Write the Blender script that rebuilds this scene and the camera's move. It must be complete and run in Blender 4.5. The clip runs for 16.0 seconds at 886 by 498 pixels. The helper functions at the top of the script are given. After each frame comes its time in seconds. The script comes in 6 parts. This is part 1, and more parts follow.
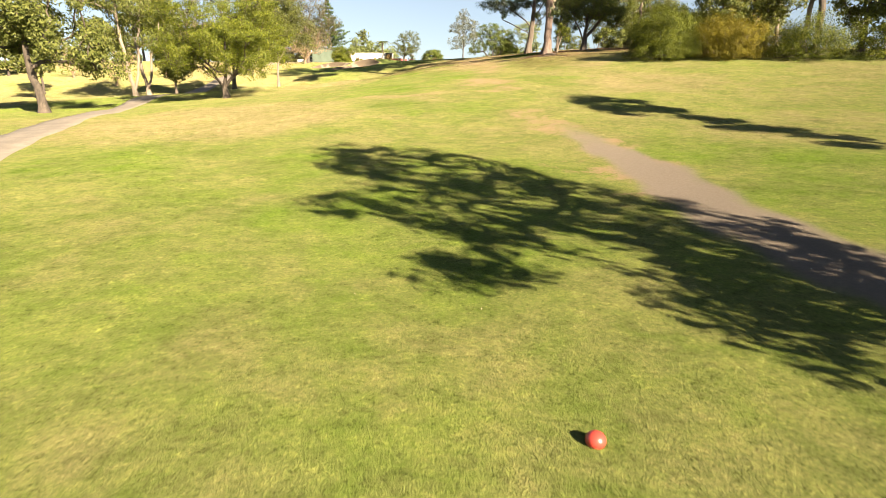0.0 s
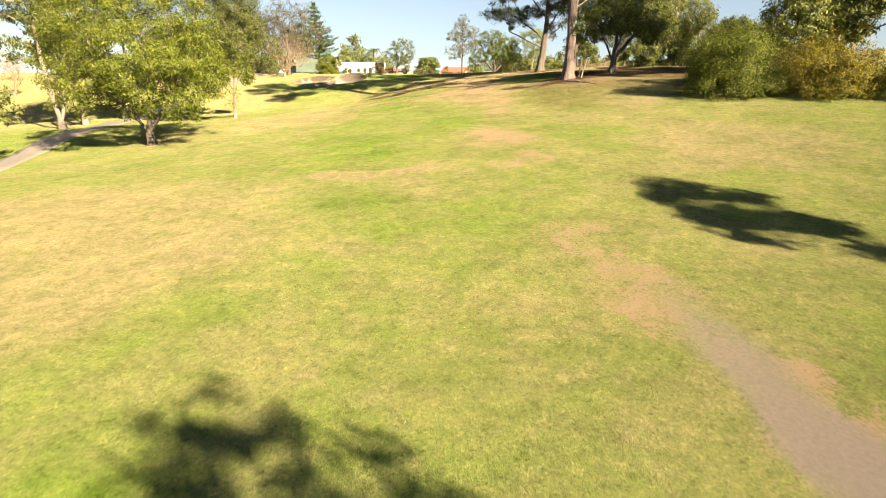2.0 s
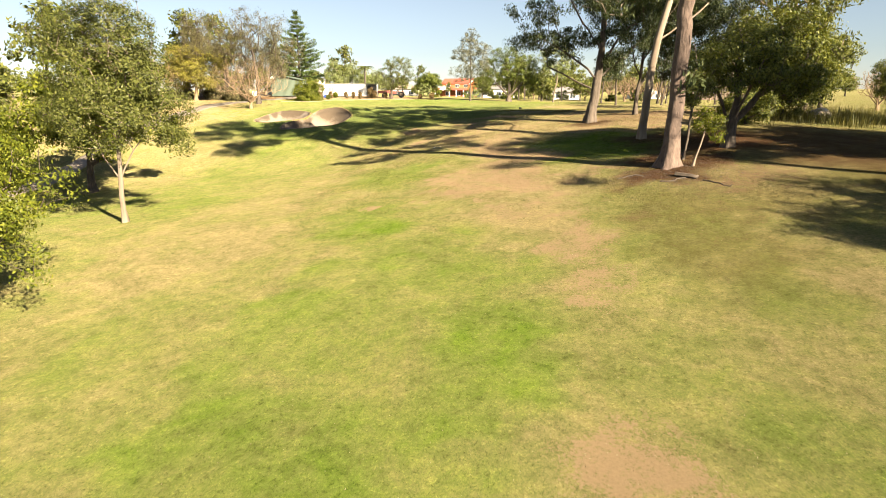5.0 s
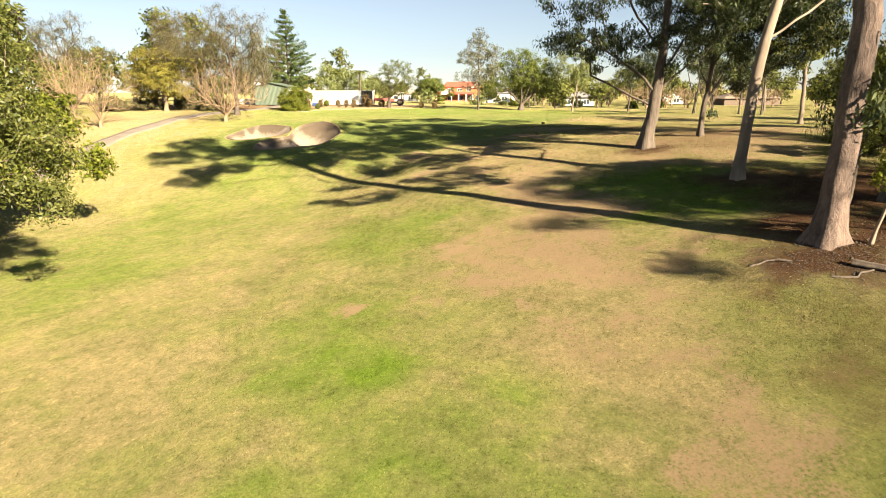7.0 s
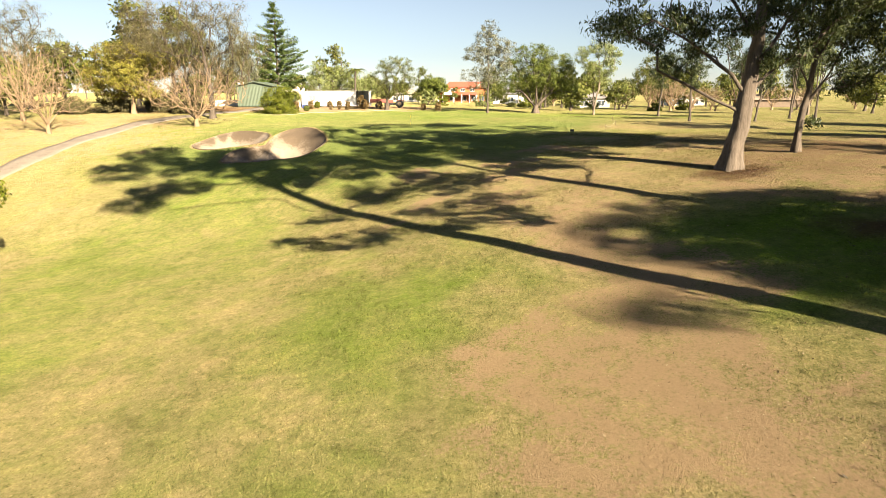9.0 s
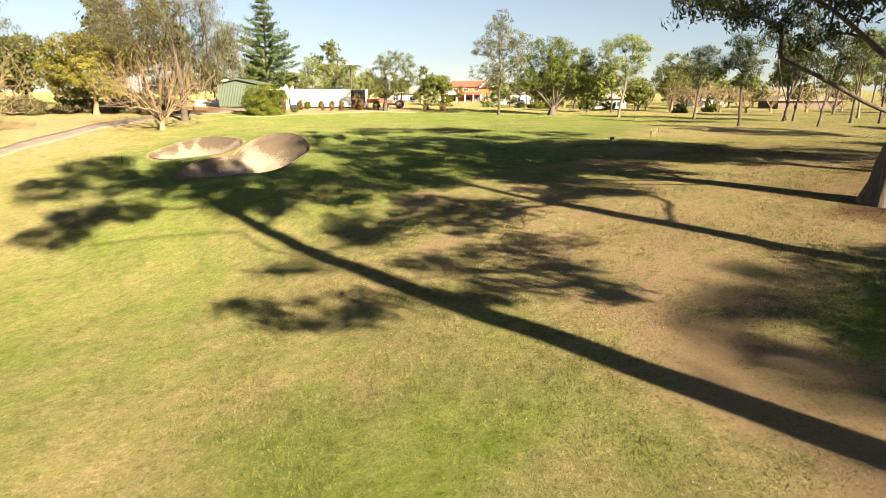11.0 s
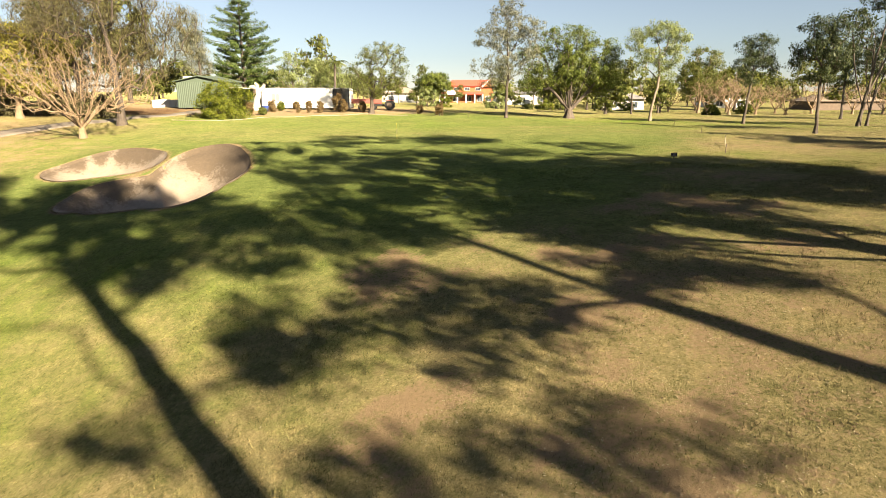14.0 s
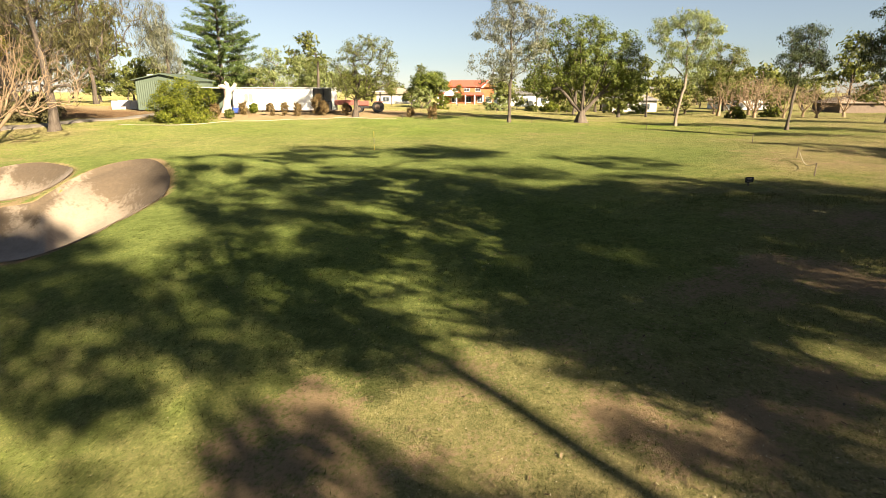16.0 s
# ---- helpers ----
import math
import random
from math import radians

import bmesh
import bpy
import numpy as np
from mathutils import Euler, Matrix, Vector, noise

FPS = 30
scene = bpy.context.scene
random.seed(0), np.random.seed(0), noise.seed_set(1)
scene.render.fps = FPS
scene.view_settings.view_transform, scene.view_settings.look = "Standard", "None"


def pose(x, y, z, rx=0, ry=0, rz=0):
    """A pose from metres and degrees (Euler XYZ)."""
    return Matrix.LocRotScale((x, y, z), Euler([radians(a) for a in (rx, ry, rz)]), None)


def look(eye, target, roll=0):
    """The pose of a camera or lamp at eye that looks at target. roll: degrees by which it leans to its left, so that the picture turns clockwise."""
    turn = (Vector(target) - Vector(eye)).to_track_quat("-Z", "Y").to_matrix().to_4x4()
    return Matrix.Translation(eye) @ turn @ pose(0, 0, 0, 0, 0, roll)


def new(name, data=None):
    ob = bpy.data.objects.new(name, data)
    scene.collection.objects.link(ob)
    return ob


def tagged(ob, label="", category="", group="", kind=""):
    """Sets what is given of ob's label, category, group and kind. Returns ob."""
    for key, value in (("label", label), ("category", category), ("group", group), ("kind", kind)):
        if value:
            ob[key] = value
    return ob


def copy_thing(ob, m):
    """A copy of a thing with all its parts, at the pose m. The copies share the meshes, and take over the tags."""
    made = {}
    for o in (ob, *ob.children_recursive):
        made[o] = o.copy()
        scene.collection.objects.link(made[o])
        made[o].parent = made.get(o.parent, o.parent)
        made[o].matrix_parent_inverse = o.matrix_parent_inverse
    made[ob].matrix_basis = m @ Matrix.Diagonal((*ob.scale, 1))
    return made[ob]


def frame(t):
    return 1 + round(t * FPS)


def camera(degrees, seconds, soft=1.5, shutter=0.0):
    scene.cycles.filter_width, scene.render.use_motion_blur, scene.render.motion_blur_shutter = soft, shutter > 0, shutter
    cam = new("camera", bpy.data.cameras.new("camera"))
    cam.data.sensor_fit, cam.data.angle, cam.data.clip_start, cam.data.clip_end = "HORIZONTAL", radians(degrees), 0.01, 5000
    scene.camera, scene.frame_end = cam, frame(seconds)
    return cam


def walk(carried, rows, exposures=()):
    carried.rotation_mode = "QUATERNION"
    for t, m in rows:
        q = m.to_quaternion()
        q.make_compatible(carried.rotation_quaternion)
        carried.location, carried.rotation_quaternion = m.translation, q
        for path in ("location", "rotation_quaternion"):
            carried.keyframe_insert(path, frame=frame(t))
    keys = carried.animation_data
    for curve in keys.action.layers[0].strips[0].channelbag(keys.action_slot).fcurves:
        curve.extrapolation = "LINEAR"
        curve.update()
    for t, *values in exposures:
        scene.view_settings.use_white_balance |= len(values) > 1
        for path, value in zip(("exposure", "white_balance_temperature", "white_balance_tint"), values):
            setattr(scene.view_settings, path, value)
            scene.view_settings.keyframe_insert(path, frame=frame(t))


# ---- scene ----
cam = camera(75.0, 16.0, soft=0.6, shutter=0.12)
METRES, EYE, TILT, LEAN, TURN = 60.0, 1.8, -15.3, 0.0, 0.0
ROWS = [
    (0.0, 0.0000, 0.0000, 0.0000, -0.00, 0.00, -0.00),
    (0.5, 0.0007, 0.0473, 0.0229, -0.07, -0.04, 0.00),
    (1.0, 0.0012, 0.0962, 0.0496, -0.13, -0.11, 0.05),
    (1.5, 0.0016, 0.1473, 0.0772, -0.18, -0.13, 0.11),
    (2.0, 0.0027, 0.2011, 0.1050, -0.20, -0.11, 0.10),
    (2.5, 0.0023, 0.2556, 0.1349, -0.24, -0.13, 0.09),
    (3.0, 0.0006, 0.3106, 0.1647, -0.27, -0.15, 0.14),
    (3.5, -0.0022, 0.3667, 0.1933, -0.30, -0.15, 0.13),
    (4.0, -0.0051, 0.4223, 0.2220, -0.32, -0.17, 0.11),
    (6.5, -0.0203, 0.6606, 0.3258, -0.36, -0.07, 0.43),
    (7.0, -0.0220, 0.7050, 0.3380, -0.34, -0.04, 0.41),
    (7.5, -0.0241, 0.7465, 0.3498, -0.35, -0.03, 0.40),
    (8.0, -0.0259, 0.7861, 0.3609, -0.33, -0.02, 0.35),
    (8.5, -0.0280, 0.8239, 0.3713, -0.32, -0.03, 0.34),
    (9.0, -0.0299, 0.8614, 0.3809, -0.32, -0.01, 0.32),
    (11.5, -0.0385, 1.0326, 0.4256, -0.30, -0.02, 0.14),
    (12.0, -0.0385, 1.0627, 0.4335, -0.30, -0.02, 0.15),
    (12.5, -0.0372, 1.0914, 0.4411, -0.28, -0.01, 0.14),
    (13.0, -0.0350, 1.1195, 0.4481, -0.25, -0.00, 0.10),
    (13.5, -0.0326, 1.1477, 0.4549, -0.24, -0.01, 0.11),
    (14.0, -0.0295, 1.1764, 0.4624, -0.20, 0.01, 0.12),
    (14.5, -0.0260, 1.2053, 0.4706, -0.19, 0.02, 0.12),
    (15.0, -0.0226, 1.2350, 0.4792, -0.19, 0.03, 0.07),
    (15.5, -0.0197, 1.2659, 0.4874, -0.15, 0.05, 0.07),
    (16.0, -0.0192, 1.2962, 0.4942, -0.16, 0.09, 0.03),
]
EXPOSURES = [(0.0, 2.33), (1.2, 2.38), (3.0, 2.33), (4.6, 2.27), (9.0, 2.25), (12.0, 2.19), (16.0, 2.08)]
SUN, SKY = 5.3, 0.0186
walk(cam, [(t, pose(0, 0, EYE, TILT, LEAN, TURN) @ pose(METRES * x, METRES * y, METRES * z, 90 + pitch, roll, yaw)) for t, x, y, z, yaw, pitch, roll in ROWS], EXPOSURES)

# ---- world, sun and sky ----
SUN_WAY = Vector((0.587, -0.675, 0.446)).normalized()      # from the ground towards the sun
world = bpy.data.worlds.new("sky")
scene.world = world
world.use_nodes = True
wn = world.node_tree.nodes
sky = wn.new("ShaderNodeTexSky")
sky.sky_type = "NISHITA"
sky.sun_disc = False
sky.sun_elevation = radians(26.5)
sky.sun_rotation = math.atan2(SUN_WAY.x, SUN_WAY.y)
sky.air_density, sky.dust_density, sky.ozone_density = 1.0, 0.0, 4.0
haze = wn.new("ShaderNodeHueSaturation")          # thin winter haze pales the blue
haze.inputs["Saturation"].default_value, haze.inputs["Value"].default_value = 0.62, 1.42
wn["Background"].inputs["Strength"].default_value = SKY
world.node_tree.links.new(sky.outputs["Color"], haze.inputs["Color"])
world.node_tree.links.new(haze.outputs["Color"], wn["Background"].inputs["Color"])
sun = new("sun", bpy.data.lights.new("sun", "SUN"))
sun.data.energy, sun.data.angle, sun.data.color = SUN, radians(0.53), (1.0, 0.84, 0.60)
sun.matrix_world = look(SUN_WAY * 200, (0, 0, 0))


# ---- materials ----
def material(name, rough=0.8):
    m = bpy.data.materials.new(name)
    m.use_nodes = True
    b = m.node_tree.nodes["Principled BSDF"]
    b.inputs["Roughness"].default_value = rough
    return m, m.node_tree.nodes, m.node_tree.links, b


def noise_node(n, l, scale, detail=4.0, rough=0.6, coords=None, distort=0.0):
    t = n.new("ShaderNodeTexNoise")
    t.inputs["Scale"].default_value, t.inputs["Detail"].default_value = scale, detail
    t.inputs["Roughness"].default_value, t.inputs["Distortion"].default_value = rough, distort
    if coords is not None:
        l.new(coords, t.inputs["Vector"])
    return t.outputs["Fac"]


def ramp(n, l, fac, stops):
    r = n.new("ShaderNodeValToRGB")
    e = r.color_ramp.elements
    while len(e) < len(stops):
        e.new(0.5)
    for k, (p, c) in zip(e, stops):
        k.position, k.color = p, (*c, 1)
    l.new(fac, r.inputs["Fac"])
    return r.outputs["Color"]


def mix(n, l, fac, a, b, kind="MIX"):
    x = n.new("ShaderNodeMix")
    x.data_type, x.blend_type = "RGBA", kind
    for value, socket in ((fac, x.inputs["Factor"]), (a, x.inputs["A"]), (b, x.inputs["B"])):
        if isinstance(value, (int, float)):
            socket.default_value = value
        elif isinstance(value, tuple):
            socket.default_value = (*value, 1)
        else:
            l.new(value, socket)
    return x.outputs["Result"]


def calc(n, l, kind, a, b, clamp=False):
    x = n.new("ShaderNodeMath")
    x.operation, x.use_clamp = kind, clamp
    for value, socket in ((a, x.inputs[0]), (b, x.inputs[1])):
        if isinstance(value, (int, float)):
            socket.default_value = value
        else:
            l.new(value, socket)
    return x.outputs[0]


def bump(n, l, b, height, strength, distance):
    x = n.new("ShaderNodeBump")
    x.inputs["Strength"].default_value, x.inputs["Distance"].default_value = strength, distance
    l.new(height, x.inputs["Height"])
    l.new(x.outputs["Normal"], b.inputs["Normal"])


def plain(name, colour, rough=0.7, metal=0.0, grain=6.0, spread=0.18, relief=0.004):
    """A painted, moulded or earthen surface: one colour, mottled at two scales, with fine relief."""
    m, n, l, b = material(name, rough)
    at = n.new("ShaderNodeTexCoord").outputs["Object"]
    big, small = noise_node(n, l, grain * 0.15, 3, coords=at), noise_node(n, l, grain, 6, coords=at)
    both = calc(n, l, "ADD", calc(n, l, "MULTIPLY", big, 0.5), calc(n, l, "MULTIPLY", small, 0.5))
    lo, hi = tuple(c * (1 - spread) for c in colour), tuple(min(1, c * (1 + spread)) for c in colour)
    l.new(ramp(n, l, both, [(0.3, lo), (0.7, hi)]), b.inputs["Base Color"])
    b.inputs["Metallic"].default_value = metal
    bump(n, l, b, small, 0.4, relief)
    return m


def bark(name, light, dark, scale=5.0, stretch=0.25, relief=0.03, band=0.5):
    """Bark with upright streaks; light and dark patches where it sheds."""
    m, n, l, b = material(name, 0.9)
    tc = n.new("ShaderNodeTexCoord")
    mp = n.new("ShaderNodeMapping")
    mp.inputs["Scale"].default_value = (1, 1, stretch)
    l.new(tc.outputs["Object"], mp.inputs["Vector"])
    streak = noise_node(n, l, scale, 8, 0.7, mp.outputs["Vector"], 0.6)
    patch = noise_node(n, l, 0.9, 3, 0.5, mp.outputs["Vector"])
    fac = calc(n, l, "ADD", calc(n, l, "MULTIPLY", streak, 1 - band), calc(n, l, "MULTIPLY", patch, band))
    l.new(ramp(n, l, fac, [(0.36, dark), (0.5, tuple((a + c) / 2 for a, c in zip(light, dark))), (0.62, light)]), b.inputs["Base Color"])
    bump(n, l, b, streak, 0.8, relief)
    return m


def leafage(name, dark, mid, bright, glow=0.35, shine=0.45):
    """Leaves: every leaf its own shade, light passing through it."""
    m, n, l, b = material(name, shine)
    geo = n.new("ShaderNodeNewGeometry").outputs["Random Per Island"]
    at = n.new("ShaderNodeTexCoord").outputs["Object"]
    clump = noise_node(n, l, 0.8, 2, coords=at)
    fac = calc(n, l, "ADD", calc(n, l, "MULTIPLY", geo, 0.65), calc(n, l, "MULTIPLY", clump, 0.35))
    dark, mid, bright = (tuple(np.array(c) * (0.95, 1.04, 1.2)) for c in (dark, mid, bright))
    colour = ramp(n, l, fac, [(0.1, dark), (0.5, mid), (0.9, bright)])
    l.new(colour, b.inputs["Base Color"])
    b.inputs["Specular IOR Level"].default_value = 0.22
    tr = n.new("ShaderNodeBsdfTranslucent")
    l.new(mix(n, l, 1.0, colour, (1.25, 1.15, 0.6), "MULTIPLY"), tr.inputs["Color"])
    mx = n.new("ShaderNodeMixShader")
    mx.inputs["Fac"].default_value = glow
    l.new(b.outputs["BSDF"], mx.inputs[1])
    l.new(tr.outputs["BSDF"], mx.inputs[2])
    l.new(mx.outputs["Shader"], n["Material Output"].inputs["Surface"])
    return m


def ground_material(name, blades=False):
    m, n, l, b = material(name, 0.95)
    b.inputs["Specular IOR Level"].default_value = 0.04
    b.inputs["Diffuse Roughness"].default_value = 1.0         # matted blades throw light back towards the sun
    at = n.new("ShaderNodeTexCoord").outputs["Object"]

    def layer(name):
        a = n.new("ShaderNodeAttribute")
        a.attribute_name = name
        return a.outputs["Fac"]

    wide, mid = noise_node(n, l, 0.16, 5, 0.6, at, 0.8), noise_node(n, l, 0.9, 6, 0.65, at, 0.5)
    fine, blade = noise_node(n, l, 14, 6, 0.7, at), noise_node(n, l, 55, 3, 0.7, at)
    edge = calc(n, l, "MULTIPLY", calc(n, l, "SUBTRACT", calc(n, l, "ADD", mid, calc(n, l, "MULTIPLY", fine, 0.5)), 0.75), 1.1)
    # straw against green grass
    lush = calc(n, l, "ADD", layer("lush"), calc(n, l, "ADD", calc(n, l, "MULTIPLY", calc(n, l, "SUBTRACT", wide, 0.5), 1.25), edge), True)
    speck = calc(n, l, "ADD", calc(n, l, "MULTIPLY", calc(n, l, "SUBTRACT", calc(n, l, "ADD", calc(n, l, "MULTIPLY", fine, 0.6), calc(n, l, "MULTIPLY", blade, 0.4)), 0.5), 2.4), 0.5, True)
    green = mix(n, l, speck, GRASS_DARK, GRASS_LIGHT)
    straw = mix(n, l, speck, STRAW_DARK, STRAW_LIGHT)
    grass = mix(n, l, lush, straw, green)
    putt = mix(n, l, fine, PUTT_DARK, PUTT_LIGHT)
    grass = mix(n, l, calc(n, l, "ADD", layer("putt"), calc(n, l, "MULTIPLY", edge, 0.5), True), grass, putt)
    tone = calc(n, l, "ADD", calc(n, l, "MULTIPLY", noise_node(n, l, 2.6, 5, 0.7, at, 0.4), 0.6), calc(n, l, "MULTIPLY", noise_node(n, l, 0.45, 4, 0.6, at, 0.6), 0.4))
    grass = mix(n, l, 1.0, grass, ramp(n, l, tone, [(0.32, (0.60, 0.66, 0.54)), (0.5, (1.0, 1.0, 1.0)), (0.68, (1.36, 1.28, 1.28))]), "MULTIPLY")
    # tufts: small clumps that stand lighter or darker than the sward
    tuft, fleck = noise_node(n, l, 9, 3, 0.6, at, 1.2), noise_node(n, l, 32, 4, 0.75, at, 0.8)
    clump = calc(n, l, "ADD", calc(n, l, "MULTIPLY", tuft, 0.45), calc(n, l, "MULTIPLY", fleck, 0.55))
    grass = mix(n, l, 1.0, grass, ramp(n, l, clump, [(0.36, (0.42, 0.47, 0.34)), (0.46, (0.89, 0.91, 0.85)), (0.56, (1.08, 1.07, 1.06)), (0.66, (1.74, 1.62, 1.58))]), "MULTIPLY")
    # bare earth shows in broken patches
    crumb = calc(n, l, "ADD", calc(n, l, "MULTIPLY", edge, 2.4), calc(n, l, "MULTIPLY", calc(n, l, "SUBTRACT", fine, 0.5), 1.2))
    bare = calc(n, l, "MULTIPLY", calc(n, l, "SUBTRACT", calc(n, l, "ADD", layer("dirt"), crumb), 0.42), 2.2, True)
    bare = calc(n, l, "MULTIPLY", bare, calc(n, l, "MULTIPLY", layer("dirt"), 2.0, True), True)
    earth = mix(n, l, fine, EARTH_DARK, EARTH_LIGHT)
    colour = mix(n, l, calc(n, l, "MULTIPLY", bare, 0.9), grass, earth)
    gravel = mix(n, l, fine, GRAVEL_DARK, GRAVEL_LIGHT)
    hard = calc(n, l, "ADD", calc(n, l, "MULTIPLY", layer("gravel"), 1.5), calc(n, l, "MULTIPLY", crumb, 0.5), True)
    colour = mix(n, l, calc(n, l, "MULTIPLY", hard, layer("gravel"), True), colour, gravel)
    litter = mix(n, l, fine, (0.042, 0.022, 0.011), (0.120, 0.066, 0.036))
    some = calc(n, l, "MULTIPLY", calc(n, l, "ADD", layer("litter"), calc(n, l, "MULTIPLY", edge, 1.2), True), layer("litter"), True)
    colour = mix(n, l, some, colour, litter)
    if blades:
        each = n.new("ShaderNodeNewGeometry").outputs["Random Per Island"]
        colour = mix(n, l, 1.0, colour, ramp(n, l, each, [(0.0, (0.36, 0.38, 0.34)), (0.55, (0.80, 0.81, 0.80)), (1.0, (1.18, 1.14, 1.1))]), "MULTIPLY")
    l.new(colour, b.inputs["Base Color"])
    if not blades:
        bump(n, l, b, calc(n, l, "ADD", calc(n, l, "MULTIPLY", calc(n, l, "ADD", blade, fine), 0.5), clump), 1.0, 0.12)
    return m


GRASS_DARK, GRASS_LIGHT = (0.068, 0.120, 0.010), (0.156, 0.226, 0.027)
STRAW_DARK, STRAW_LIGHT = (0.174, 0.146, 0.067), (0.309, 0.260, 0.130)
PUTT_DARK, PUTT_LIGHT = (0.094, 0.126, 0.032), (0.188, 0.216, 0.070)
EARTH_DARK, EARTH_LIGHT = (0.190, 0.131, 0.076), (0.358, 0.252, 0.156)
GRAVEL_DARK, GRAVEL_LIGHT = (0.150, 0.122, 0.098), (0.275, 0.228, 0.184)

TURF, BLADES = ground_material("turf"), ground_material("grass_blades", True)


def sand_material():
    m, n, l, b = material("sand", 0.95)
    at = n.new("ShaderNodeTexCoord").outputs["Object"]
    big, small, grit = noise_node(n, l, 1.1, 5, 0.65, at, 0.6), noise_node(n, l, 7, 5, 0.7, at), noise_node(n, l, 60, 2, 0.5, at)
    sand = ramp(n, l, calc(n, l, "ADD", calc(n, l, "MULTIPLY", big, 0.5), calc(n, l, "ADD", calc(n, l, "MULTIPLY", small, 0.3), calc(n, l, "MULTIPLY", grit, 0.2))), [(0.33, (0.168, 0.130, 0.096)), (0.5, (0.238, 0.190, 0.144)), (0.66, (0.290, 0.238, 0.184))])
    s = n.new("ShaderNodeAttribute")
    s.attribute_name = "soil"
    dirty = calc(n, l, "MULTIPLY", calc(n, l, "SUBTRACT", calc(n, l, "ADD", s.outputs["Fac"], calc(n, l, "MULTIPLY", calc(n, l, "SUBTRACT", calc(n, l, "ADD", big, small), 1.0), 1.6)), 0.45), 2.0, True)
    l.new(mix(n, l, calc(n, l, "MULTIPLY", dirty, 0.9), sand, mix(n, l, small, (0.038, 0.026, 0.016), (0.125, 0.088, 0.052))), b.inputs["Base Color"])
    bump(n, l, b, calc(n, l, "ADD", small, calc(n, l, "MULTIPLY", grit, 0.3)), 0.5, 0.05)
    return m


SAND = sand_material()
CONCRETE = plain("path_concrete", (0.200, 0.166, 0.132), 0.9, grain=7, spread=0.3, relief=0.008)
BARK_GUM = bark("bark_gum", (0.172, 0.122, 0.098), (0.040, 0.027, 0.022), 6, 0.3, 0.11, 0.4)
BARK_PALE = bark("bark_pale", (0.255, 0.205, 0.155), (0.115, 0.085, 0.062), 3, 0.35, 0.012, 0.7)
BARK_GREY = bark("bark_grey", (0.130, 0.103, 0.080), (0.042, 0.030, 0.022), 7, 0.22, 0.09, 0.35)
BARK_DARK = bark("bark_dark", (0.116, 0.0892, 0.0665), (0.0289, 0.0219, 0.0173), 7, 0.3, 0.025, 0.35)
BARK_BARE = bark("bark_bare", (0.29, 0.20, 0.12), (0.145, 0.10, 0.058), 8, 0.4, 0.01, 0.4)
LEAF_BRIGHT = leafage("leaf_bright", (0.048, 0.062, 0.006), (0.124, 0.134, 0.012), (0.235, 0.226, 0.026))
LEAF_SHRUB = leafage("leaf_shrub", (0.013, 0.019, 0.0015), (0.064, 0.073, 0.004), (0.180, 0.174, 0.010), 0.2, 0.7)
LEAF_OLIVE = leafage("leaf_olive", (0.0504, 0.0612, 0.0115), (0.122, 0.126, 0.0252), (0.216, 0.202, 0.0504))
LEAF_GUM = leafage("leaf_gum", (0.020, 0.028, 0.010), (0.050, 0.061, 0.021), (0.110, 0.116, 0.044), 0.28)
LEAF_DARK = leafage("leaf_dark", (0.028, 0.036, 0.007), (0.094, 0.102, 0.018), (0.225, 0.212, 0.040), 0.3)
LEAF_AIRY = leafage("leaf_airy", (0.10, 0.12, 0.036), (0.21, 0.225, 0.07), (0.34, 0.34, 0.13))
LEAF_SHEOAK = leafage("leaf_sheoak", (0.050, 0.042, 0.016), (0.112, 0.092, 0.036), (0.205, 0.165, 0.070))
LEAF_FIG = leafage("leaf_fig", (0.045, 0.06, 0.009), (0.11, 0.13, 0.02), (0.225, 0.225, 0.045))
LEAF_GREY = leafage("leaf_grey", (0.0864, 0.0864, 0.0504), (0.173, 0.162, 0.0972), (0.274, 0.252, 0.158))
LEAF_YELLOW = leafage("leaf_yellow", (0.105, 0.094, 0.014), (0.215, 0.182, 0.028), (0.33, 0.27, 0.050))
LEAF_RUST = leafage("leaf_rust", (0.030, 0.025, 0.002), (0.124, 0.098, 0.005), (0.270, 0.192, 0.012), 0.2, 0.7)
LEAF_SLOPE = leafage("leaf_slope", (0.040, 0.048, 0.009), (0.098, 0.102, 0.020), (0.185, 0.172, 0.042))
LEAF_PINE = leafage("leaf_pine", (0.030, 0.048, 0.011), (0.076, 0.104, 0.021), (0.15, 0.175, 0.042), 0.25)


# ---- mesh helpers ----
def mesh_from(name, verts, loops, sizes, mat, smooth=False):
    """A mesh from arrays: corner list and corners per face."""
    me = bpy.data.meshes.new(name)
    verts, loops, sizes = np.asarray(verts, np.float32), np.asarray(loops, np.int32).ravel(), np.asarray(sizes, np.int32)
    me.vertices.add(len(verts))
    me.vertices.foreach_set("co", verts.ravel())
    me.loops.add(len(loops))
    me.loops.foreach_set("vertex_index", loops)
    me.polygons.add(len(sizes))
    me.polygons.foreach_set("loop_start", np.r_[0, np.cumsum(sizes)[:-1]].astype(np.int32))
    if smooth:
        me.polygons.foreach_set("use_smooth", np.ones(len(sizes), bool))
    me.materials.append(mat)
    me.update(calc_edges=True)
    return me


def quads(name, verts, faces, mat, smooth=False):
    faces = np.asarray(faces, np.int32).reshape(-1, 4)
    return mesh_from(name, verts, faces, np.full(len(faces), 4), mat, smooth)


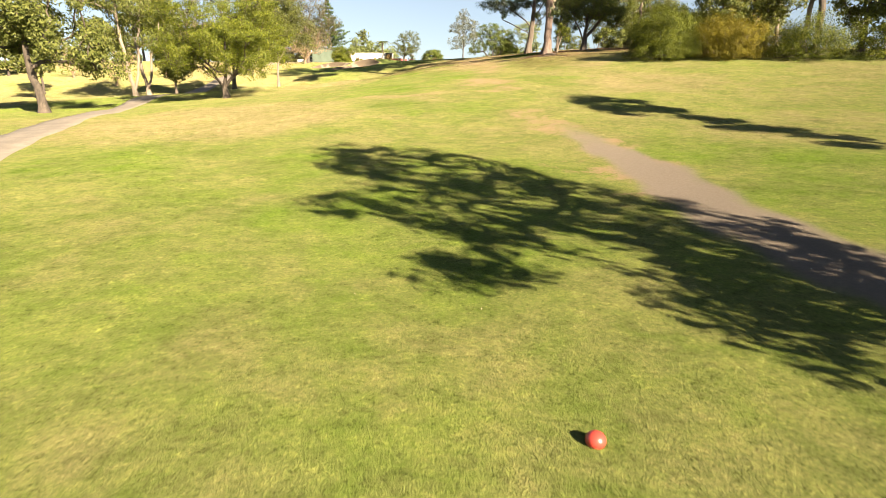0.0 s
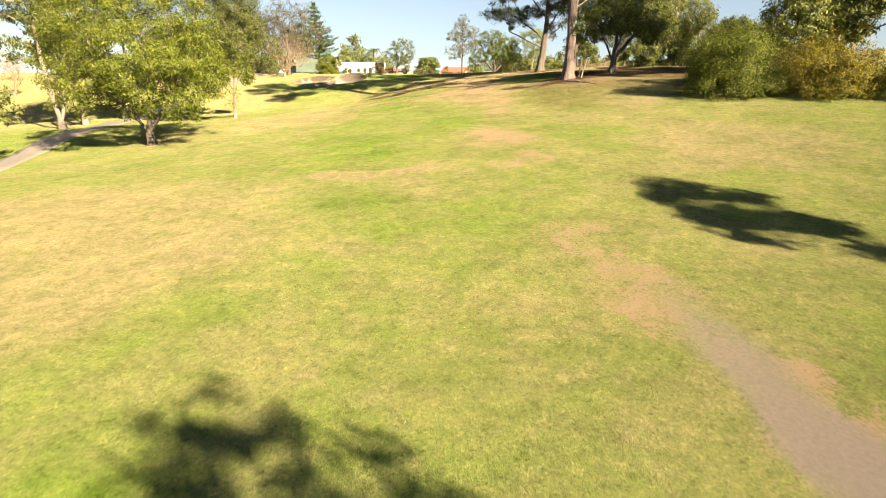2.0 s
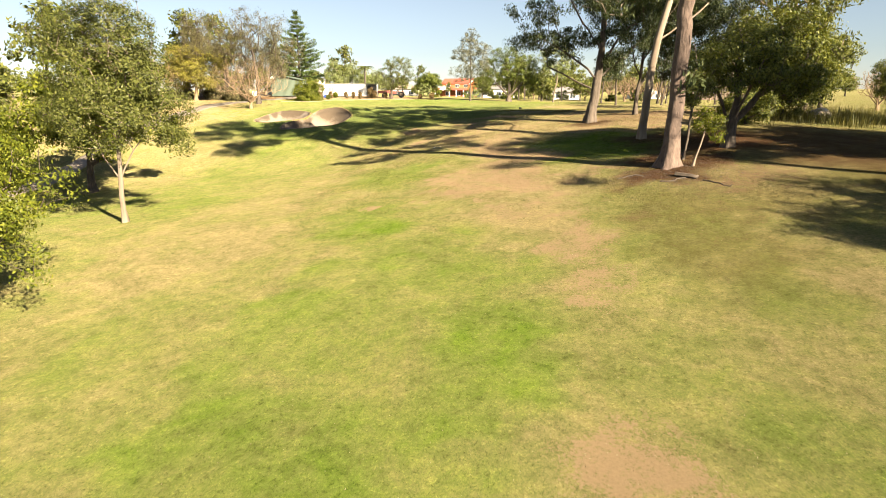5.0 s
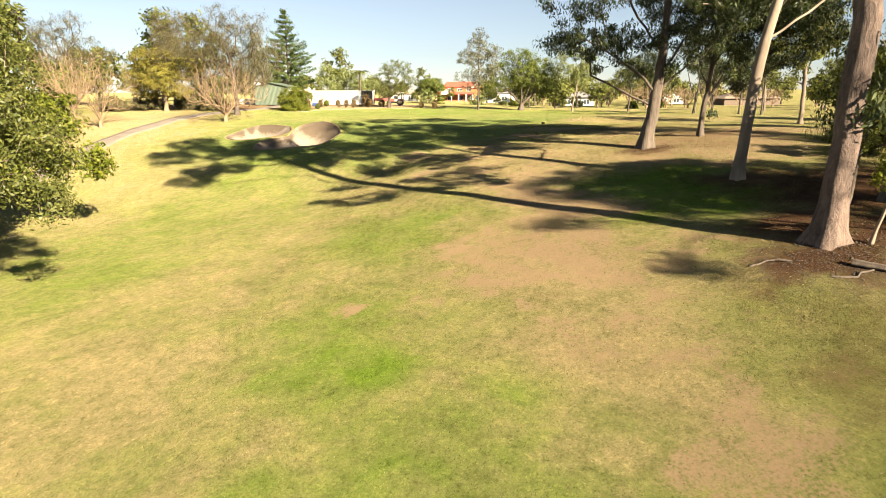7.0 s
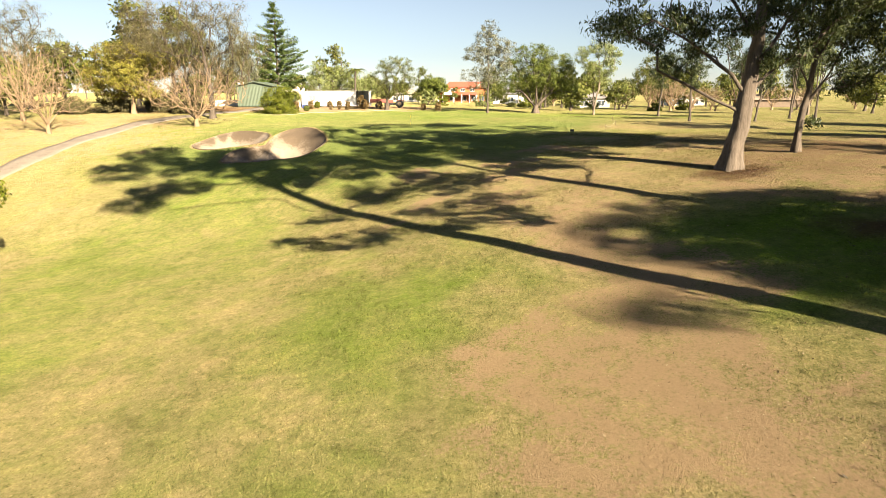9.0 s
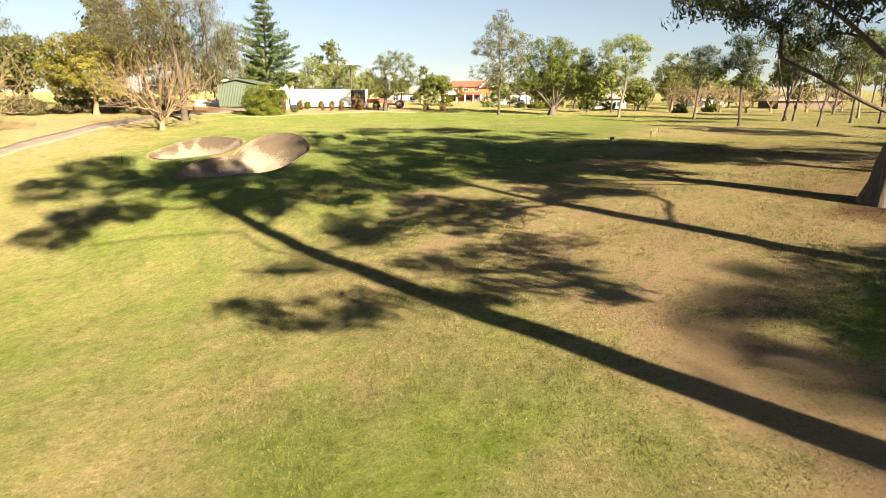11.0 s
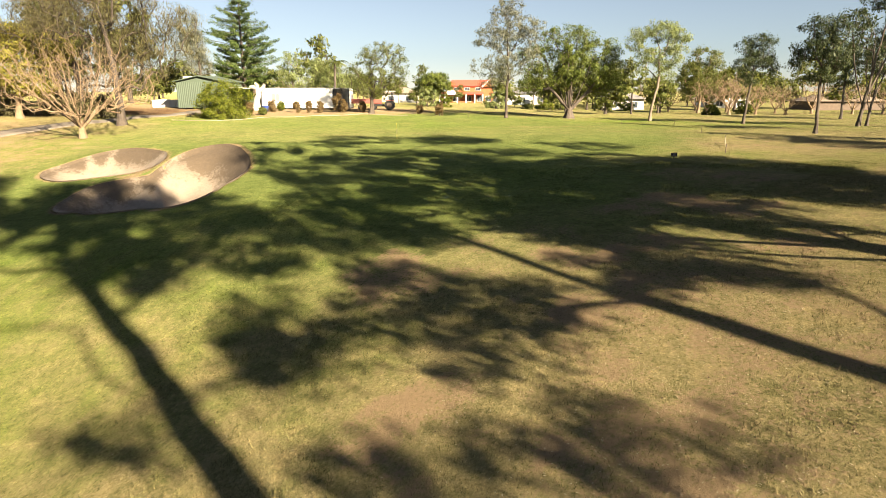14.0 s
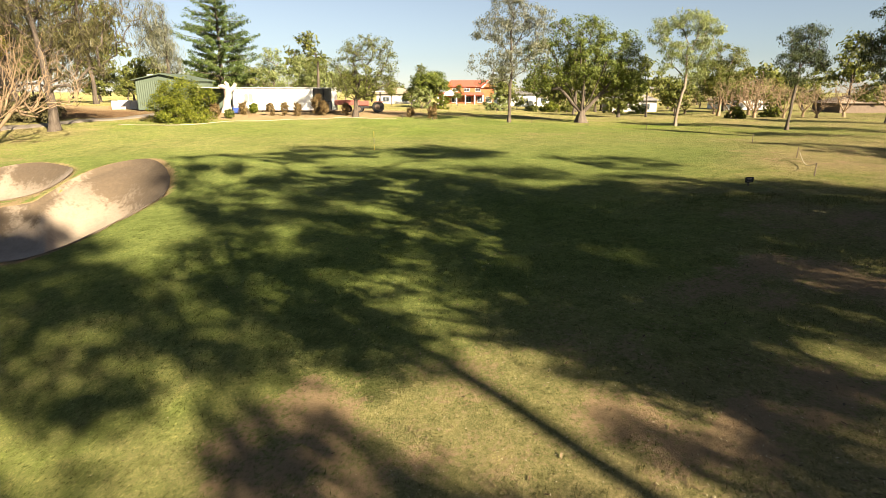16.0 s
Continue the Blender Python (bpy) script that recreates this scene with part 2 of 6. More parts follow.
def part(name, bm, mat, parent=None, label=""):
    """Links a bmesh, or a finished mesh, as one object under its thing."""
    if isinstance(bm, bmesh.types.BMesh):
        me = bpy.data.meshes.new(name)
        bm.to_mesh(me)
        bm.free()
        me.materials.append(mat)
    else:
        me = bm
    ob = new(name, me)
    if parent is not None:
        ob.parent = parent
    if label:
        ob["label"] = label
    return ob


def box(x0, x1, y0, y1, z0, z1, bevel=0.0, bm=None):
    own = bmesh.new()
    bmesh.ops.create_cube(own, size=1.0, matrix=Matrix.Translation(((x0 + x1) / 2, (y0 + y1) / 2, (z0 + z1) / 2)) @ Matrix.Diagonal((x1 - x0, y1 - y0, z1 - z0, 1)))
    if bevel:
        bmesh.ops.bevel(own, geom=own.edges[:], offset=bevel, segments=1, affect="EDGES")
    if bm is None:
        return own
    me = bpy.data.meshes.new("piece")
    own.to_mesh(me)
    own.free()
    bm.from_mesh(me)
    bpy.data.meshes.remove(me)
    return bm


def rod(a, b, r0, r1=None, sides=10, bm=None):
    """A tapered round bar from a to b."""
    bm = bm or bmesh.new()
    a, b = Vector(a), Vector(b)
    turn = (b - a).to_track_quat("Z", "Y").to_matrix().to_4x4()
    bmesh.ops.create_cone(bm, cap_ends=True, segments=sides, radius1=r0, radius2=r0 if r1 is None else r1, depth=(b - a).length,
                          matrix=Matrix.Translation((a + b) / 2) @ turn)
    return bm


def thing(name, at, label, category, group="", turn=0.0):
    ob = new(name)
    ob.empty_display_size = 0.2
    ob.matrix_world = pose(*at, 0, 0, turn)
    return tagged(ob, label, category, group)


# ---- the land ----
# sections of the land: y, then height at x = -70, -45, -20, -9, 0, 15, 45
SX = np.array([-70.0, -45.0, -20.0, -9.0, 0.0, 15.0, 45.0])
SECTIONS = np.array([
    [-40, -3.0, -2.6, -2.2, -2.0, -1.9, -1.6, -1.2],
    [0, -1.6, -1.5, -1.2, -1.05, -1.0, -0.9, -0.4],
    [12, -1.4, -1.3, -0.8, -0.8, -0.8, -0.55, 0.3],
    [23, -1.2, -1.0, -0.3, -0.05, 0.0, 0.2, 1.4],
    [36, -0.8, -0.6, 0.4, 1.15, 1.65, 1.8, 3.4],
    [50, -0.4, -0.2, 1.0, 2.0, 2.9, 4.1, 5.2],
    [62, 0.2, 0.6, 2.0, 2.85, 3.95, 5.6, 6.0],
    [75, 0.9, 1.0, 2.2, 3.2, 4.75, 6.6, 6.7],
    [86, 1.8, 1.7, 2.5, 3.9, 5.65, 7.15, 7.0],
    [94, 3.1, 3.1, 4.1, 5.7, 6.45, 7.2, 7.0],
    [102, 4.6, 4.7, 5.35, 6.5, 6.95, 7.2, 7.0],
    [114, 6.7, 6.7, 6.7, 7.0, 7.2, 7.3, 7.1],
    [140, 8.2, 8.2, 8.0, 7.85, 7.7, 7.2, 6.9],
    [180, 8.6, 8.4, 8.0, 7.8, 7.6, 7.0, 6.8],
    [240, 8.2, 7.8, 7.2, 7.0, 6.8, 6.8, 6.8]], float)

def hermite(xs, V, q):
    """Smooth curve through the knots; V's first axis runs with xs, q is a flat array."""
    q = np.clip(q, xs[0], xs[-1])
    h = np.diff(xs)
    sh = (-1,) + (1,) * (V.ndim - 1)
    d = np.diff(V, axis=0) / h.reshape(sh)
    m = np.concatenate([d[:1], (d[:-1] * h[1:].reshape(sh) + d[1:] * h[:-1].reshape(sh)) / (h[:-1] + h[1:]).reshape(sh), d[-1:]])
    i = np.clip(np.searchsorted(xs, q, side="right") - 1, 0, len(h) - 1)
    t = ((q - xs[i]) / h[i]).reshape(sh)
    hh = h[i].reshape(sh)
    return (V[i] * (1 + 2 * t) * (1 - t) ** 2 + m[i] * hh * t * (1 - t) ** 2 + V[i + 1] * t * t * (3 - 2 * t) - m[i + 1] * hh * t * t * (1 - t))

def land(x, y):
    """Height of the ground, without the bunker."""
    x, y = np.broadcast_arrays(np.asarray(x, float), np.asarray(y, float))
    fx, fy = x.ravel(), y.ravel()
    rows = hermite(SECTIONS[:, 0], SECTIONS[:, 1:], fy)          # one row a place
    q = np.clip(fx, SX[0], SX[-1])
    h = np.diff(SX); d = np.diff(rows, axis=1) / h
    m = np.concatenate([d[:, :1], (d[:, :-1] * h[1:] + d[:, 1:] * h[:-1]) / (h[:-1] + h[1:]), d[:, -1:]], 1)
    i = np.clip(np.searchsorted(SX, q, side="right") - 1, 0, len(h) - 1)
    n = np.arange(len(q)); t = (q - SX[i]) / h[i]
    z = (rows[n, i] * (1 + 2 * t) * (1 - t) ** 2 + m[n, i] * h[i] * t * (1 - t) ** 2
         + rows[n, i + 1] * t * t * (3 - 2 * t) - m[n, i + 1] * h[i] * t * t * (1 - t))
    z = z + 0.05 * np.sin(fx * 0.55 + 1.3) * np.sin(fy * 0.43) + 0.03 * np.sin(fx * 1.1 + fy * 0.7)
    # raised lip behind the bunker and the mound at the great gum's foot
    z = z + 0.75 * np.exp(-(((fx + 13.2) / 4.2) ** 2 + ((fy - 106.8) / 2.6) ** 2)) + 0.55 * np.exp(-(((fx + 19.2) / 3.2) ** 2 + ((fy - 109.6) / 2.2) ** 2))
    z = z + 0.20 * np.exp(-(((fx - 11.0) / 3.0) ** 2 + ((fy - 63.6) / 2.6) ** 2))
    return z.reshape(x.shape)


def lobe(x, y, cx, cy, rx, ry, turn, wob, phase):
    """Distance from a bunker lobe's middle: 1 at its edge."""
    c, s = math.cos(radians(turn)), math.sin(radians(turn))
    u, v = ((x - cx) * c + (y - cy) * s) / rx, (-(x - cx) * s + (y - cy) * c) / ry
    a = np.arctan2(v, u)
    return np.hypot(u, v) / (1 + wob * np.sin(3 * a + phase) + 0.5 * wob * np.sin(5 * a + 1.7 * phase))


# the bunkers' ovals: x, y, half-widths, turn, unevenness, phase, depth
FRONT = [(-13.3, 102.2, 2.45, 5.0, 12, 0.04, 0.6, 1.45), (-15.8, 100.9, 2.75, 2.8, 10, 0.05, 1.4, 1.3), (-14.3, 99.6, 2.7, 2.3, 0, 0.03, 0.4, 1.3)]
BACK = [(-19.7, 106.6, 3.35, 2.55, -10, 0.06, 2.2, 1.0)]
LOBES = FRONT + BACK


def smooth(a, b, v):
    t = np.clip((v - a) / (b - a), 0, 1)
    return t * t * (3 - 2 * t)


def pit(x, y):
    """How far the bunker lies below the land."""
    d = 0.0
    for cx, cy, rx, ry, turn, wob, ph, deep in LOBES:
        r = lobe(x, y, cx, cy, rx, ry, turn, wob, ph)
        d = np.maximum(d, deep * (0.14 * smooth(1.0, 0.97, r) + 0.86 * smooth(1.0, 0.42, r)))
    return d


def in_sand(x, y):
    return np.minimum.reduce([lobe(x, y, *L[:7]) for L in LOBES])


def z_at(x, y):
    return float(land(x, y))


def spread_axis(lo, hi, steps, far, grow):
    """Grid lines: given stretches with given steps, then ever wider to the far end on both sides."""
    a = [lo]
    for end, step in steps:
        k = max(1, round((end - a[-1]) / step))
        a += list(np.linspace(a[-1], end, k + 1)[1:])
    d = steps[-1][1]
    while a[-1] < far[1]:
        d *= grow
        a.append(a[-1] + d)
    d = steps[0][1]
    while a[0] > far[0]:
        d *= grow
        a.insert(0, a[0] - d)
    return np.array(a)


def blot(x, y, cx, cy, rx, ry, turn=0.0, soft=0.5):
    """1 inside a soft-edged oval patch, 0 outside."""
    c, s = math.cos(radians(turn)), math.sin(radians(turn))
    u, v = ((x - cx) * c + (y - cy) * s) / rx, (-(x - cx) * s + (y - cy) * c) / ry
    return smooth(1 + soft, 1 - soft, np.hypot(u, v))


def along(x, y, line):
    """Distance to a line of points."""
    best = np.full(np.shape(x), 1e9)
    for (ax, ay), (bx, by) in zip(line, line[1:]):
        dx, dy = bx - ax, by - ay
        t = np.clip(((x - ax) * dx + (y - ay) * dy) / (dx * dx + dy * dy), 0, 1)
        best = np.minimum(best, np.hypot(x - ax - t * dx, y - ay - t * dy))
    return best


DIRT = [
    (4.6, 26, 1.3, 5.5, 12, 0.6),
    (5.9, 17.5, 1.1, 6, 0, 0.85),
    (-37, 112, 15, 14, 0, 0.6),
    (-27, 96, 4, 9, 10, 0.4),
    (5.2, 18, 2.2, 6, 0, 0.35),
    (3.1, 42.5, 2.2, 2.4, 0, 0.8),
    (3.4, 37.4, 1.2, 2.2, -20, 0.7),
    (4.4, 54, 1.4, 6, -5, 0.6),
    (3.0, 61.5, 3.6, 3.6, -20, 0.5),
    (1.8, 67, 3.6, 3.4, -15, 0.85),
    (3.6, 73.5, 1.7, 4.5, 30, 0.95),
    (7.5, 64.5, 4, 2.6, 10, 0.6),
    (4.6, 71, 3, 2, 0, 0.9),
    (3.1, 77.2, 2.4, 1.6, 0, 0.8),
    (-17.0, 104.4, 2.3, 0.5, 35, 0.9),
    (-3.4, 89.6, 1.2, 0.6, 20, 0.85),
    (1.6, 86.4, 1.2, 0.8, 0, 0.9),
    (-2.8, 82.6, 0.9, 0.7, 0, 0.8),
    (4.7, 93, 1.8, 0.8, 0, 0.9),
    (-2.2, 88.5, 1.0, 0.4, 10, 0.75),
    (2.2, 88.8, 1.4, 0.6, 0, 0.8),
    (6.2, 92, 2.2, 1.0, 0, 0.85),
    (8, 96, 3, 1.6, 0, 0.6),
    (-1.2, 36, 4, 0.9, 8, 0.35),
    (5.8, 120, 5, 1.5, 5, 0.5),
    (17, 107, 7, 4.5, 0, 0.5),
    (10.5, 80, 3, 2.4, 0, 0.6),
    (16.5, 83.5, 6, 4, 0, 0.85),
    (21, 88, 7, 5, 0, 0.7),
    (14.5, 77.5, 4, 2.5, 0, 0.7),
    (13.5, 90, 4, 3, 0, 0.6),
    (3.6, 84, 2.5, 2, 0, 0.45),
    (0.8, 89.2, 4.5, 2.6, 0, 0.4),
    (2.6, 88.8, 1.3, 0.5, 0, 0.95),
    (5.8, 92.0, 0.9, 0.4, 0, 1.0),
    (0.5, 82.5, 2.5, 2, 0, 0.4),
    (5.5, 88, 3, 2, 0, 0.5),
    (10, 57.5, 4, 5, 0, 0.3),
    (12.5, 52.5, 3, 4, 0, 0.2),
    (13, 62, 4, 4, 0, 0.55),
    (4, 82, 6, 8, 0, 0.5),
    (9, 86, 5, 5, 0, 0.45),
    (-4.5, 63.8, 0.5, 0.45, 0, 0.95),
    (-2.0, 63.1, 0.5, 0.5, 0, 0.9),
    (0.9, 82.3, 1.0, 0.5, 0, 0.85),
    (-1.7, 83.5, 0.9, 0.6, 0, 0.85),
    (3.5, 78.9, 1.6, 0.8, 0, 0.8),
    (-4.0, 80.6, 0.8, 0.5, 0, 0.85),
    (1.4, 80.9, 0.8, 0.6, 0, 0.85),
    (1.4, 86.8, 1.4, 0.5, 0, 0.95),
    (3.4, 88.7, 1.5, 0.4, 0, 0.85),
    (-3.2, 88.9, 1.3, 0.35, 0, 0.8),
    (5.6, 91.8, 1.2, 0.6, 0, 0.95),
    (13.5, 79.5, 5.5, 3, 0, 0.75),
    (15.5, 80, 6, 3, 0, 0.8),
    (2.2, 64.8, 3.4, 2.4, 0, 0.85),
    (4.8, 60.5, 3, 3, 0, 0.42),
]
LUSH = [
    (-1.5, 6.5, 9, 5, 0, 1.0),
    (-4, 9, 9, 8, 0, 0.8),
    (-3, 14, 6, 4, 0, 0.75),
    (3, 18, 4, 4, 0, 0.5),
    (-2.6, 49.5, 4.6, 8.2, -12, 1.2),
    (-3.6, 38.5, 2.6, 3.0, 0, 1.0),
    (8.4, 41.3, 3, 3.2, 0, 0.75),
    (-4.2, 60, 2.2, 5, 10, 0.62),
    (-1.5, 55.5, 2.6, 2.5, 0, 0.66),
    (-2.6, 31, 4, 2.6, 0, 0.7),
    (2, 30, 3, 3, 0, 0.55),
    (-4, 72, 3, 5, 0, 0.55),
    (-10, 97, 10, 4, 10, 0.7),
    (-26, 108, 5, 14, 10, 0.5),
    (0, 128, 30, 12, 0, 0.6),
    (-12, 30, 9, 9, 0, 0.06),
    (-12, 62, 6, 10, 0, 0.05),
    (-2.4, 36, 3, 0.9, 8, 0.0),
    (12.2, 50, 2.2, 2, 0, 0.0),
    (-16, 84, 7, 15, 0, 0.40),
    (-31, 56, 12, 22, 0, 0.60),
    (-18, 72, 5.5, 10, 0, 0.48),
    (14, 40, 6, 6, 0, 0.1),
    (20, 109, 12, 8, 0, -0.35),
    (-40, 120, 12, 18, 0, 0.0),
    (6, 82, 8, 8, 0, -0.1),
    (-3, 81, 7, 6, 0, 0.03),
    (12, 92, 7, 5, 0, -0.2),
    (-7, 94, 8, 6, 0, 0.55),
    (-2, 97, 8, 5, 0, 0.8),
    (0.5, 88.5, 5, 3.2, 0, 0.0),
    (4.5, 61, 5, 9, 0, 0.08),
    (4, 80, 6, 6, 0, 0.05),
    (9.6, 69.8, 4.0, 2.0, 10, 0.75),
    (8.6, 73.6, 4.2, 3.0, 10, 0.9),
    (7.5, 56.0, 3.0, 6.0, 0, 0.45),
]
LITTER = [
    (9.8, 62.3, 3, 1.5, 0, 1.0),
    (9.0, 55.5, 3.2, 6.5, 0, 0.62),
    (12.6, 72.3, 2.2, 2, 0, 0.9),
    (11.6, 81.9, 2, 1.6, 0, 0.9),
    (12.2, 59, 3.5, 4, 0, 0.6),
    (12, 65, 3.6, 2.8, 0, 1.0),
    (14.5, 83.5, 6, 4, 0, 0.55),
    (16, 69.5, 4.5, 4.5, 0, 1.0),
    (17.5, 87, 5, 3, 0, 0.7),
    (14.5, 60, 3, 3, 0, 0.6),
    (21, 66, 6, 9, 0, 0.9),
    (28, 58, 12, 8, 0, 0.8),
    (-38, 135, 14, 8, 0, 0.9),
    (18, 95, 7, 4, 0, 0.5),
    (-18.5, 51.3, 2.5, 2.2, 0, 0.4),
]
TRACK = [(7.6, 3.0), (6.5, 7.8), (6.05, 10.5), (6.05, 13.2), (6.3, 17.5), (5.7, 20.8), (5.3, 25.7)]


def layers(x, y):
    """What the ground is covered with: bare earth, green grass, putting green, gravel, leaf litter."""
    dirt, lush, litter = np.zeros_like(x), 0.42 - 0.24 * smooth(42, 72, y) + 0.42 * smooth(26, 11, y), np.zeros_like(x)
    x0, y0 = x, y
    x = x + 0.45 * np.sin(1.7 * y + 0.8 * x) + 0.25 * np.sin(3.9 * y - 2.3 * x + 1)
    y = y + 0.45 * np.sin(1.5 * x0 - 0.6 * y0 + 2) + 0.25 * np.sin(4.3 * x0 + 2.9 * y0)
    for p in DIRT:
        dirt = np.maximum(dirt, p[5] * blot(x, y, *p[:5]))
    for p in LUSH:
        lush = np.maximum(lush, p[5] * blot(x, y, *p[:5])) if p[5] > 0.3 else np.minimum(lush, p[5] + (1 - blot(x, y, *p[:5])))
    for p in LITTER:
        litter = np.maximum(litter, p[5] * blot(x, y, *p[:5]))
    x, y = x0, y0
    green = np.maximum(blot(x, y, -5, 117, 20, 19, 0, 0.12), blot(x, y, -13, 103, 13, 9, -10, 0.35))
    green = np.maximum(green, 0.7 * blot(x, y, -2, 97, 9, 8, 0, 0.5))
    gravel = smooth(1.35, 0.75, along(x, y, TRACK) + 0.12 * np.sin(2.1 * y) + 0.4 * smooth(15, 24, y)) * smooth(29, 20, y)
    rim = in_sand(x, y)
    dirt = np.maximum(dirt, 0.95 * smooth(0.95, 1.0, rim) * smooth(1.10, 1.02, rim))
    green = green * smooth(1.02, 1.10, rim) * (1 - 0.45 * smooth(109, 118, y))          # the far half is cut drier
    yard = blot(x, y, -24, 142, 22, 12, 0, 0.15)
    return dict(dirt=np.maximum(dirt, yard), lush=lush, putt=green * (1 - yard), gravel=gravel, litter=litter)


def build_ground():
    xs = spread_axis(-40, 0, [(-26, 0.6), (-10, 0.18), (12, 0.36), (34, 0.7)], (-1600, 1600), 1.22)
    ys = spread_axis(-4, 0, [(60, 0.36), (97, 0.36), (112, 0.18), (170, 0.8)], (-500, 2600), 1.22)
    x, y = np.meshgrid(xs, ys)
    z = land(x, y)
    r = in_sand(x, y)
    z = z - pit(x, y) - 0.22 * smooth(0.985, 0.90, r)
    w, h = len(xs), len(ys)
    i = np.arange(w * h).reshape(h, w)
    faces = np.stack([i[:-1, :-1], i[:-1, 1:], i[1:, 1:], i[1:, :-1]], -1)
    me = quads("ground", np.stack([x, y, z], -1).reshape(-1, 3), faces, TURF, True)
    for name, v in layers(x.ravel(), y.ravel()).items():
        me.attributes.new(name, "FLOAT", "POINT").data.foreach_set("value", v.astype(np.float32))
    tagged(part("ground", me, TURF), "sloping golf fairway of mown straw-green winter grass with bare patches", "ground", kind="structure")


build_ground()


def build_sand():
    for lobes, (cx, cy), label in ((FRONT, (-14.4, 100.9), "pale sand of the front bunker below a soiled grassy lip"), (BACK, (-20.0, 106.4), "pale sand of the smaller back bunker")):
        rings, spokes = 30, 128
        a = np.linspace(0, 2 * np.pi, spokes, endpoint=False)
        steps = np.linspace(0.2, 8, 800)[:, None]
        inside = np.minimum.reduce([lobe(cx + steps * np.cos(a), cy + steps * np.sin(a), *L[:7]) for L in lobes]) < 0.995
        edge = steps[np.argmin(inside, 0), 0]                # where each spoke leaves the sand
        rr = np.linspace(0.02, 1, rings)[:, None]
        x, y = cx + rr * edge * np.cos(a), cy + rr * edge * np.sin(a)
        z = land(x, y) - pit(x, y) + 0.02 + 0.03 * np.sin(x * 4.1 + np.sin(y)) * np.sin(y * 3.3) * smooth(0.98, 0.7, rr)
        i = np.arange(rings * spokes).reshape(rings, spokes)
        j = np.roll(i, -1, 1)
        faces = np.stack([i[:-1], i[1:], j[1:], j[:-1]], -1).reshape(-1, 4)
        me = mesh_from("bunker_sand", np.stack([x, y, z], -1).reshape(-1, 3), np.r_[faces.ravel(), i[0]], np.r_[np.full(len(faces), 4), spokes], SAND, True)
        soil = smooth(0.45, 0.94, rr) * smooth(-0.3, 0.4, np.sin(a - 0.45)) * (0.98 + 0.35 * np.sin(7 * a + 3 * np.sin(3 * a)))
        me.attributes.new("soil", "FLOAT", "POINT").data.foreach_set("value", np.broadcast_to(soil, x.shape).ravel().astype(np.float32))
        tagged(part("bunker_sand", me, SAND), label, "sand", kind="structure")


build_sand()


def build_path():
    line = [(2.0, -30.0), (-5.0, -10.0), (-11.0, 6.0), (-17.0, 22.0), (-22.3, 37.0), (-29.5, 60.0), (-34.5, 80.0), (-35.0, 95.0), (-34.6, 108.0), (-32.0, 121.0), (-27.5, 131.0), (-26, 140)]
    t = np.arange(len(line))
    q = np.linspace(0, len(line) - 1, 290)
    p = hermite(t.astype(float), np.array(line), q)
    d = np.gradient(p, axis=0)
    side = np.stack([-d[:, 1], d[:, 0]], 1) / np.hypot(d[:, 0], d[:, 1])[:, None]
    rows = []
    for k, lift in ((-1.18, -0.08), (-1.12, 0.03), (-0.5, 0.045), (0.5, 0.045), (1.12, 0.03), (1.18, -0.08)):
        wob = 0.06 * np.sin(q * 9 + k) + 0.05 * np.sin(q * 23 + 2 * k)
        e = p + side * (k + wob * abs(k))[:, None]
        rows.append(np.c_[e, land(e[:, 0], e[:, 1]) + lift])
    v = np.stack(rows, 1)
    i = np.arange(v.shape[0] * 6).reshape(-1, 6)
    faces = np.stack([i[:-1, :-1], i[1:, :-1], i[1:, 1:], i[:-1, 1:]], -1)
    tagged(part("path", quads("path", v.reshape(-1, 3), faces, CONCRETE, True), CONCRETE), "narrow pale concrete cart path worn at its edges", "path", kind="structure")


build_path()


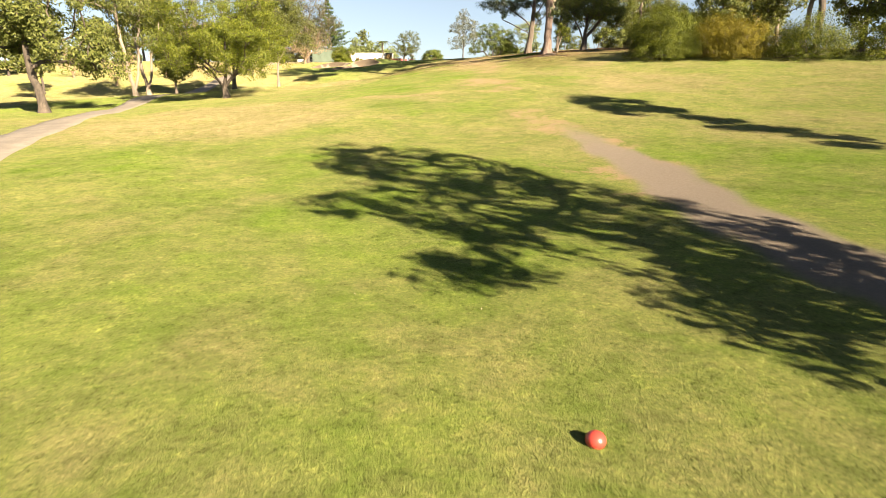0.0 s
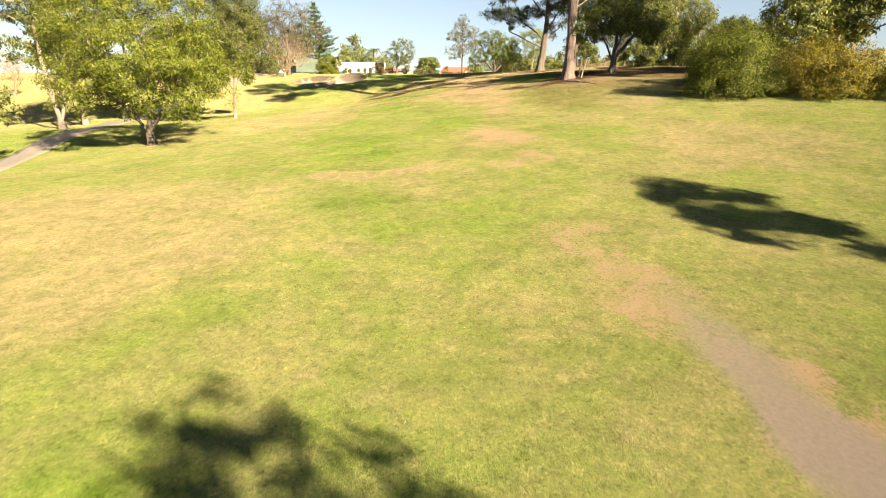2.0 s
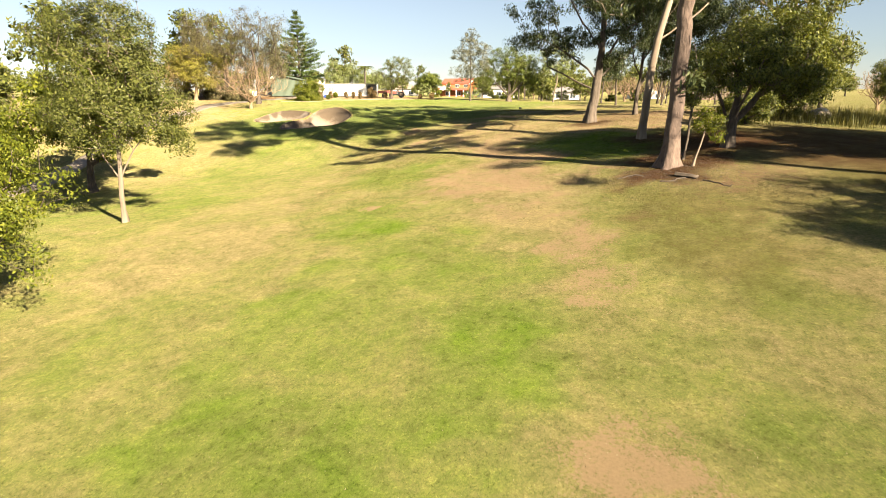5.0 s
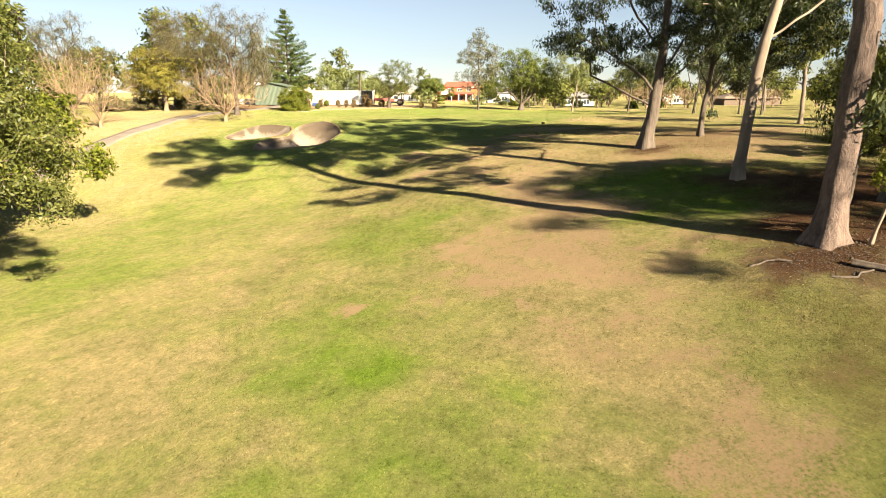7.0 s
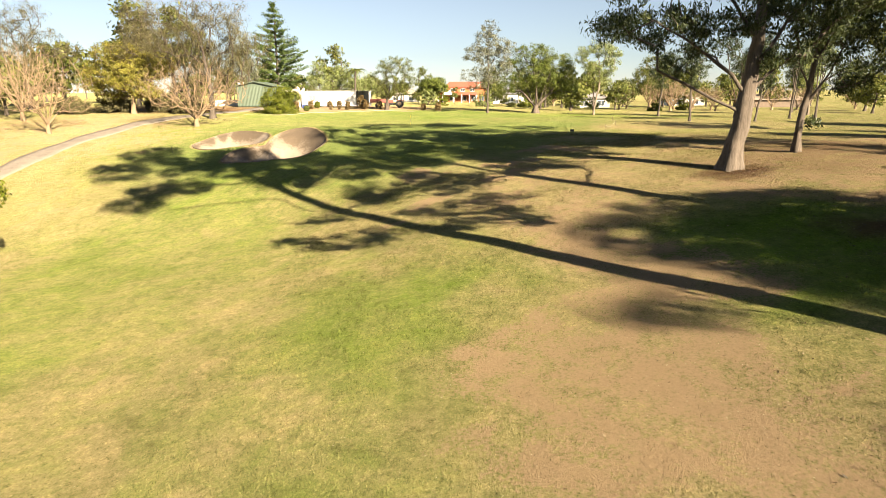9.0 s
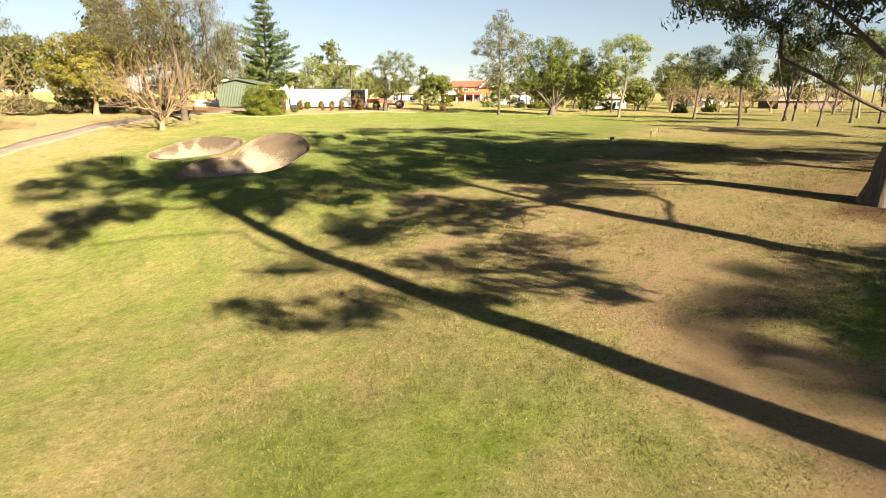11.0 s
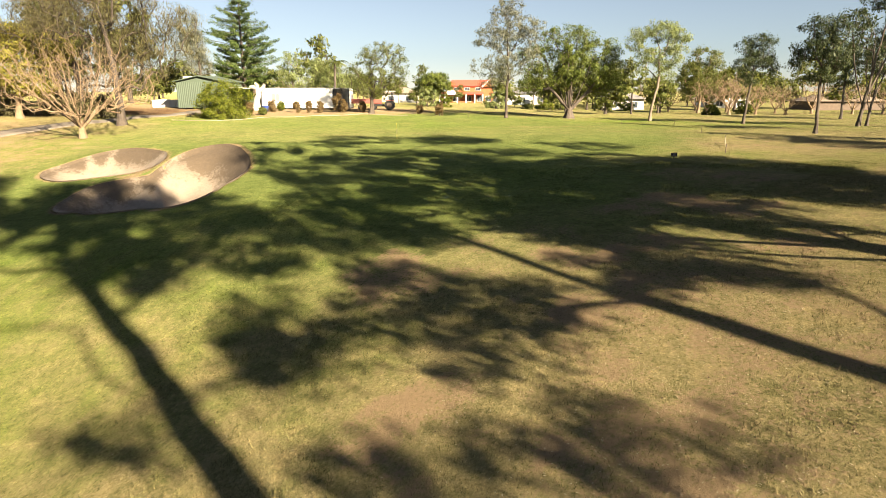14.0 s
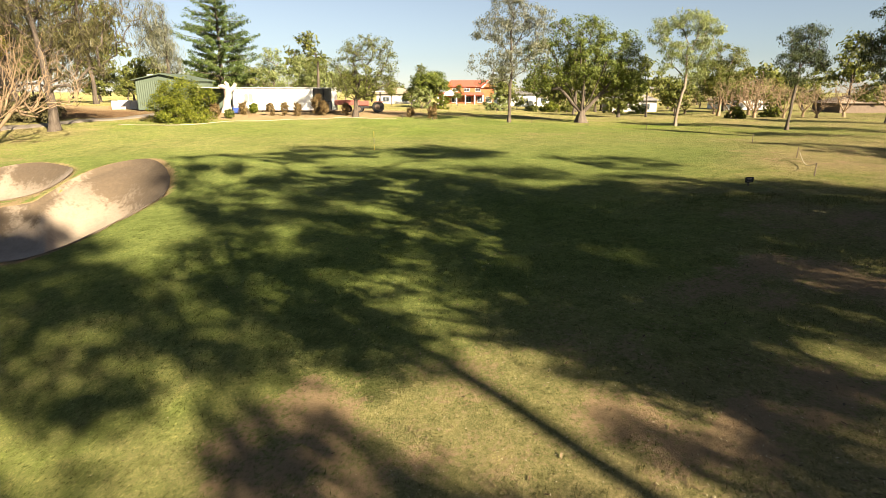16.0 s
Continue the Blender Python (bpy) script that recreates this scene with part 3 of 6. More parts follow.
# ---- trees ----
def grow(rng, trunk, targets, seg=0.6, rise=0.35, jitter=0.10, limbs=()):
    """Branches from a trunk line out to the targets, each from the nearest wood below it. Returns places and parents."""
    pts, par = [np.array(trunk[0], float)], [-1]
    for a, b in zip(trunk, trunk[1:]):
        a, b = np.array(a, float), np.array(b, float)
        k = max(1, int(np.linalg.norm(b - a) / seg))
        for s in range(1, k + 1):
            pts.append(a + (b - a) * s / k + (rng.normal(0, 0.03, 3) if s < k else 0))
            par.append(len(pts) - 2)
    bole = len(pts)
    limb_pts, limb_par = [], []
    for line in limbs:                              # large limbs laid down by hand, each from the nearest wood
        every = np.array(pts + limb_pts)
        last = int(np.argmin(np.linalg.norm(every - np.array(line[0]), axis=1)))
        for a, b in zip([tuple(every[last])] + list(line[1:]), line[1:]):
            a, b = np.array(a, float), np.array(b, float)
            k = max(1, int(np.linalg.norm(b - a) / seg))
            for s in range(1, k + 1):
                limb_pts.append(a + (b - a) * s / k + (rng.normal(0, 0.04, 3) if s < k else 0))
                limb_par.append(last)
                last = bole + len(limb_pts) - 1
    start = max(1, int(bole * 0.30))
    order = np.argsort([np.min(np.linalg.norm(np.array(pts[start:bole]) - t, axis=1)) for t in targets])
    arr = np.zeros((60000, 3))
    arr[:bole] = pts
    par = list(par) + limb_par
    count = bole + len(limb_pts)
    if limb_pts:
        arr[bole:count] = limb_pts
    for o in order:
        t = targets[o]
        w = arr[start:count]
        d = np.linalg.norm(w - t, axis=1) + 1.2 * np.maximum(0, w[:, 2] - t[2] + 0.2) + 0.25 * np.hypot(w[:, 0] - t[0], w[:, 1] - t[1])
        k = start + int(np.argmin(d))
        a = arr[k].copy()
        long = np.linalg.norm(t - a)
        back = a - arr[par[k]]
        back = back / (np.linalg.norm(back) + 1e-6)
        mid = (a + t) / 2 + back * long * 0.18 + np.array([0, 0, rise * long * 0.4]) + rng.normal(0, jitter * long, 3)
        steps = max(1, int(long / seg))
        last = k
        for s in range(1, steps + 1):
            f = s / steps
            arr[count] = (1 - f) ** 2 * a + 2 * f * (1 - f) * mid + f * f * t + (rng.normal(0, jitter * seg * 0.35, 3) if s < steps else 0)
            par.append(last)
            last = count
            count += 1
    return arr[:count], np.array(par), bole


def wood(arr, par, bole, base, tip=0.012, power=0.5, flare=1.5, taper=0.75, split=0):
    """Tubes round the branches. Returns (verts, faces) of the trunk, of each main limb and of the joined rest."""
    n = len(arr)
    load = np.zeros(n)
    kids = [[] for _ in range(n)]
    for i in range(1, n):
        kids[par[i]].append(i)
    for i in range(n - 1, -1, -1):
        load[i] = max(1.0, load[i])
        if i:
            load[par[i]] += load[i]
    rad = np.maximum(tip, base * (load / load[0]) ** power)
    k = np.arange(bole)
    rad[:bole] *= 1 - (1 - taper) * k / max(1, bole - 1)
    height = arr[:bole, 2] - arr[0, 2]
    rad[:bole] *= 1 + (flare - 1) * np.exp(-np.maximum(height, 0) / (base * 1.6))
    chains, stack = [], [(0, None)]
    while stack:
        i, prev = stack.pop()
        chain = [] if prev is None else [prev]
        while True:
            chain.append(i)
            if not kids[i]:
                break
            best = max(kids[i], key=lambda c: (c < bole, load[c]))
            stack += [(c, i) for c in kids[i] if c != best]
            i = best
        chains.append(chain)
    home, stem = {}, set(chains[0])
    for ch in chains[1:]:
        root = ("limb", ch[1]) if ch[0] in stem else home[ch[0]]
        for i in ch[1:]:
            home[i] = root
    heavy = sorted((c for c in chains[1:] if c[0] in stem), key=lambda c: -load[c[1]])[:split]
    big = [("limb", c[1]) for c in heavy]
    groups = [chains[:1]] + [[c for c in chains[1:] if home[c[1]] == k] for k in big] + [[c for c in chains[1:] if home[c[1]] not in big]]
    out = []
    for group in groups:
        V, F, at = [], [], 0
        for ch in group:
            p = arr[ch]
            r = rad[ch].copy()
            if ch[0] != 0 and len(r) > 1:
                r[0] = min(r[0], r[1] * 1.25)
            r[-1] = min(r[-1], tip)
            sides = 16 if ch[0] == 0 else (8 if r[1] > 0.08 else (5 if r[1] > 0.03 else 3))
            d = np.gradient(p, axis=0)
            d /= np.linalg.norm(d, axis=1)[:, None] + 1e-9
            e1 = np.cross(d, np.where(np.abs(d[:, 2:3]) > 0.9, [[1.0, 0, 0]], [[0, 0, 1.0]]))
            e1 /= np.linalg.norm(e1, axis=1)[:, None] + 1e-9
            for q in range(1, len(e1)):
                e = e1[q - 1] - d[q] * np.dot(e1[q - 1], d[q])
                e1[q] = e / (np.linalg.norm(e) + 1e-9)
            e2 = np.cross(d, e1)
            a = np.linspace(0, 2 * np.pi, sides, endpoint=False)
            ring = np.ones((len(ch), sides))
            if ch[0] == 0:
                low = np.exp(-np.maximum(p[:, 2:3] - p[0, 2], 0) / (base * 1.8))
                ring = 1 + (0.05 + 0.16 * low) * np.sin(5 * a + 1 + 0.2 * p[:, 2:3]) + 0.05 * np.sin(3 * a + 0.5 * p[:, 2:3])
            v = p[:, None] + (r[:, None] * ring)[:, :, None] * (np.cos(a)[None, :, None] * e1[:, None] + np.sin(a)[None, :, None] * e2[:, None])
            i = at + np.arange(len(ch) * sides).reshape(len(ch), sides)
            j = np.roll(i, -1, 1)
            F.append(np.stack([i[:-1], j[:-1], j[1:], i[1:]], -1).reshape(-1, 4))
            V.append(v.reshape(-1, 3))
            at += len(ch) * sides
        out.append((np.concatenate(V), np.concatenate(F)) if V else None)
    return out


def leaves(rng, centres, per, spread, size, narrow=0.45, droop=0.3, flat=0.75):
    """Many single leaves in clumps round the twig ends, turned outwards and up as foliage turns to the light."""
    n = len(centres) * per
    d = rng.normal(0, 1, (n, 3))
    d /= np.linalg.norm(d, axis=1)[:, None]
    d *= (rng.uniform(0, 1, n) ** 0.42)[:, None]
    c = np.repeat(centres, per, 0) + d * spread * 1.75 * np.array([1, 1, flat]) * np.repeat(rng.uniform(0.6, 1.25, len(centres)), per)[:, None]
    mid = centres.mean(0)
    out = c - mid
    out /= np.linalg.norm(out, axis=1)[:, None] + 1e-9
    nrm = 0.55 * out + 0.55 * d + rng.normal(0, 0.42, (n, 3)) + np.array([0, 0, 0.35])
    nrm /= np.linalg.norm(nrm, axis=1)[:, None]
    a = rng.normal(0, 1, (n, 3)) + np.array([0, 0, -2.0 * droop])
    a -= nrm * (a * nrm).sum(1)[:, None]
    a /= np.linalg.norm(a, axis=1)[:, None] + 1e-9
    b = np.cross(nrm, a)
    s = (size * rng.uniform(0.6, 1.35, n))[:, None]
    v = np.stack([c - a * s * 0.5, c + b * s * narrow * 0.5 - nrm * s * 0.06, c + a * s * 0.5 - nrm * s * 0.10, c - b * s * narrow * 0.5 - nrm * s * 0.06], 1)
    return v.reshape(-1, 3), np.arange(n * 4).reshape(-1, 4)


def crown_points(rng, lobes, count, shell=0.55):
    """Clump places in a set of ovals (x, y, z, rx, ry, rz), mostly near their outsides."""
    vol = np.array([L[3] * L[4] * L[5] for L in lobes]) ** 0.8
    pick = rng.choice(len(lobes), count, p=vol / vol.sum())
    L = np.array(lobes, float)[pick]
    d = rng.normal(0, 1, (count, 3))
    d /= np.linalg.norm(d, axis=1)[:, None]
    r = rng.uniform(shell ** 3, 1, count) ** (1 / 3)
    return L[:, :3] + d * L[:, 3:] * r[:, None]


def tree(at, label, trunk, lobes, bole, bark_mat, leaf_mat, clumps=90, per=120, spread=0.5, size=0.14, narrow=0.45, droop=0.3,
         seed=1, shell=0.5, rise=0.35, jitter=0.10, group="", turn=0.0, tip=0.012, flare=1.5, name="tree", category="tree", flat=0.75, power=0.5, seg=0.6, split=0, limbs=(), scale=1.0):
    rng = np.random.default_rng(seed)
    targets = crown_points(rng, lobes, clumps, shell)
    arr, par, nb = grow(rng, trunk, targets, seg, rise, jitter, limbs)
    pieces = wood(arr, par, nb, bole, tip, power, flare, split=split)
    ob = thing(name, at, label, category, group, turn)
    ob.scale = (scale, scale, scale)
    part("trunk", quads("trunk", *pieces[0], bark_mat, True), bark_mat, ob)
    for q in pieces[1:-1]:
        part("limb", quads("limb", *q, bark_mat, True), bark_mat, ob)
    if pieces[-1]:
        tagged(part("twig_mass", quads("twig_mass", *pieces[-1], bark_mat, True), bark_mat, ob), kind="stuff")
    if per:
        part("crown", quads("crown", *leaves(rng, targets, per, spread, size, narrow, droop, flat), leaf_mat), leaf_mat, ob)
    return ob


def at_ground(x, y, sink=0.08):
    return (x, y, z_at(x, y) - sink)


def slant(lat, z, r=1.0, rz=None, dep=0.0):
    """An oval of a crown, laid out square to the sun: lat across its way, dep towards it."""
    x, y = 0.754 * lat + 0.656 * dep, 0.656 * lat - 0.754 * dep
    return (x, y, z, r, r, r * 0.65 if rz is None else rz)


def ball_lobes(rng, h0, h1, r, n=6):
    """A handful of overlapping ovals that make an uneven round crown between two heights."""
    c, hz = (h0 + h1) / 2, (h1 - h0) / 2
    L = [(0, 0, c, r * 0.7, r * 0.7, hz * 0.95)]
    for k in range(n):
        a = 2 * np.pi * (k + rng.uniform(-0.3, 0.3)) / n
        d = r * rng.uniform(0.4, 0.62)
        L.append((d * np.cos(a), d * np.sin(a), c + hz * rng.uniform(-0.5, 0.45), r * rng.uniform(0.38, 0.5), r * rng.uniform(0.38, 0.5), hz * rng.uniform(0.35, 0.5)))
    return L


# the great gum beside the fairway
tree(at_ground(10.84, 63.7), "tall old gum tree with rough pinkish-grey bark on a bare mound", [(0, 0, -0.3), (0.08, 0, 2.5), (0.15, 0.05, 6), slant(0.15, 8.4)[:3], slant(0.6, 11)[:3], slant(0.95, 14)[:3], slant(0.6, 17.6)[:3], slant(1.2, 21)[:3]],
     [slant(-1.9, 10.1, 1.1, 0.6), slant(-2.8, 10.7, 0.9, 0.5), slant(-1.0, 9.6, 0.9, 0.45), slant(-0.4, 12.1, 0.9, 0.5), slant(2.3, 12.9, 0.8, 0.5), slant(3.7, 14.3, 0.7, 0.5), slant(4.8, 13.3, 0.6, 0.4), slant(-5.6, 18.2, 1.7, 1.1, -1), slant(-4.2, 20.3, 1.8, 1.1, 1), slant(-2.5, 18.8, 1.4, 0.8, -1), slant(-4.4, 24.6, 2.2, 1.4, 1),
      slant(-1.2, 26.2, 2.3, 1.4, -1), slant(0.6, 23.8, 2.0, 1.3, 1), slant(1.9, 17.6, 1.5, 1.0, 1), slant(3.0, 16.3, 1.4, 0.9, -1), slant(5.6, 18.6, 1.5, 1.0, 1), slant(5.2, 20, 1.7, 1.1, -1), slant(6.7, 17.2, 1.2, 0.8, 1), slant(4.0, 15.8, 0.8, 0.4, 1), slant(6.0, 14.0, 0.9, 0.45, -1),
      slant(3.2, 13.4, 1.0, 0.6), slant(6.3, 14.0, 0.9, 0.5), slant(-0.6, 24.4, 1.3, 0.8), slant(0.6, 22.6, 1.2, 0.7), slant(-1.6, 22.2, 1.2, 0.7), slant(-2.3, 20.6, 1.1, 0.6), slant(-0.4, 19.4, 1.0, 0.5), slant(1.6, 17.4, 0.9, 0.5), slant(3.6, 21.6, 1.6, 1.0), slant(4.8, 21.8, 1.6, 1.0), slant(4.2, 20.8, 1.5, 0.8), slant(2.6, 21.8, 1.3, 0.8), slant(5.6, 22.2, 1.2, 0.7), slant(2.3, 24.9, 1.2, 0.6), slant(2.2, 21, 1.6, 1.0, 1), slant(2.7, 22.4, 2.1, 1.2), slant(4.7, 21.9, 1.8, 1.0, 1), slant(3.6, 23.2, 1.6, 0.9, -1), slant(3.5, 18.6, 1.8, 1.1), slant(1.5, 19.4, 1.5, 0.9, 1), slant(3.4, 20.5, 1.7, 1.0, -1), slant(1.4, 22.0, 1.4, 0.9), slant(2.3, 10.5, 0.8, 0.4), slant(3.2, 10.4, 0.8, 0.4), slant(2.0, 9.5, 0.9, 0.3), slant(3.1, 9.5, 0.9, 0.35), slant(2.9, 8.9, 0.9, 0.3), slant(1.1, 8.8, 0.7, 0.3), slant(2.2, 8.3, 1.0, 0.3), slant(4.7, 10.1, 0.9, 0.35), slant(5.0, 22.6, 1.5, 0.8), slant(5.9, 22.9, 0.9, 0.5), slant(4.0, 22.4, 1.3, 0.8, 1), slant(1.9, 10.5, 0.8, 0.4), slant(0.7, 22.2, 1.3, 0.8, 1), slant(-0.6, 21.0, 1.0, 0.6), slant(3.5, 17.2, 1.0, 0.6, -1), (0.45, -0.5, 3.4, 0.35, 0.35, 0.7), (0.5, -0.3, 4.6, 0.4, 0.4, 0.5), (-0.3, -0.5, 4.4, 0.25, 0.25, 0.4)],
     0.375, BARK_GUM, LEAF_GUM, clumps=1080, per=42, spread=0.38, size=0.35, narrow=0.28, droop=0.75, seed=11, flare=2.3, rise=0.3, jitter=0.12, power=0.56, name="gum_tree", split=9,
     limbs=[[slant(0.2, 9.0)[:3], slant(-0.7, 9.8)[:3], slant(-1.9, 9.6)[:3]], [slant(0.8, 12.4)[:3], slant(0.0, 13.8)[:3], slant(0.1, 15.2)[:3], slant(0.7, 16.6)[:3]], [slant(0.1, 15.2)[:3], slant(-0.4, 15.6)[:3], slant(-3.2, 16.7)[:3], slant(-5.7, 17.5)[:3]],
            [slant(0.6, 17.6)[:3], slant(-2.0, 19.5)[:3], slant(-4, 22.5)[:3]], [slant(0.9, 15.4)[:3], slant(2.6, 16.2)[:3], slant(5.2, 18.0)[:3]], [slant(0.5, 10.4)[:3], slant(1.5, 10.0)[:3], slant(2.8, 9.6)[:3]]])
# pale leaning gum behind it
tree(at_ground(12.4, 72.5), "pale smooth-barked gum with a leaning forked trunk", [(0, 0, 0), (0.16, 0.1, 2.6), (0.45, 0.3, 5.0), (0.62, 0.35, 6.1), (1.05, 0.5, 7.8), (1.5, 0.7, 10.5), (1.9, 0.7, 13)],
     [slant(-2.7, 13.2, 1.2, 0.8, 1), slant(0, 12.9, 1.4, 0.9), slant(-3.5, 8.7, 1.0, 0.6, -2), slant(-1.5, 8.3, 1.0, 0.5, -1.5), slant(-2.4, 7.7, 1.0, 0.5, -1.5), slant(-1.5, 9.6, 1.0, 0.5, -1), slant(2.8, 15.2, 2.6, 1.6), slant(4.8, 12.2, 2.0, 1.4, 1), slant(4.4, 9.8, 1.3, 0.7, -1),
      slant(6.6, 9.9, 1.4, 0.8), slant(6.9, 8.2, 0.9, 0.5, -1), slant(-1.9, 9.8, 0.9, 0.4), slant(-2.4, 10.3, 0.8, 0.4), slant(-0.2, 9.1, 0.9, 0.35), slant(-1.2, 8.5, 0.9, 0.35), slant(-0.3, 8.5, 0.7, 0.3), slant(2.6, 8.5, 0.8, 0.35), slant(2.1, 8.8, 0.7, 0.3), slant(0.2, 9.0, 0.7, 0.3), slant(3.2, 8.0, 0.8, 0.3), slant(2.8, 8.9, 0.8, 0.35), slant(3.4, 8.4, 0.8, 0.35), slant(2.6, 9.5, 0.8, 0.4), slant(3.0, 9.0, 0.7, 0.4, -2), slant(7.6, 12, 1.8, 1.2), slant(3.8, 9.4, 1.0, 0.6, 1), slant(-0.8, 10.2, 1.0, 0.6), slant(1.0, 12.2, 1.1, 0.7), (4.6, 1.2, 11.2, 1.6, 1.6, 0.9), (3.4, 0.8, 9.0, 1.0, 1.0, 0.5)],
     0.25, BARK_PALE, LEAF_GUM, clumps=350, per=54, spread=0.38, size=0.32, narrow=0.28, droop=0.75, seed=12, flare=1.35, power=0.62, name="gum_tree", split=6,
     limbs=[[(0.62, 0.35, 6.1), (1.9, 0.5, 6.95), (3.2, 0.8, 7.8), (4.8, 1.1, 9.2), (6.2, 1.3, 10.8)], [(0.9, 0.45, 7.2), (1.6, 0.4, 8.1), (2.4, 0.4, 9.6)]])
# broad gum by the green
tree(at_ground(11.5, 82.3), "broad grey-barked gum forking low beside the green", [(0, 0, 0), (0.1, 0, 1.3), (0.3, 0, 2.5), (0.5, 0.1, 4.2), (0.62, 0.1, 5.6), (0.7, 0.2, 8.5), (0.8, 0.3, 11)],
     [(-5.8, 0, 6.1, 0.9, 1.0, 0.6), (-4.6, -0.6, 6.7, 1.0, 1.2, 0.7), (-4.0, 0.8, 5.5, 0.9, 1.0, 0.6), (-2.7, 0, 6.1, 1.2, 1.4, 0.8), (-1.6, 0.9, 4.9, 0.8, 1.0, 0.5), (-3.4, 0.4, 4.5, 0.9, 1.0, 0.4), (-0.9, -0.8, 6.4, 1.1, 1.3, 0.8), (1.4, 0.8, 6.6, 1.3, 1.4, 0.8), (1.5, -0.4, 5.1, 1.0, 1.2, 0.6),
      (2.9, 0.2, 6.0, 1.2, 1.4, 0.8), (1.4, 1.0, 4.1, 0.8, 1.0, 0.4), (-4.8, -0.5, 8.3, 2.2, 2.2, 1.4), (-3.0, 0.6, 12.0, 2.8, 2.6, 1.8), (2.0, 0, 14.0, 3.2, 3.0, 2.0), (5.0, 0.5, 10, 2.7, 2.7, 1.9), (3.7, -0.6, 7.6, 1.8, 1.8, 1.2), (1.5, -2.4, 10.2, 2.6, 2.3, 1.8), (0.5, 3.2, 10.5, 2.6, 2.4, 1.9),
      slant(-1.6, 16.4, 1.8, 1.2), slant(2.5, 17.8, 2.4, 1.5), slant(5.8, 18.0, 2.2, 1.4, 1), slant(8.5, 15.0, 2.0, 1.4), (-3.6, 5.5, 6.4, 1.4, 1.4, 0.9), (-2.2, 6.5, 7.0, 1.5, 1.4, 1.0), (0.2, 6, 7.2, 1.5, 1.4, 1.0), (-4.2, 3, 6.6, 1.1, 1.1, 0.8)],
     0.38, BARK_GREY, LEAF_GUM, clumps=560, per=96, spread=0.36, size=0.22, narrow=0.30, droop=0.8, seed=13, flare=1.6, power=0.64, name="gum_tree", rise=0.35, split=9,
     limbs=[[(-0.1, 0, 2.4), (-1.0, 0, 3.1), (-2.5, 0.2, 3.9), (-3.6, 0.3, 4.4)], [(0.1, 0, 3.1), (-0.5, -0.2, 4.2), (-2.2, -0.4, 5.3), (-4.2, -0.5, 6.4)], [(0.1, 0, 3.0), (1.3, 0.3, 4.2), (2.7, 0.3, 5.2)], [(0.35, 0.1, 4.2), (1.8, 0.2, 6.4), (4.2, 0.4, 9)], [(0.5, 0.1, 5.6), (-1.0, 0.2, 7.6), (-2.6, 0.5, 10.5)]])
tree(at_ground(15.9, 84.7), "dark-trunked gum with a spreading open crown", [(0, 0, 0), (0.0, 0, 1.5), (0.2, 0, 2.9), (0.25, 0, 4.4), (0.5, 0.2, 6.2), (0.8, 0.3, 9)],
     [(1.4, 0, 5.7, 1.6, 1.8, 1.0), (-0.3, 0.8, 5.1, 1.0, 1.2, 0.9), (3.0, 0.3, 4.4, 1.0, 1.2, 0.7), (1.2, -0.8, 4.0, 1.1, 1.2, 0.6), (2.8, 0.6, 3.2, 1.0, 1.0, 0.4), (0.7, 0, 1.4, 0.5, 0.5, 0.4), (-0.6, -0.4, 6.6, 1.2, 1.4, 0.7), (2.9, -0.5, 6.2, 1.1, 1.3, 0.9), (4.6, -0.4, 5.2, 1.4, 1.4, 1.0), (5.0, 0.4, 7.6, 2.0, 2.0, 1.2), (-1.8, -0.5, 7.3, 1.6, 1.6, 1.0), (3.6, 0.2, 10.0, 2.2, 2.2, 1.4),
      (-2.2, 0, 8.5, 2.4, 2.4, 1.7), (2.8, 0.6, 8.2, 3.0, 2.8, 1.7), (0.4, 0, 11.5, 2.8, 2.8, 1.9), (1, -2.4, 8.4, 2.4, 2.2, 1.8), slant(-3.6, 6.0, 1.2, 0.7), slant(4.5, 15.5, 2.2, 1.5), slant(6.5, 11.5, 1.8, 1.2), (5.6, -1.5, 6.6, 2.0, 2.0, 1.3), (6.6, 0, 9.0, 2.2, 2.2, 1.4), (3.6, -2.6, 7.6, 2.0, 1.8, 1.3)],
     0.17, BARK_DARK, LEAF_GUM, clumps=820, per=92, spread=0.38, size=0.21, narrow=0.30, droop=0.7, seed=14, power=0.54, name="gum_tree", split=7,
     limbs=[[(0.1, 0, 2.2), (0.9, 0.2, 3.4), (2.2, 0.3, 4.2)], [(0.2, 0, 2.9), (-0.4, 0.2, 4.6), (-0.9, 0.2, 6.6)], [(0.25, 0, 4.4), (1.4, 0.3, 6), (2.6, 0.5, 8)], [(0.1, 0, 2.0), (0.8, -0.4, 3.8), (1.3, -0.8, 5.6)]])
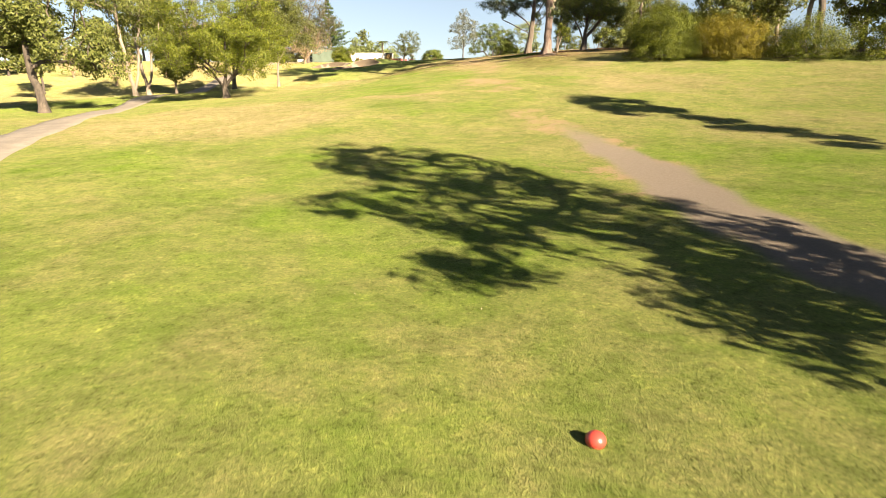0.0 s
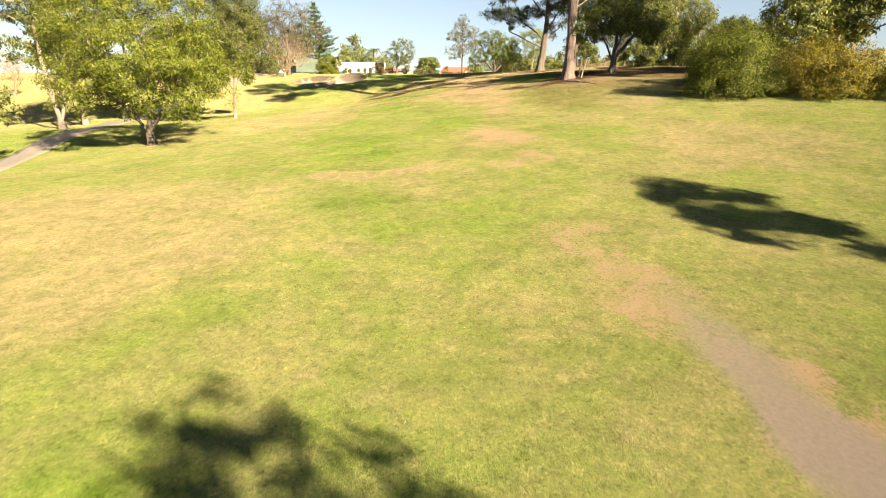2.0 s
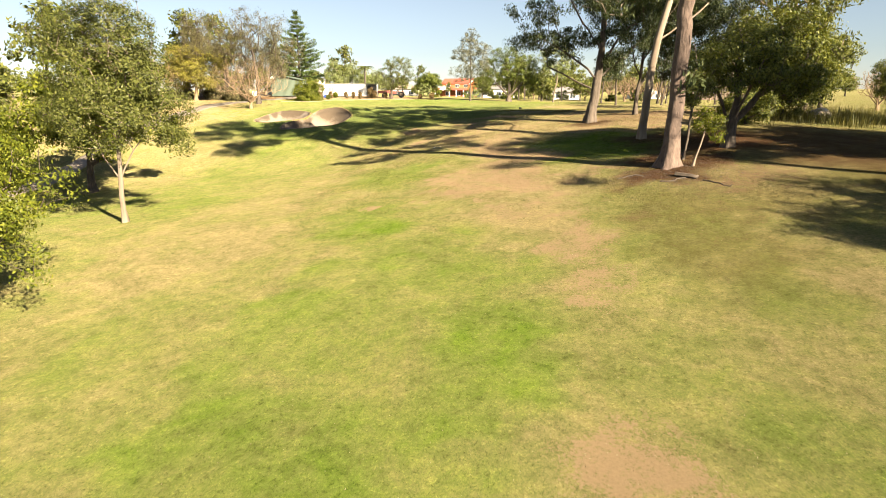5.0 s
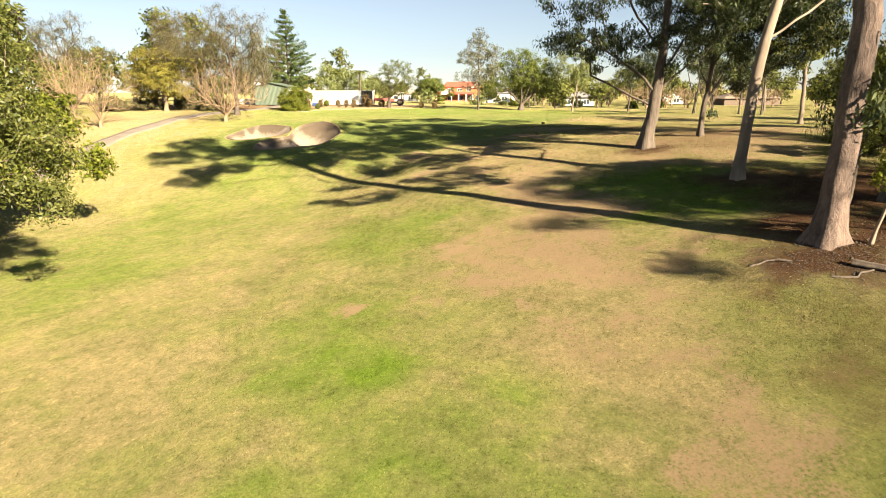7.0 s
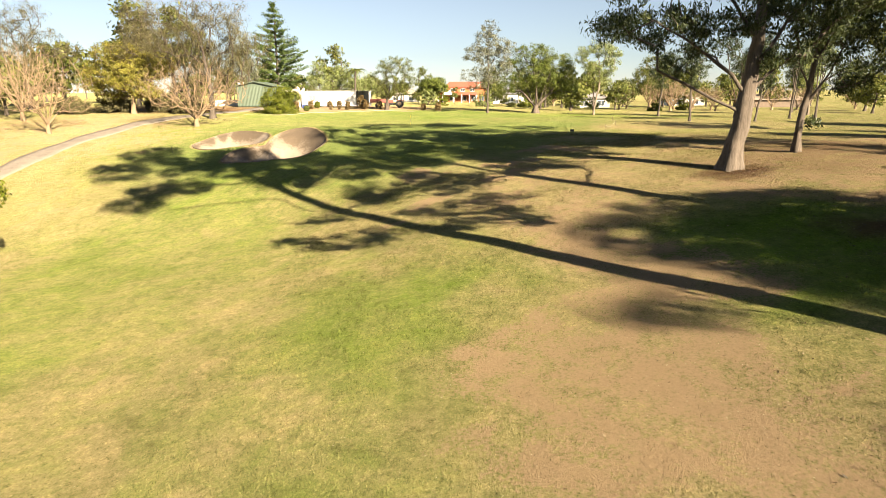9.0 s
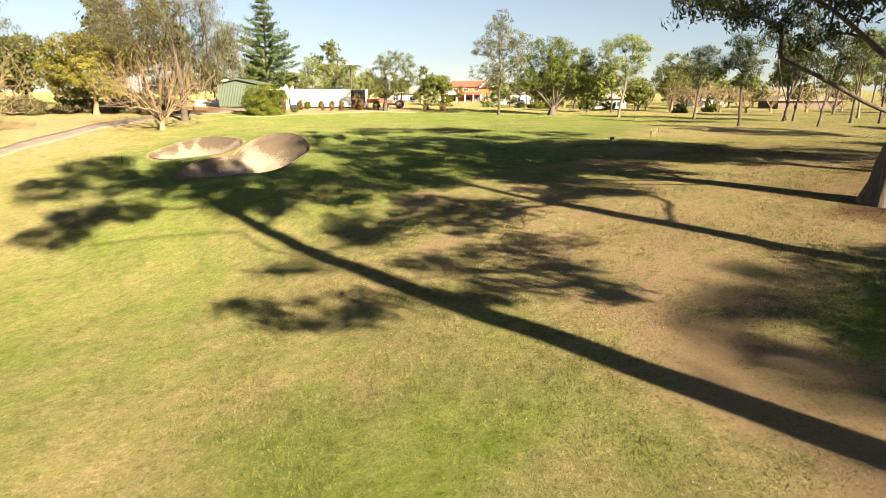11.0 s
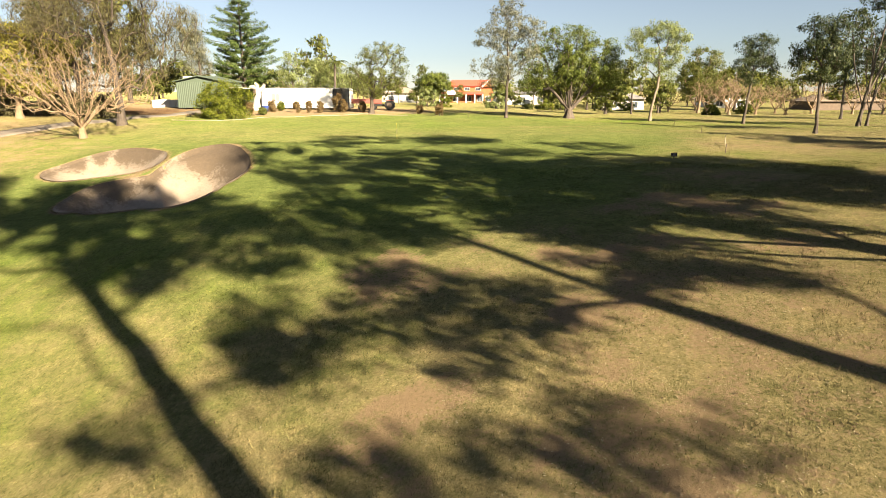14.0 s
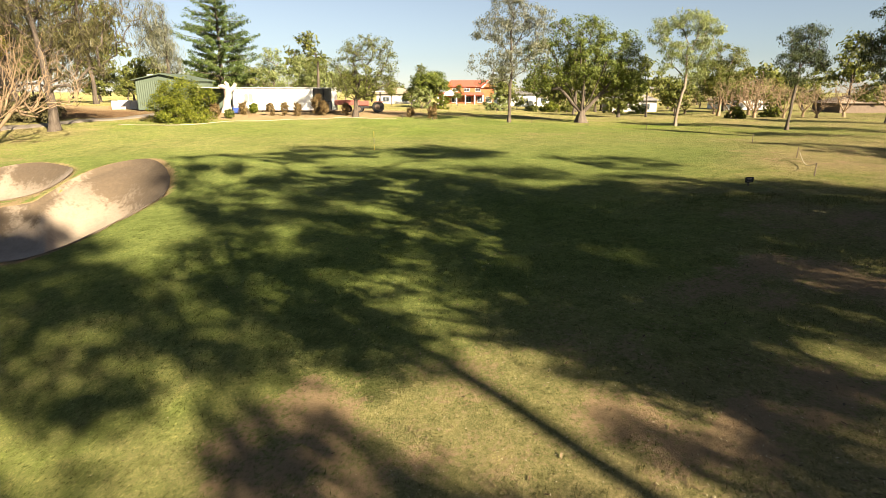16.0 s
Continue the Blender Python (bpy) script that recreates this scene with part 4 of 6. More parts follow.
# dense dark tree and its shrubs in the shade of the great gum
tree(at_ground(15.5, 67.3), "dense dark-leaved tree with many low limbs", [(0, 0, 0), (0.1, 0, 1.4), (0.2, 0, 2.6), (0.2, 0.1, 5)],
     [(1.0, 0.4, 5.0, 2.5, 2.3, 1.7), (-1.7, -0.9, 4.2, 1.7, 1.5, 1.1), (-2.6, -0.6, 5.2, 1.0, 1.0, 0.6), (2.8, 0.6, 5.4, 2.2, 2.0, 1.5), (4.2, 0.9, 4.4, 1.7, 1.6, 1.1), (2.8, -1.0, 3.6, 1.6, 1.4, 0.9), (0.8, -1.6, 4.4, 1.8, 1.4, 1.2), (1.6, 0.0, 6.6, 1.7, 1.6, 0.8), (3.2, 0.0, 6.5, 1.6, 1.5, 0.8), (0.0, -0.6, 5.9, 1.3, 1.2, 0.8), (-2.5, -0.9, 3.0, 1.0, 0.9, 0.6), (-1.2, -1.6, 3.2, 0.8, 0.8, 0.5), (3.9, -0.2, 3.0, 1.2, 1.1, 0.8), (4.9, 0.4, 3.8, 1.0, 1.0, 0.7), (-1.6, 0.6, 3.8, 1.2, 1.2, 0.6)],
     0.27, BARK_GREY, LEAF_DARK, clumps=420, per=84, spread=0.34, size=0.175, narrow=0.42, seed=15, droop=0.5, shell=0.55, split=6, limbs=[[(0.1, 0, 0.9), (-0.6, -0.2, 2.2), (-1.8, -0.8, 4.2)], [(0.1, 0, 1.1), (0.9, 0.1, 2.2), (2.4, 0.4, 4.0)], [(0.15, 0, 1.4), (0.4, -0.6, 3.0), (0.5, -1.6, 4.6)]])
RISE = 5.0
tree(at_ground(30.0, 49.2), "tall dark leafy woodland tree behind the fairway shrubs", [(0, 0, 0), (0.1, 0, 1.6), (0, 0, 5.0), slant(-1.6, 6.3 + RISE)[:3], slant(-1.1, 9.4 + RISE)[:3]],
     [slant(lat, h + RISE, r, rz, dep) for lat, h, r, rz, dep in (
         (-1.1, 12.0, 1.5, 0.8, 0), (-3.0, 10.7, 1.3, 0.9, 0), (-0.8, 10.5, 2.2, 1.5, 0.6), (-2.3, 9.3, 1.3, 0.7, -0.5), (1.0, 9.9, 1.8, 1.2, 0), (2.2, 11.1, 1.1, 0.6, 0), (-2.4, 12.7, 0.8, 0.4, 0), (-0.7, 13.3, 0.8, 0.4, 0),
         (1.0, 13.3, 0.8, 0.4, 0), (2.8, 10.1, 1.0, 0.7, 0), (-1.0, 7.2, 1.5, 0.8, 0), (0.8, 6.6, 1.5, 0.8, 0), (2.0, 8.0, 1.2, 0.7, 0), (0.8, 11.7, 1.2, 0.6, -0.8), (-6.6, 11.8, 0.9, 0.45, 0), (-8.5, 8.5, 0.8, 0.4, 0), (-3.4, 13.2, 1.0, 0.6, 0), (-4.6, 12.6, 0.7, 0.4, 0), (-1.0, 14.8, 0.9, 0.5, 0), (0.9, 14.9, 0.7, 0.4, 0), (-2.4, 14.1, 0.9, 0.5, 0))],
     0.26, BARK_DARK, LEAF_OLIVE, clumps=310, per=80, spread=0.44, size=0.26, narrow=0.42, seed=19, droop=0.4, shell=0.4, split=5,
     limbs=[[slant(-1.7, 5.9 + RISE)[:3], slant(-4.2, 9.0 + RISE)[:3], slant(-6.4, 11.5 + RISE)[:3]], [slant(-4.2, 9.0 + RISE)[:3], slant(-6.4, 9.2 + RISE)[:3], slant(-8.2, 8.5 + RISE)[:3]]])
for k, (x, y, r, h) in enumerate(((20.6, 75.5, 2.0, 2.8), (24.5, 78.0, 2.4, 3.0))):
    tree(at_ground(x, y, 0.1), "dark leafy understorey shrub in deep shade", [(0, 0, 0), (0, 0, h * 0.15), (0.1, 0, h * 0.3)], [(0, 0, h * 0.5, r, r, h * 0.45), (r * 0.5, 0, h * 0.6, r * 0.5, r * 0.5, h * 0.35), (-r * 0.5, 0.2, h * 0.45, r * 0.5, r * 0.5, h * 0.3)],
         0.08, BARK_DARK, LEAF_DARK, 90, 80, 0.26, 0.18, 0.42, 0.2, seed=170 + k, name="shrub", category="shrub", tip=0.008)
tree(at_ground(11.75, 63.0), "thin pale forked sapling beside the great gum", [(0, 0, 0), (0.1, 0, 0.5), (0.3, 0.05, 1.1), (0.45, 0.1, 1.7)],
     [(0.8, 0.1, 2.2, 0.6, 0.6, 0.5), (0.3, 0.0, 2.5, 0.45, 0.45, 0.45), (0.1, 0.1, 1.9, 0.4, 0.4, 0.35), (1.1, 0.0, 1.5, 0.4, 0.4, 0.3)], 0.055, BARK_PALE, LEAF_BRIGHT, clumps=46, per=46, spread=0.17, size=0.12, seed=16, tip=0.006, name="sapling", category="sapling")
tree(at_ground(11.9, 64.6), "thin dark leaning stem close behind the great gum", [(0, 0, 0), (0.15, 0, 1.2), (0.25, 0.1, 2.6), (0.7, 0.1, 4.2)],
     [(0.5, 0, 3.9, 0.7, 0.7, 0.6), (0.1, 0, 3.1, 0.5, 0.5, 0.4), (1.0, 0.1, 4.7, 0.6, 0.6, 0.4)], 0.07, BARK_DARK, LEAF_OLIVE, clumps=50, per=50, spread=0.2, size=0.13, seed=17, tip=0.006, name="sapling", category="sapling")

# trees on the left slope
tree(at_ground(-18.7, 51.6), "leafy bright-green tree with a short trunk on the slope", [(0, 0, 0), (-0.1, 0, 0.9), (0.1, 0, 2.0), (0.3, 0.1, 5.2)],
     [(0, 0, 6.2, 5.2, 5.0, 4.4), (-0.5, 0, 9.6, 3.4, 3.2, 1.9), (3.6, -0.6, 4.6, 2.4, 2.4, 1.9), (2.6, -2.6, 4.0, 2.4, 2.2, 1.8), (4.4, 1.2, 5.4, 2.0, 2.0, 1.7), (-3.8, -0.8, 4.8, 2.4, 2.4, 2.2), (-1.8, -3.4, 4.2, 2.4, 2.0, 1.9),
      (0.6, -3.8, 5.6, 2.2, 1.8, 1.9), (3.4, -1.4, 7.6, 2.2, 2.2, 1.8), (-3.2, -1.6, 7.8, 2.2, 2.2, 1.8), (1.8, 0.4, 9.4, 2.2, 2.2, 1.5), (4.9, -0.4, 3.3, 1.2, 1.2, 1.0), (3.4, -2.4, 2.5, 1.3, 1.3, 0.8), (-2.8, -2.6, 2.7, 1.6, 1.4, 0.9), (-4.9, 0.2, 3.3, 1.3, 1.3, 1.0), (1.0, 3.6, 5.0, 2.6, 2.0, 2.4)],
     0.21, BARK_DARK, LEAF_BRIGHT, clumps=640, per=120, spread=0.36, size=0.140, narrow=0.46, seed=21, droop=0.4, shell=0.6, split=8, limbs=[[(-0.1, 0, 0.9), (0.8, -0.2, 1.9), (2.2, -0.6, 3.4)], [(-0.1, 0, 1.0), (-1.0, 0, 2.2), (-2.4, -0.4, 3.6)]])
tree(at_ground(-18.0, 65.8), "slim twin-stemmed olive-green tree on the slope", [(0, 0, 0), (0, 0, 1.6), (0.15, 0, 3.2), (0.4, 0.1, 6), (0.6, 0.1, 8)],
     [(0.2, 0, 8.4, 3.0, 2.8, 3.2), (2.4, 0.2, 5.8, 2.0, 1.9, 1.7), (-2.0, 0.4, 6.0, 1.9, 1.9, 1.8), (0.3, -1.6, 5.6, 2.2, 1.9, 1.6), (0.3, 1.6, 6.8, 2.3, 2.2, 2.2), (0.4, 0, 11.0, 1.8, 1.8, 1.6), (3.5, -0.4, 4.4, 1.0, 1.0, 0.8), (-1.6, 0, 9.6, 1.8, 1.8, 1.6), (2.0, 0, 9.0, 1.7, 1.7, 1.6)],
     0.13, BARK_PALE, LEAF_SLOPE, clumps=560, per=86, spread=0.34, size=0.155, narrow=0.42, seed=22, shell=0.55, split=6, limbs=[[(0.1, 0, 2.2), (-0.7, 0.1, 3.6), (-1.4, 0.3, 5.4)], [(0.15, 0, 2.6), (1.0, 0, 4.0), (2.0, 0.1, 5.4)]])
tree(at_ground(-27.5, 79.0), "round bright-green tree beside the cart path", [(0, 0, 0), (0.05, 0, 1.6), (0.2, 0, 4)],
     ball_lobes(np.random.default_rng(5), 2.2, 11.2, 5.0, 7) + [(5.4, 1.0, 6.0, 1.8, 1.8, 1.6), (5.2, 1.2, 4.6, 1.7, 1.6, 1.0), (4.8, 0.6, 7.4, 1.7, 1.7, 1.2)], 0.26, BARK_DARK, LEAF_BRIGHT, clumps=230, per=110, spread=0.5, size=0.28, narrow=0.5, seed=23, split=4)
tree(at_ground(-31.6, 47.0), "spreading fine-leaved tree with a dark forked trunk", [(0, 0, 0), (-0.1, 0, 1.5), (-0.5, 0, 3.4), (-0.8, 0.1, 6)],
     [(-3.0, 0, 6.5, 3.6, 3.4, 2.6), (2.6, 0, 5.6, 3.4, 3.0, 2.0), (0.5, 0, 9.0, 4.2, 4.0, 2.8), (4.8, 0, 3.9, 2.2, 2.0, 1.3), (-4.8, 0, 4.0, 2.2, 2.0, 1.4), (0, 2.5, 6.0, 3, 2.6, 2.2)],
     0.30, BARK_DARK, LEAF_OLIVE, clumps=190, per=130, spread=0.55, size=0.28, narrow=0.42, seed=24, split=6)
for k, (x, y, h, s) in enumerate(((-35.2, 68.6, 15, 31), (-36.8, 75.0, 14.5, 32))):
    tree(at_ground(x, y), "tall gum with slim pale forked trunks", [(0, 0, 0), (-0.15, 0, 1.2), (-0.6, 0, 3.5), (-1.0, 0, 7), (-1.2, 0, 11)],
         [(-1.8, 0, h - 4, 2.6, 2.6, 2.2), (2, 0, h - 5, 2.6, 2.6, 2.0), (0, 0, h - 1.6, 2.6, 2.6, 1.8), (-2.8, 0, h - 8, 1.8, 1.8, 1.2), (2.8, 0, h - 9, 1.8, 1.8, 1.2), (0.4, 1, h - 7, 1.8, 1.8, 1.2)],
         0.25, BARK_PALE, LEAF_OLIVE, clumps=170, per=60, spread=0.5, size=0.36, narrow=0.32, droop=0.7, seed=s, name="gum_tree", power=0.5, split=5, limbs=[[(-0.05, 0, 0.6), (0.5, 0.1, 2.6), (0.9, 0.2, 6), (1.6, 0.2, 10)]])
tree(at_ground(-36.5, 82.0), "small leafy tree on the far bank", [(0, 0, 0), (0, 0, 1.5), (0.1, 0, 3.4)], ball_lobes(np.random.default_rng(6), 1.6, 7.5, 3.2, 5), 0.16, BARK_GREY, LEAF_OLIVE,
     clumps=80, per=90, spread=0.55, size=0.36, seed=33)

# shrubs along the right of the fairway
def shrub(x, y, r, h, mat, seed, label, clumps=110, per=130, size=0.15, name="shrub"):
    rng = np.random.default_rng(seed)
    L = [(0, 0, h * 0.45, r * 0.8, r * 0.8, h * 0.5)]
    for k in range(9):
        a = 2 * np.pi * (k + rng.uniform(-0.4, 0.4)) / 9
        q = rng.uniform(0.28, 0.45)
        L.append((r * 0.62 * np.cos(a), r * 0.62 * np.sin(a), h * rng.uniform(0.24, 0.66), r * q, r * q, h * rng.uniform(0.22, 0.36)))
    for k in range(10):                             # skirt that sweeps the grass
        a = 2 * np.pi * (k + rng.uniform(-0.3, 0.3)) / 10
        L.append((r * 0.74 * np.cos(a), r * 0.74 * np.sin(a), h * 0.13, r * 0.24, r * 0.24, h * 0.13))
    for k in range(7):                              # shoots that stand out of the outline
        a, q = rng.uniform(0, 6.28), rng.uniform(0.2, 0.8)
        L.append((r * q * np.cos(a), r * q * np.sin(a), h * (1.02 - 0.45 * q * q), r * 0.12, r * 0.12, h * 0.12))
    return tree(at_ground(x, y, 0.1), label, [(0, 0, 0), (0, 0, h * 0.12), (0.05, 0, h * 0.3)], L, 0.10, BARK_DARK, mat, clumps, per, r * 0.10, size, 0.36, -0.5,
                seed=seed, shell=0.5, tip=0.008, name=name, category="shrub", flat=0.9)


shrub(18.1, 50.7, 3.2, 4.0, LEAF_SHRUB, 41, "dense rounded green shrub at the fairway's edge", 620, 100, 0.115)
shrub(20.2, 54.6, 2.8, 4.2, LEAF_SHRUB, 42, "dense rounded green shrub at the fairway's edge", 300, 90, 0.13)
shrub(23.3, 48.9, 3.0, 3.4, LEAF_RUST, 43, "rust-tinged brown shrub between green ones", 460, 95, 0.12)
shrub(27.9, 46.9, 3.3, 3.3, LEAF_SHRUB, 44, "dense rounded green shrub at the fairway's edge", 340, 80, 0.13)
shrub(33.0, 45.2, 2.9, 3.4, LEAF_SHRUB, 45, "dense rounded green shrub at the fairway's edge", 160, 80)

# woodland to the right, behind the shrubs and the great gum
wood_a = tree(at_ground(33.5, 57.0), "woodland gum with a thin pale trunk", [(0, 0, 0), (0.2, 0, 3), (0.5, 0, 6), (0.3, 0.2, 9)],
              [(-1.5, 0, 9, 3, 3, 2.4), (2, 0.5, 8, 3, 3, 2), (0.2, 0, 11.5, 2.8, 2.8, 2), (1, -2, 5.5, 2.4, 2.2, 1.4)], 0.22, BARK_PALE, LEAF_OLIVE, 150, 64, 0.45, 0.34, 0.3, 0.7, seed=51, group="right woodland", name="gum_tree")
wood_b = tree(at_ground(31.0, 61.0), "dark leafy woodland tree", [(0, 0, 0), (0.1, 0, 2), (0.3, 0, 4.5)], ball_lobes(np.random.default_rng(8), 1.0, 9.0, 4.2, 7), 0.22, BARK_DARK, LEAF_OLIVE,
              170, 56, 0.48, 0.33, 0.42, 0.5, seed=52, group="right woodland")
for k, (x, y, s) in enumerate(((25.0, 79.3, 1.0), (30.5, 85, 0.6), (36, 66, 1.0), (30, 97, 0.8))):
    o = copy_thing(wood_a, pose(*at_ground(x, y), 0, 0, 60 * k + 20))
    o.scale = (s, s, s)
for k, (x, y, s) in enumerate(((29.5, 89, 0.7), (36, 93, 0.62), (42.4, 101.6, 0.95), (42, 80, 0.7), (36.5, 82, 0.6), (41, 89, 0.62), (26.5, 59, 0.75), (24, 63.5, 0.5), (35, 51, 1.0), (38, 47, 1.0))):
    o = copy_thing(wood_b, pose(*at_ground(x, y), 0, 0, 75 * k + 10))
    o.scale = (s, s, s)

# trees that stand beside the start and throw their shade across it
tree(at_ground(11.4, 0.9), "broad leafy tree shading the lower fairway", [(0, 0, 0), (0.1, 0, 2), (0.2, 0.1, 4), (0, 0, 8)],
     [slant(-2.9, 6.6, 0.75, 0.4), slant(-1.4, 7.0, 0.9, 0.5), slant(-1.2, 8.0, 1.2, 1.1), slant(0.3, 9.6, 1.5, 1.2), slant(1.2, 11.4, 1.2, 0.9), slant(2.0, 9.0, 1.2, 1.0), slant(-1.2, 5.0, 1.1, 0.6), slant(1.0, 7.0, 1.4, 1.2), slant(1.6, 5.3, 1.1, 0.7), slant(0.1, 5.2, 1.2, 0.8),
      slant(0.2, 11.6, 1.0, 0.7), slant(-2.3, 9.4, 0.8, 0.6), slant(1.4, 12.8, 0.9, 0.6), slant(3.0, 8.6, 0.9, 0.8), slant(3.0, 7.1, 0.9, 0.6), slant(2.4, 5.9, 0.9, 0.6), slant(-3.3, 6.6, 0.7, 0.35), slant(-1.6, 4.7, 1.2, 0.5), slant(-0.4, 4.2, 1.3, 0.5), slant(0.8, 4.4, 1.4, 0.6), slant(-2.6, 4.4, 0.7, 0.25), slant(2.4, 13.2, 0.9, 0.6), slant(3.0, 11.9, 0.9, 0.7), slant(3.1, 10.9, 0.9, 0.7), slant(3.4, 9.8, 0.8, 0.6)], 0.26, BARK_DARK, LEAF_OLIVE, 600, 26, 0.25, 0.22, 0.5, seed=61)
tree(at_ground(22.4, 12.6), "slim gum shading the fairway's edge", [(0, 0, 0), slant(-0.1, 3)[:3], slant(0.2, 6)[:3], slant(1.0, 8)[:3], slant(2.2, 11.5)[:3]],
     [slant(2.2, 13.6, 0.9, 0.8), slant(3.2, 14.3, 0.8, 0.5), slant(3.5, 13.2, 0.8, 0.5), slant(1.6, 12.4, 0.8, 0.7), slant(2.5, 11.6, 0.8, 0.7), slant(1.8, 9.8, 0.8, 0.8), slant(1.1, 8.0, 0.7, 0.7), slant(0.4, 6.6, 0.6, 0.5), slant(-0.8, 6.0, 0.5, 0.4), slant(0.5, 8.6, 0.5, 0.5), slant(0.9, 12.5, 0.7, 0.5), slant(0.5, 11.6, 0.6, 0.4)], 0.15, BARK_PALE, LEAF_GUM, 210, 44, 0.30, 0.28, 0.4, seed=62, name="gum_tree")

# far side: behind the bunker and round the sheds
def bare_tree(x, y, h, r, seed, label, trunk_r=0.16, clumps=420):
    """A leafless crown: limbs fan out from a short trunk and end in fine twigs."""
    rng = np.random.default_rng(seed)
    L = [(0, 0, h * 0.62, r * 0.7, r * 0.7, h * 0.36)] + [(r * 0.55 * np.cos(a), r * 0.55 * np.sin(a), h * rng.uniform(0.45, 0.62), r * 0.48, r * 0.48, h * 0.28) for a in np.arange(6) * 1.05]
    limbs = []
    for k in range(13):
        a = 2 * np.pi * k / 13 + rng.uniform(-0.2, 0.2)
        q, top = r * rng.uniform(0.25, 0.8), h * rng.uniform(0.62, 0.9)
        limbs.append([(0, 0, h * 0.12), (q * 0.35 * np.cos(a), q * 0.35 * np.sin(a), h * 0.28), (q * 0.8 * np.cos(a), q * 0.8 * np.sin(a), top * 0.72), (q * np.cos(a), q * np.sin(a), top)])
    return tree(at_ground(x, y), label, [(0, 0, 0), (0.03, 0, h * 0.1), (0.1, 0.05, h * 0.24)], L, trunk_r, BARK_BARE, LEAF_GREY, clumps, 0, seed=seed, shell=0.25, rise=0.15, jitter=0.035, tip=0.008, power=0.44, flare=1.4, name="bare_tree", seg=0.5, limbs=limbs)


bare_tree(-26.3, 115.7, 7.6, 5.6, 71, "leafless winter tree with pale spreading branches", 0.19, 1500)
bare_tree(-38.9, 112.0, 8.6, 5.0, 72, "leafless brown tree on the far bank", 0.15, 900)
bare_tree(-46.0, 119.0, 9.0, 5.0, 78, "tall leafless brown tree on the far bank", 0.18, 900)
tree(at_ground(-38.0, 126.5), "tree with thinning golden-yellow autumn leaves", [(0, 0, 0), (0.1, 0, 1.2), (0.3, 0, 2.4)],
     [(-0.9, 0, 6.6, 3.2, 2.6, 1.7), (-3.2, 0, 4.7, 2.4, 2.2, 1.6), (0.4, -1, 4.3, 2.9, 2.6, 1.6), (3.3, 0, 5.5, 2.3, 2.0, 1.7), (-2.2, 0.5, 2.7, 2.3, 2.1, 0.9), (1.9, 0, 2.7, 2.0, 2.0, 0.9), (-4.4, 0, 3.4, 1.3, 1.3, 0.8)], 0.24, BARK_BARE, LEAF_YELLOW,
     900, 34, 0.28, 0.20, 0.5, seed=73, shell=0.3, rise=0.2, tip=0.02)
casu = tree(at_ground(-27.3, 122.7), "feathery olive-brown she-oak with drooping foliage", [(0, 0, 0), (0.1, 0, 2), (0.0, 0, 5), (-0.6, 0, 9)],
            [(0.6, 0, 9.3, 3.3, 3.0, 1.9), (-2.9, 0.5, 8.4, 2.9, 2.6, 1.7), (3.6, 0, 8.1, 2.3, 2.2, 2.1), (0.6, 1.5, 6.1, 2.9, 2.6, 1.8), (3.4, 0, 5.2, 1.8, 1.7, 1.7), (5.6, 0.4, 7.3, 1.5, 1.4, 2.0), (-4.8, 0.5, 7.5, 1.9, 1.9, 1.4), (1.6, 0, 3.3, 1.5, 1.5, 0.9), (-0.8, 0, 11.8, 2.6, 2.4, 1.6), (3.2, 0, 10.9, 1.9, 1.9, 1.6)],
            0.28, BARK_GREY, LEAF_SHEOAK, 470, 30, 0.40, 0.46, 0.09, 0.8, seed=74, name="she_oak", shell=0.25, flat=0.9)
for k, (x, y, s) in enumerate(((-33.5, 128, 0.95), (-42, 139, 1.05), (-55, 134, 1.0))):
    o = copy_thing(casu, pose(*at_ground(x, y), 0, 0, 80 * k + 40))
    o.scale = (s, s, s)
tree(at_ground(-31.6, 150.0), "slim greyish she-oak with thin drooping foliage", [(0, 0, 0), (0.1, 0, 3), (0.2, 0, 6), (0.1, 0, 9)],
     [(-0.9, 0, 9.0, 2.1, 2.0, 2.4), (-0.9, 0, 6.2, 2.2, 2.0, 2.4), (0.5, 0, 4.8, 1.5, 1.5, 1.8)], 0.2, BARK_GREY, LEAF_GREY, 150, 50, 0.4, 0.5, 0.1, 1.2, seed=77, name="she_oak", shell=0.3, flat=1.2)


def pine(x, y, h, r, seed):
    rng = np.random.default_rng(seed)
    ob = thing("norfolk_pine", at_ground(x, y), "tall tiered dark-green conifer behind the sheds", "conifer")
    part("trunk", rod((0, 0, 0), (0.2, 0, h), 0.34, 0.03, 12), BARK_DARK, ob)
    C = []
    for k in range(18):
        f = k / 17
        z = h * (0.12 + 0.85 * f)
        reach = r * (1 - f ** 1.6) * (0.8 + 0.2 * min(1, 4 * f)) + 0.35
        for j in range(8):
            a = 2 * np.pi * j / 8 + k * 0.55 + rng.uniform(-0.2, 0.2)
            q = reach * rng.uniform(0.4, 1.25)
            tip = np.array((q * np.cos(a), q * np.sin(a), z + 0.10 * q + rng.uniform(-0.35, 0.45)))
            for s in np.linspace(0.3, 1, max(3, int(q / 0.36))):
                C.append(np.array((tip[0] * s, tip[1] * s, z + (tip[2] - z) * s * s - 0.05 * q * np.sin(3 * s) + 0.12)))
            part("branch", rod((0, 0, z), tip, 0.055, 0.015, 5), BARK_DARK, ob)
    part("crown", quads("crown", *leaves(rng, np.array(C), 30, 0.27, 0.36, 0.22, -0.25, 0.8), LEAF_PINE), LEAF_PINE, ob)


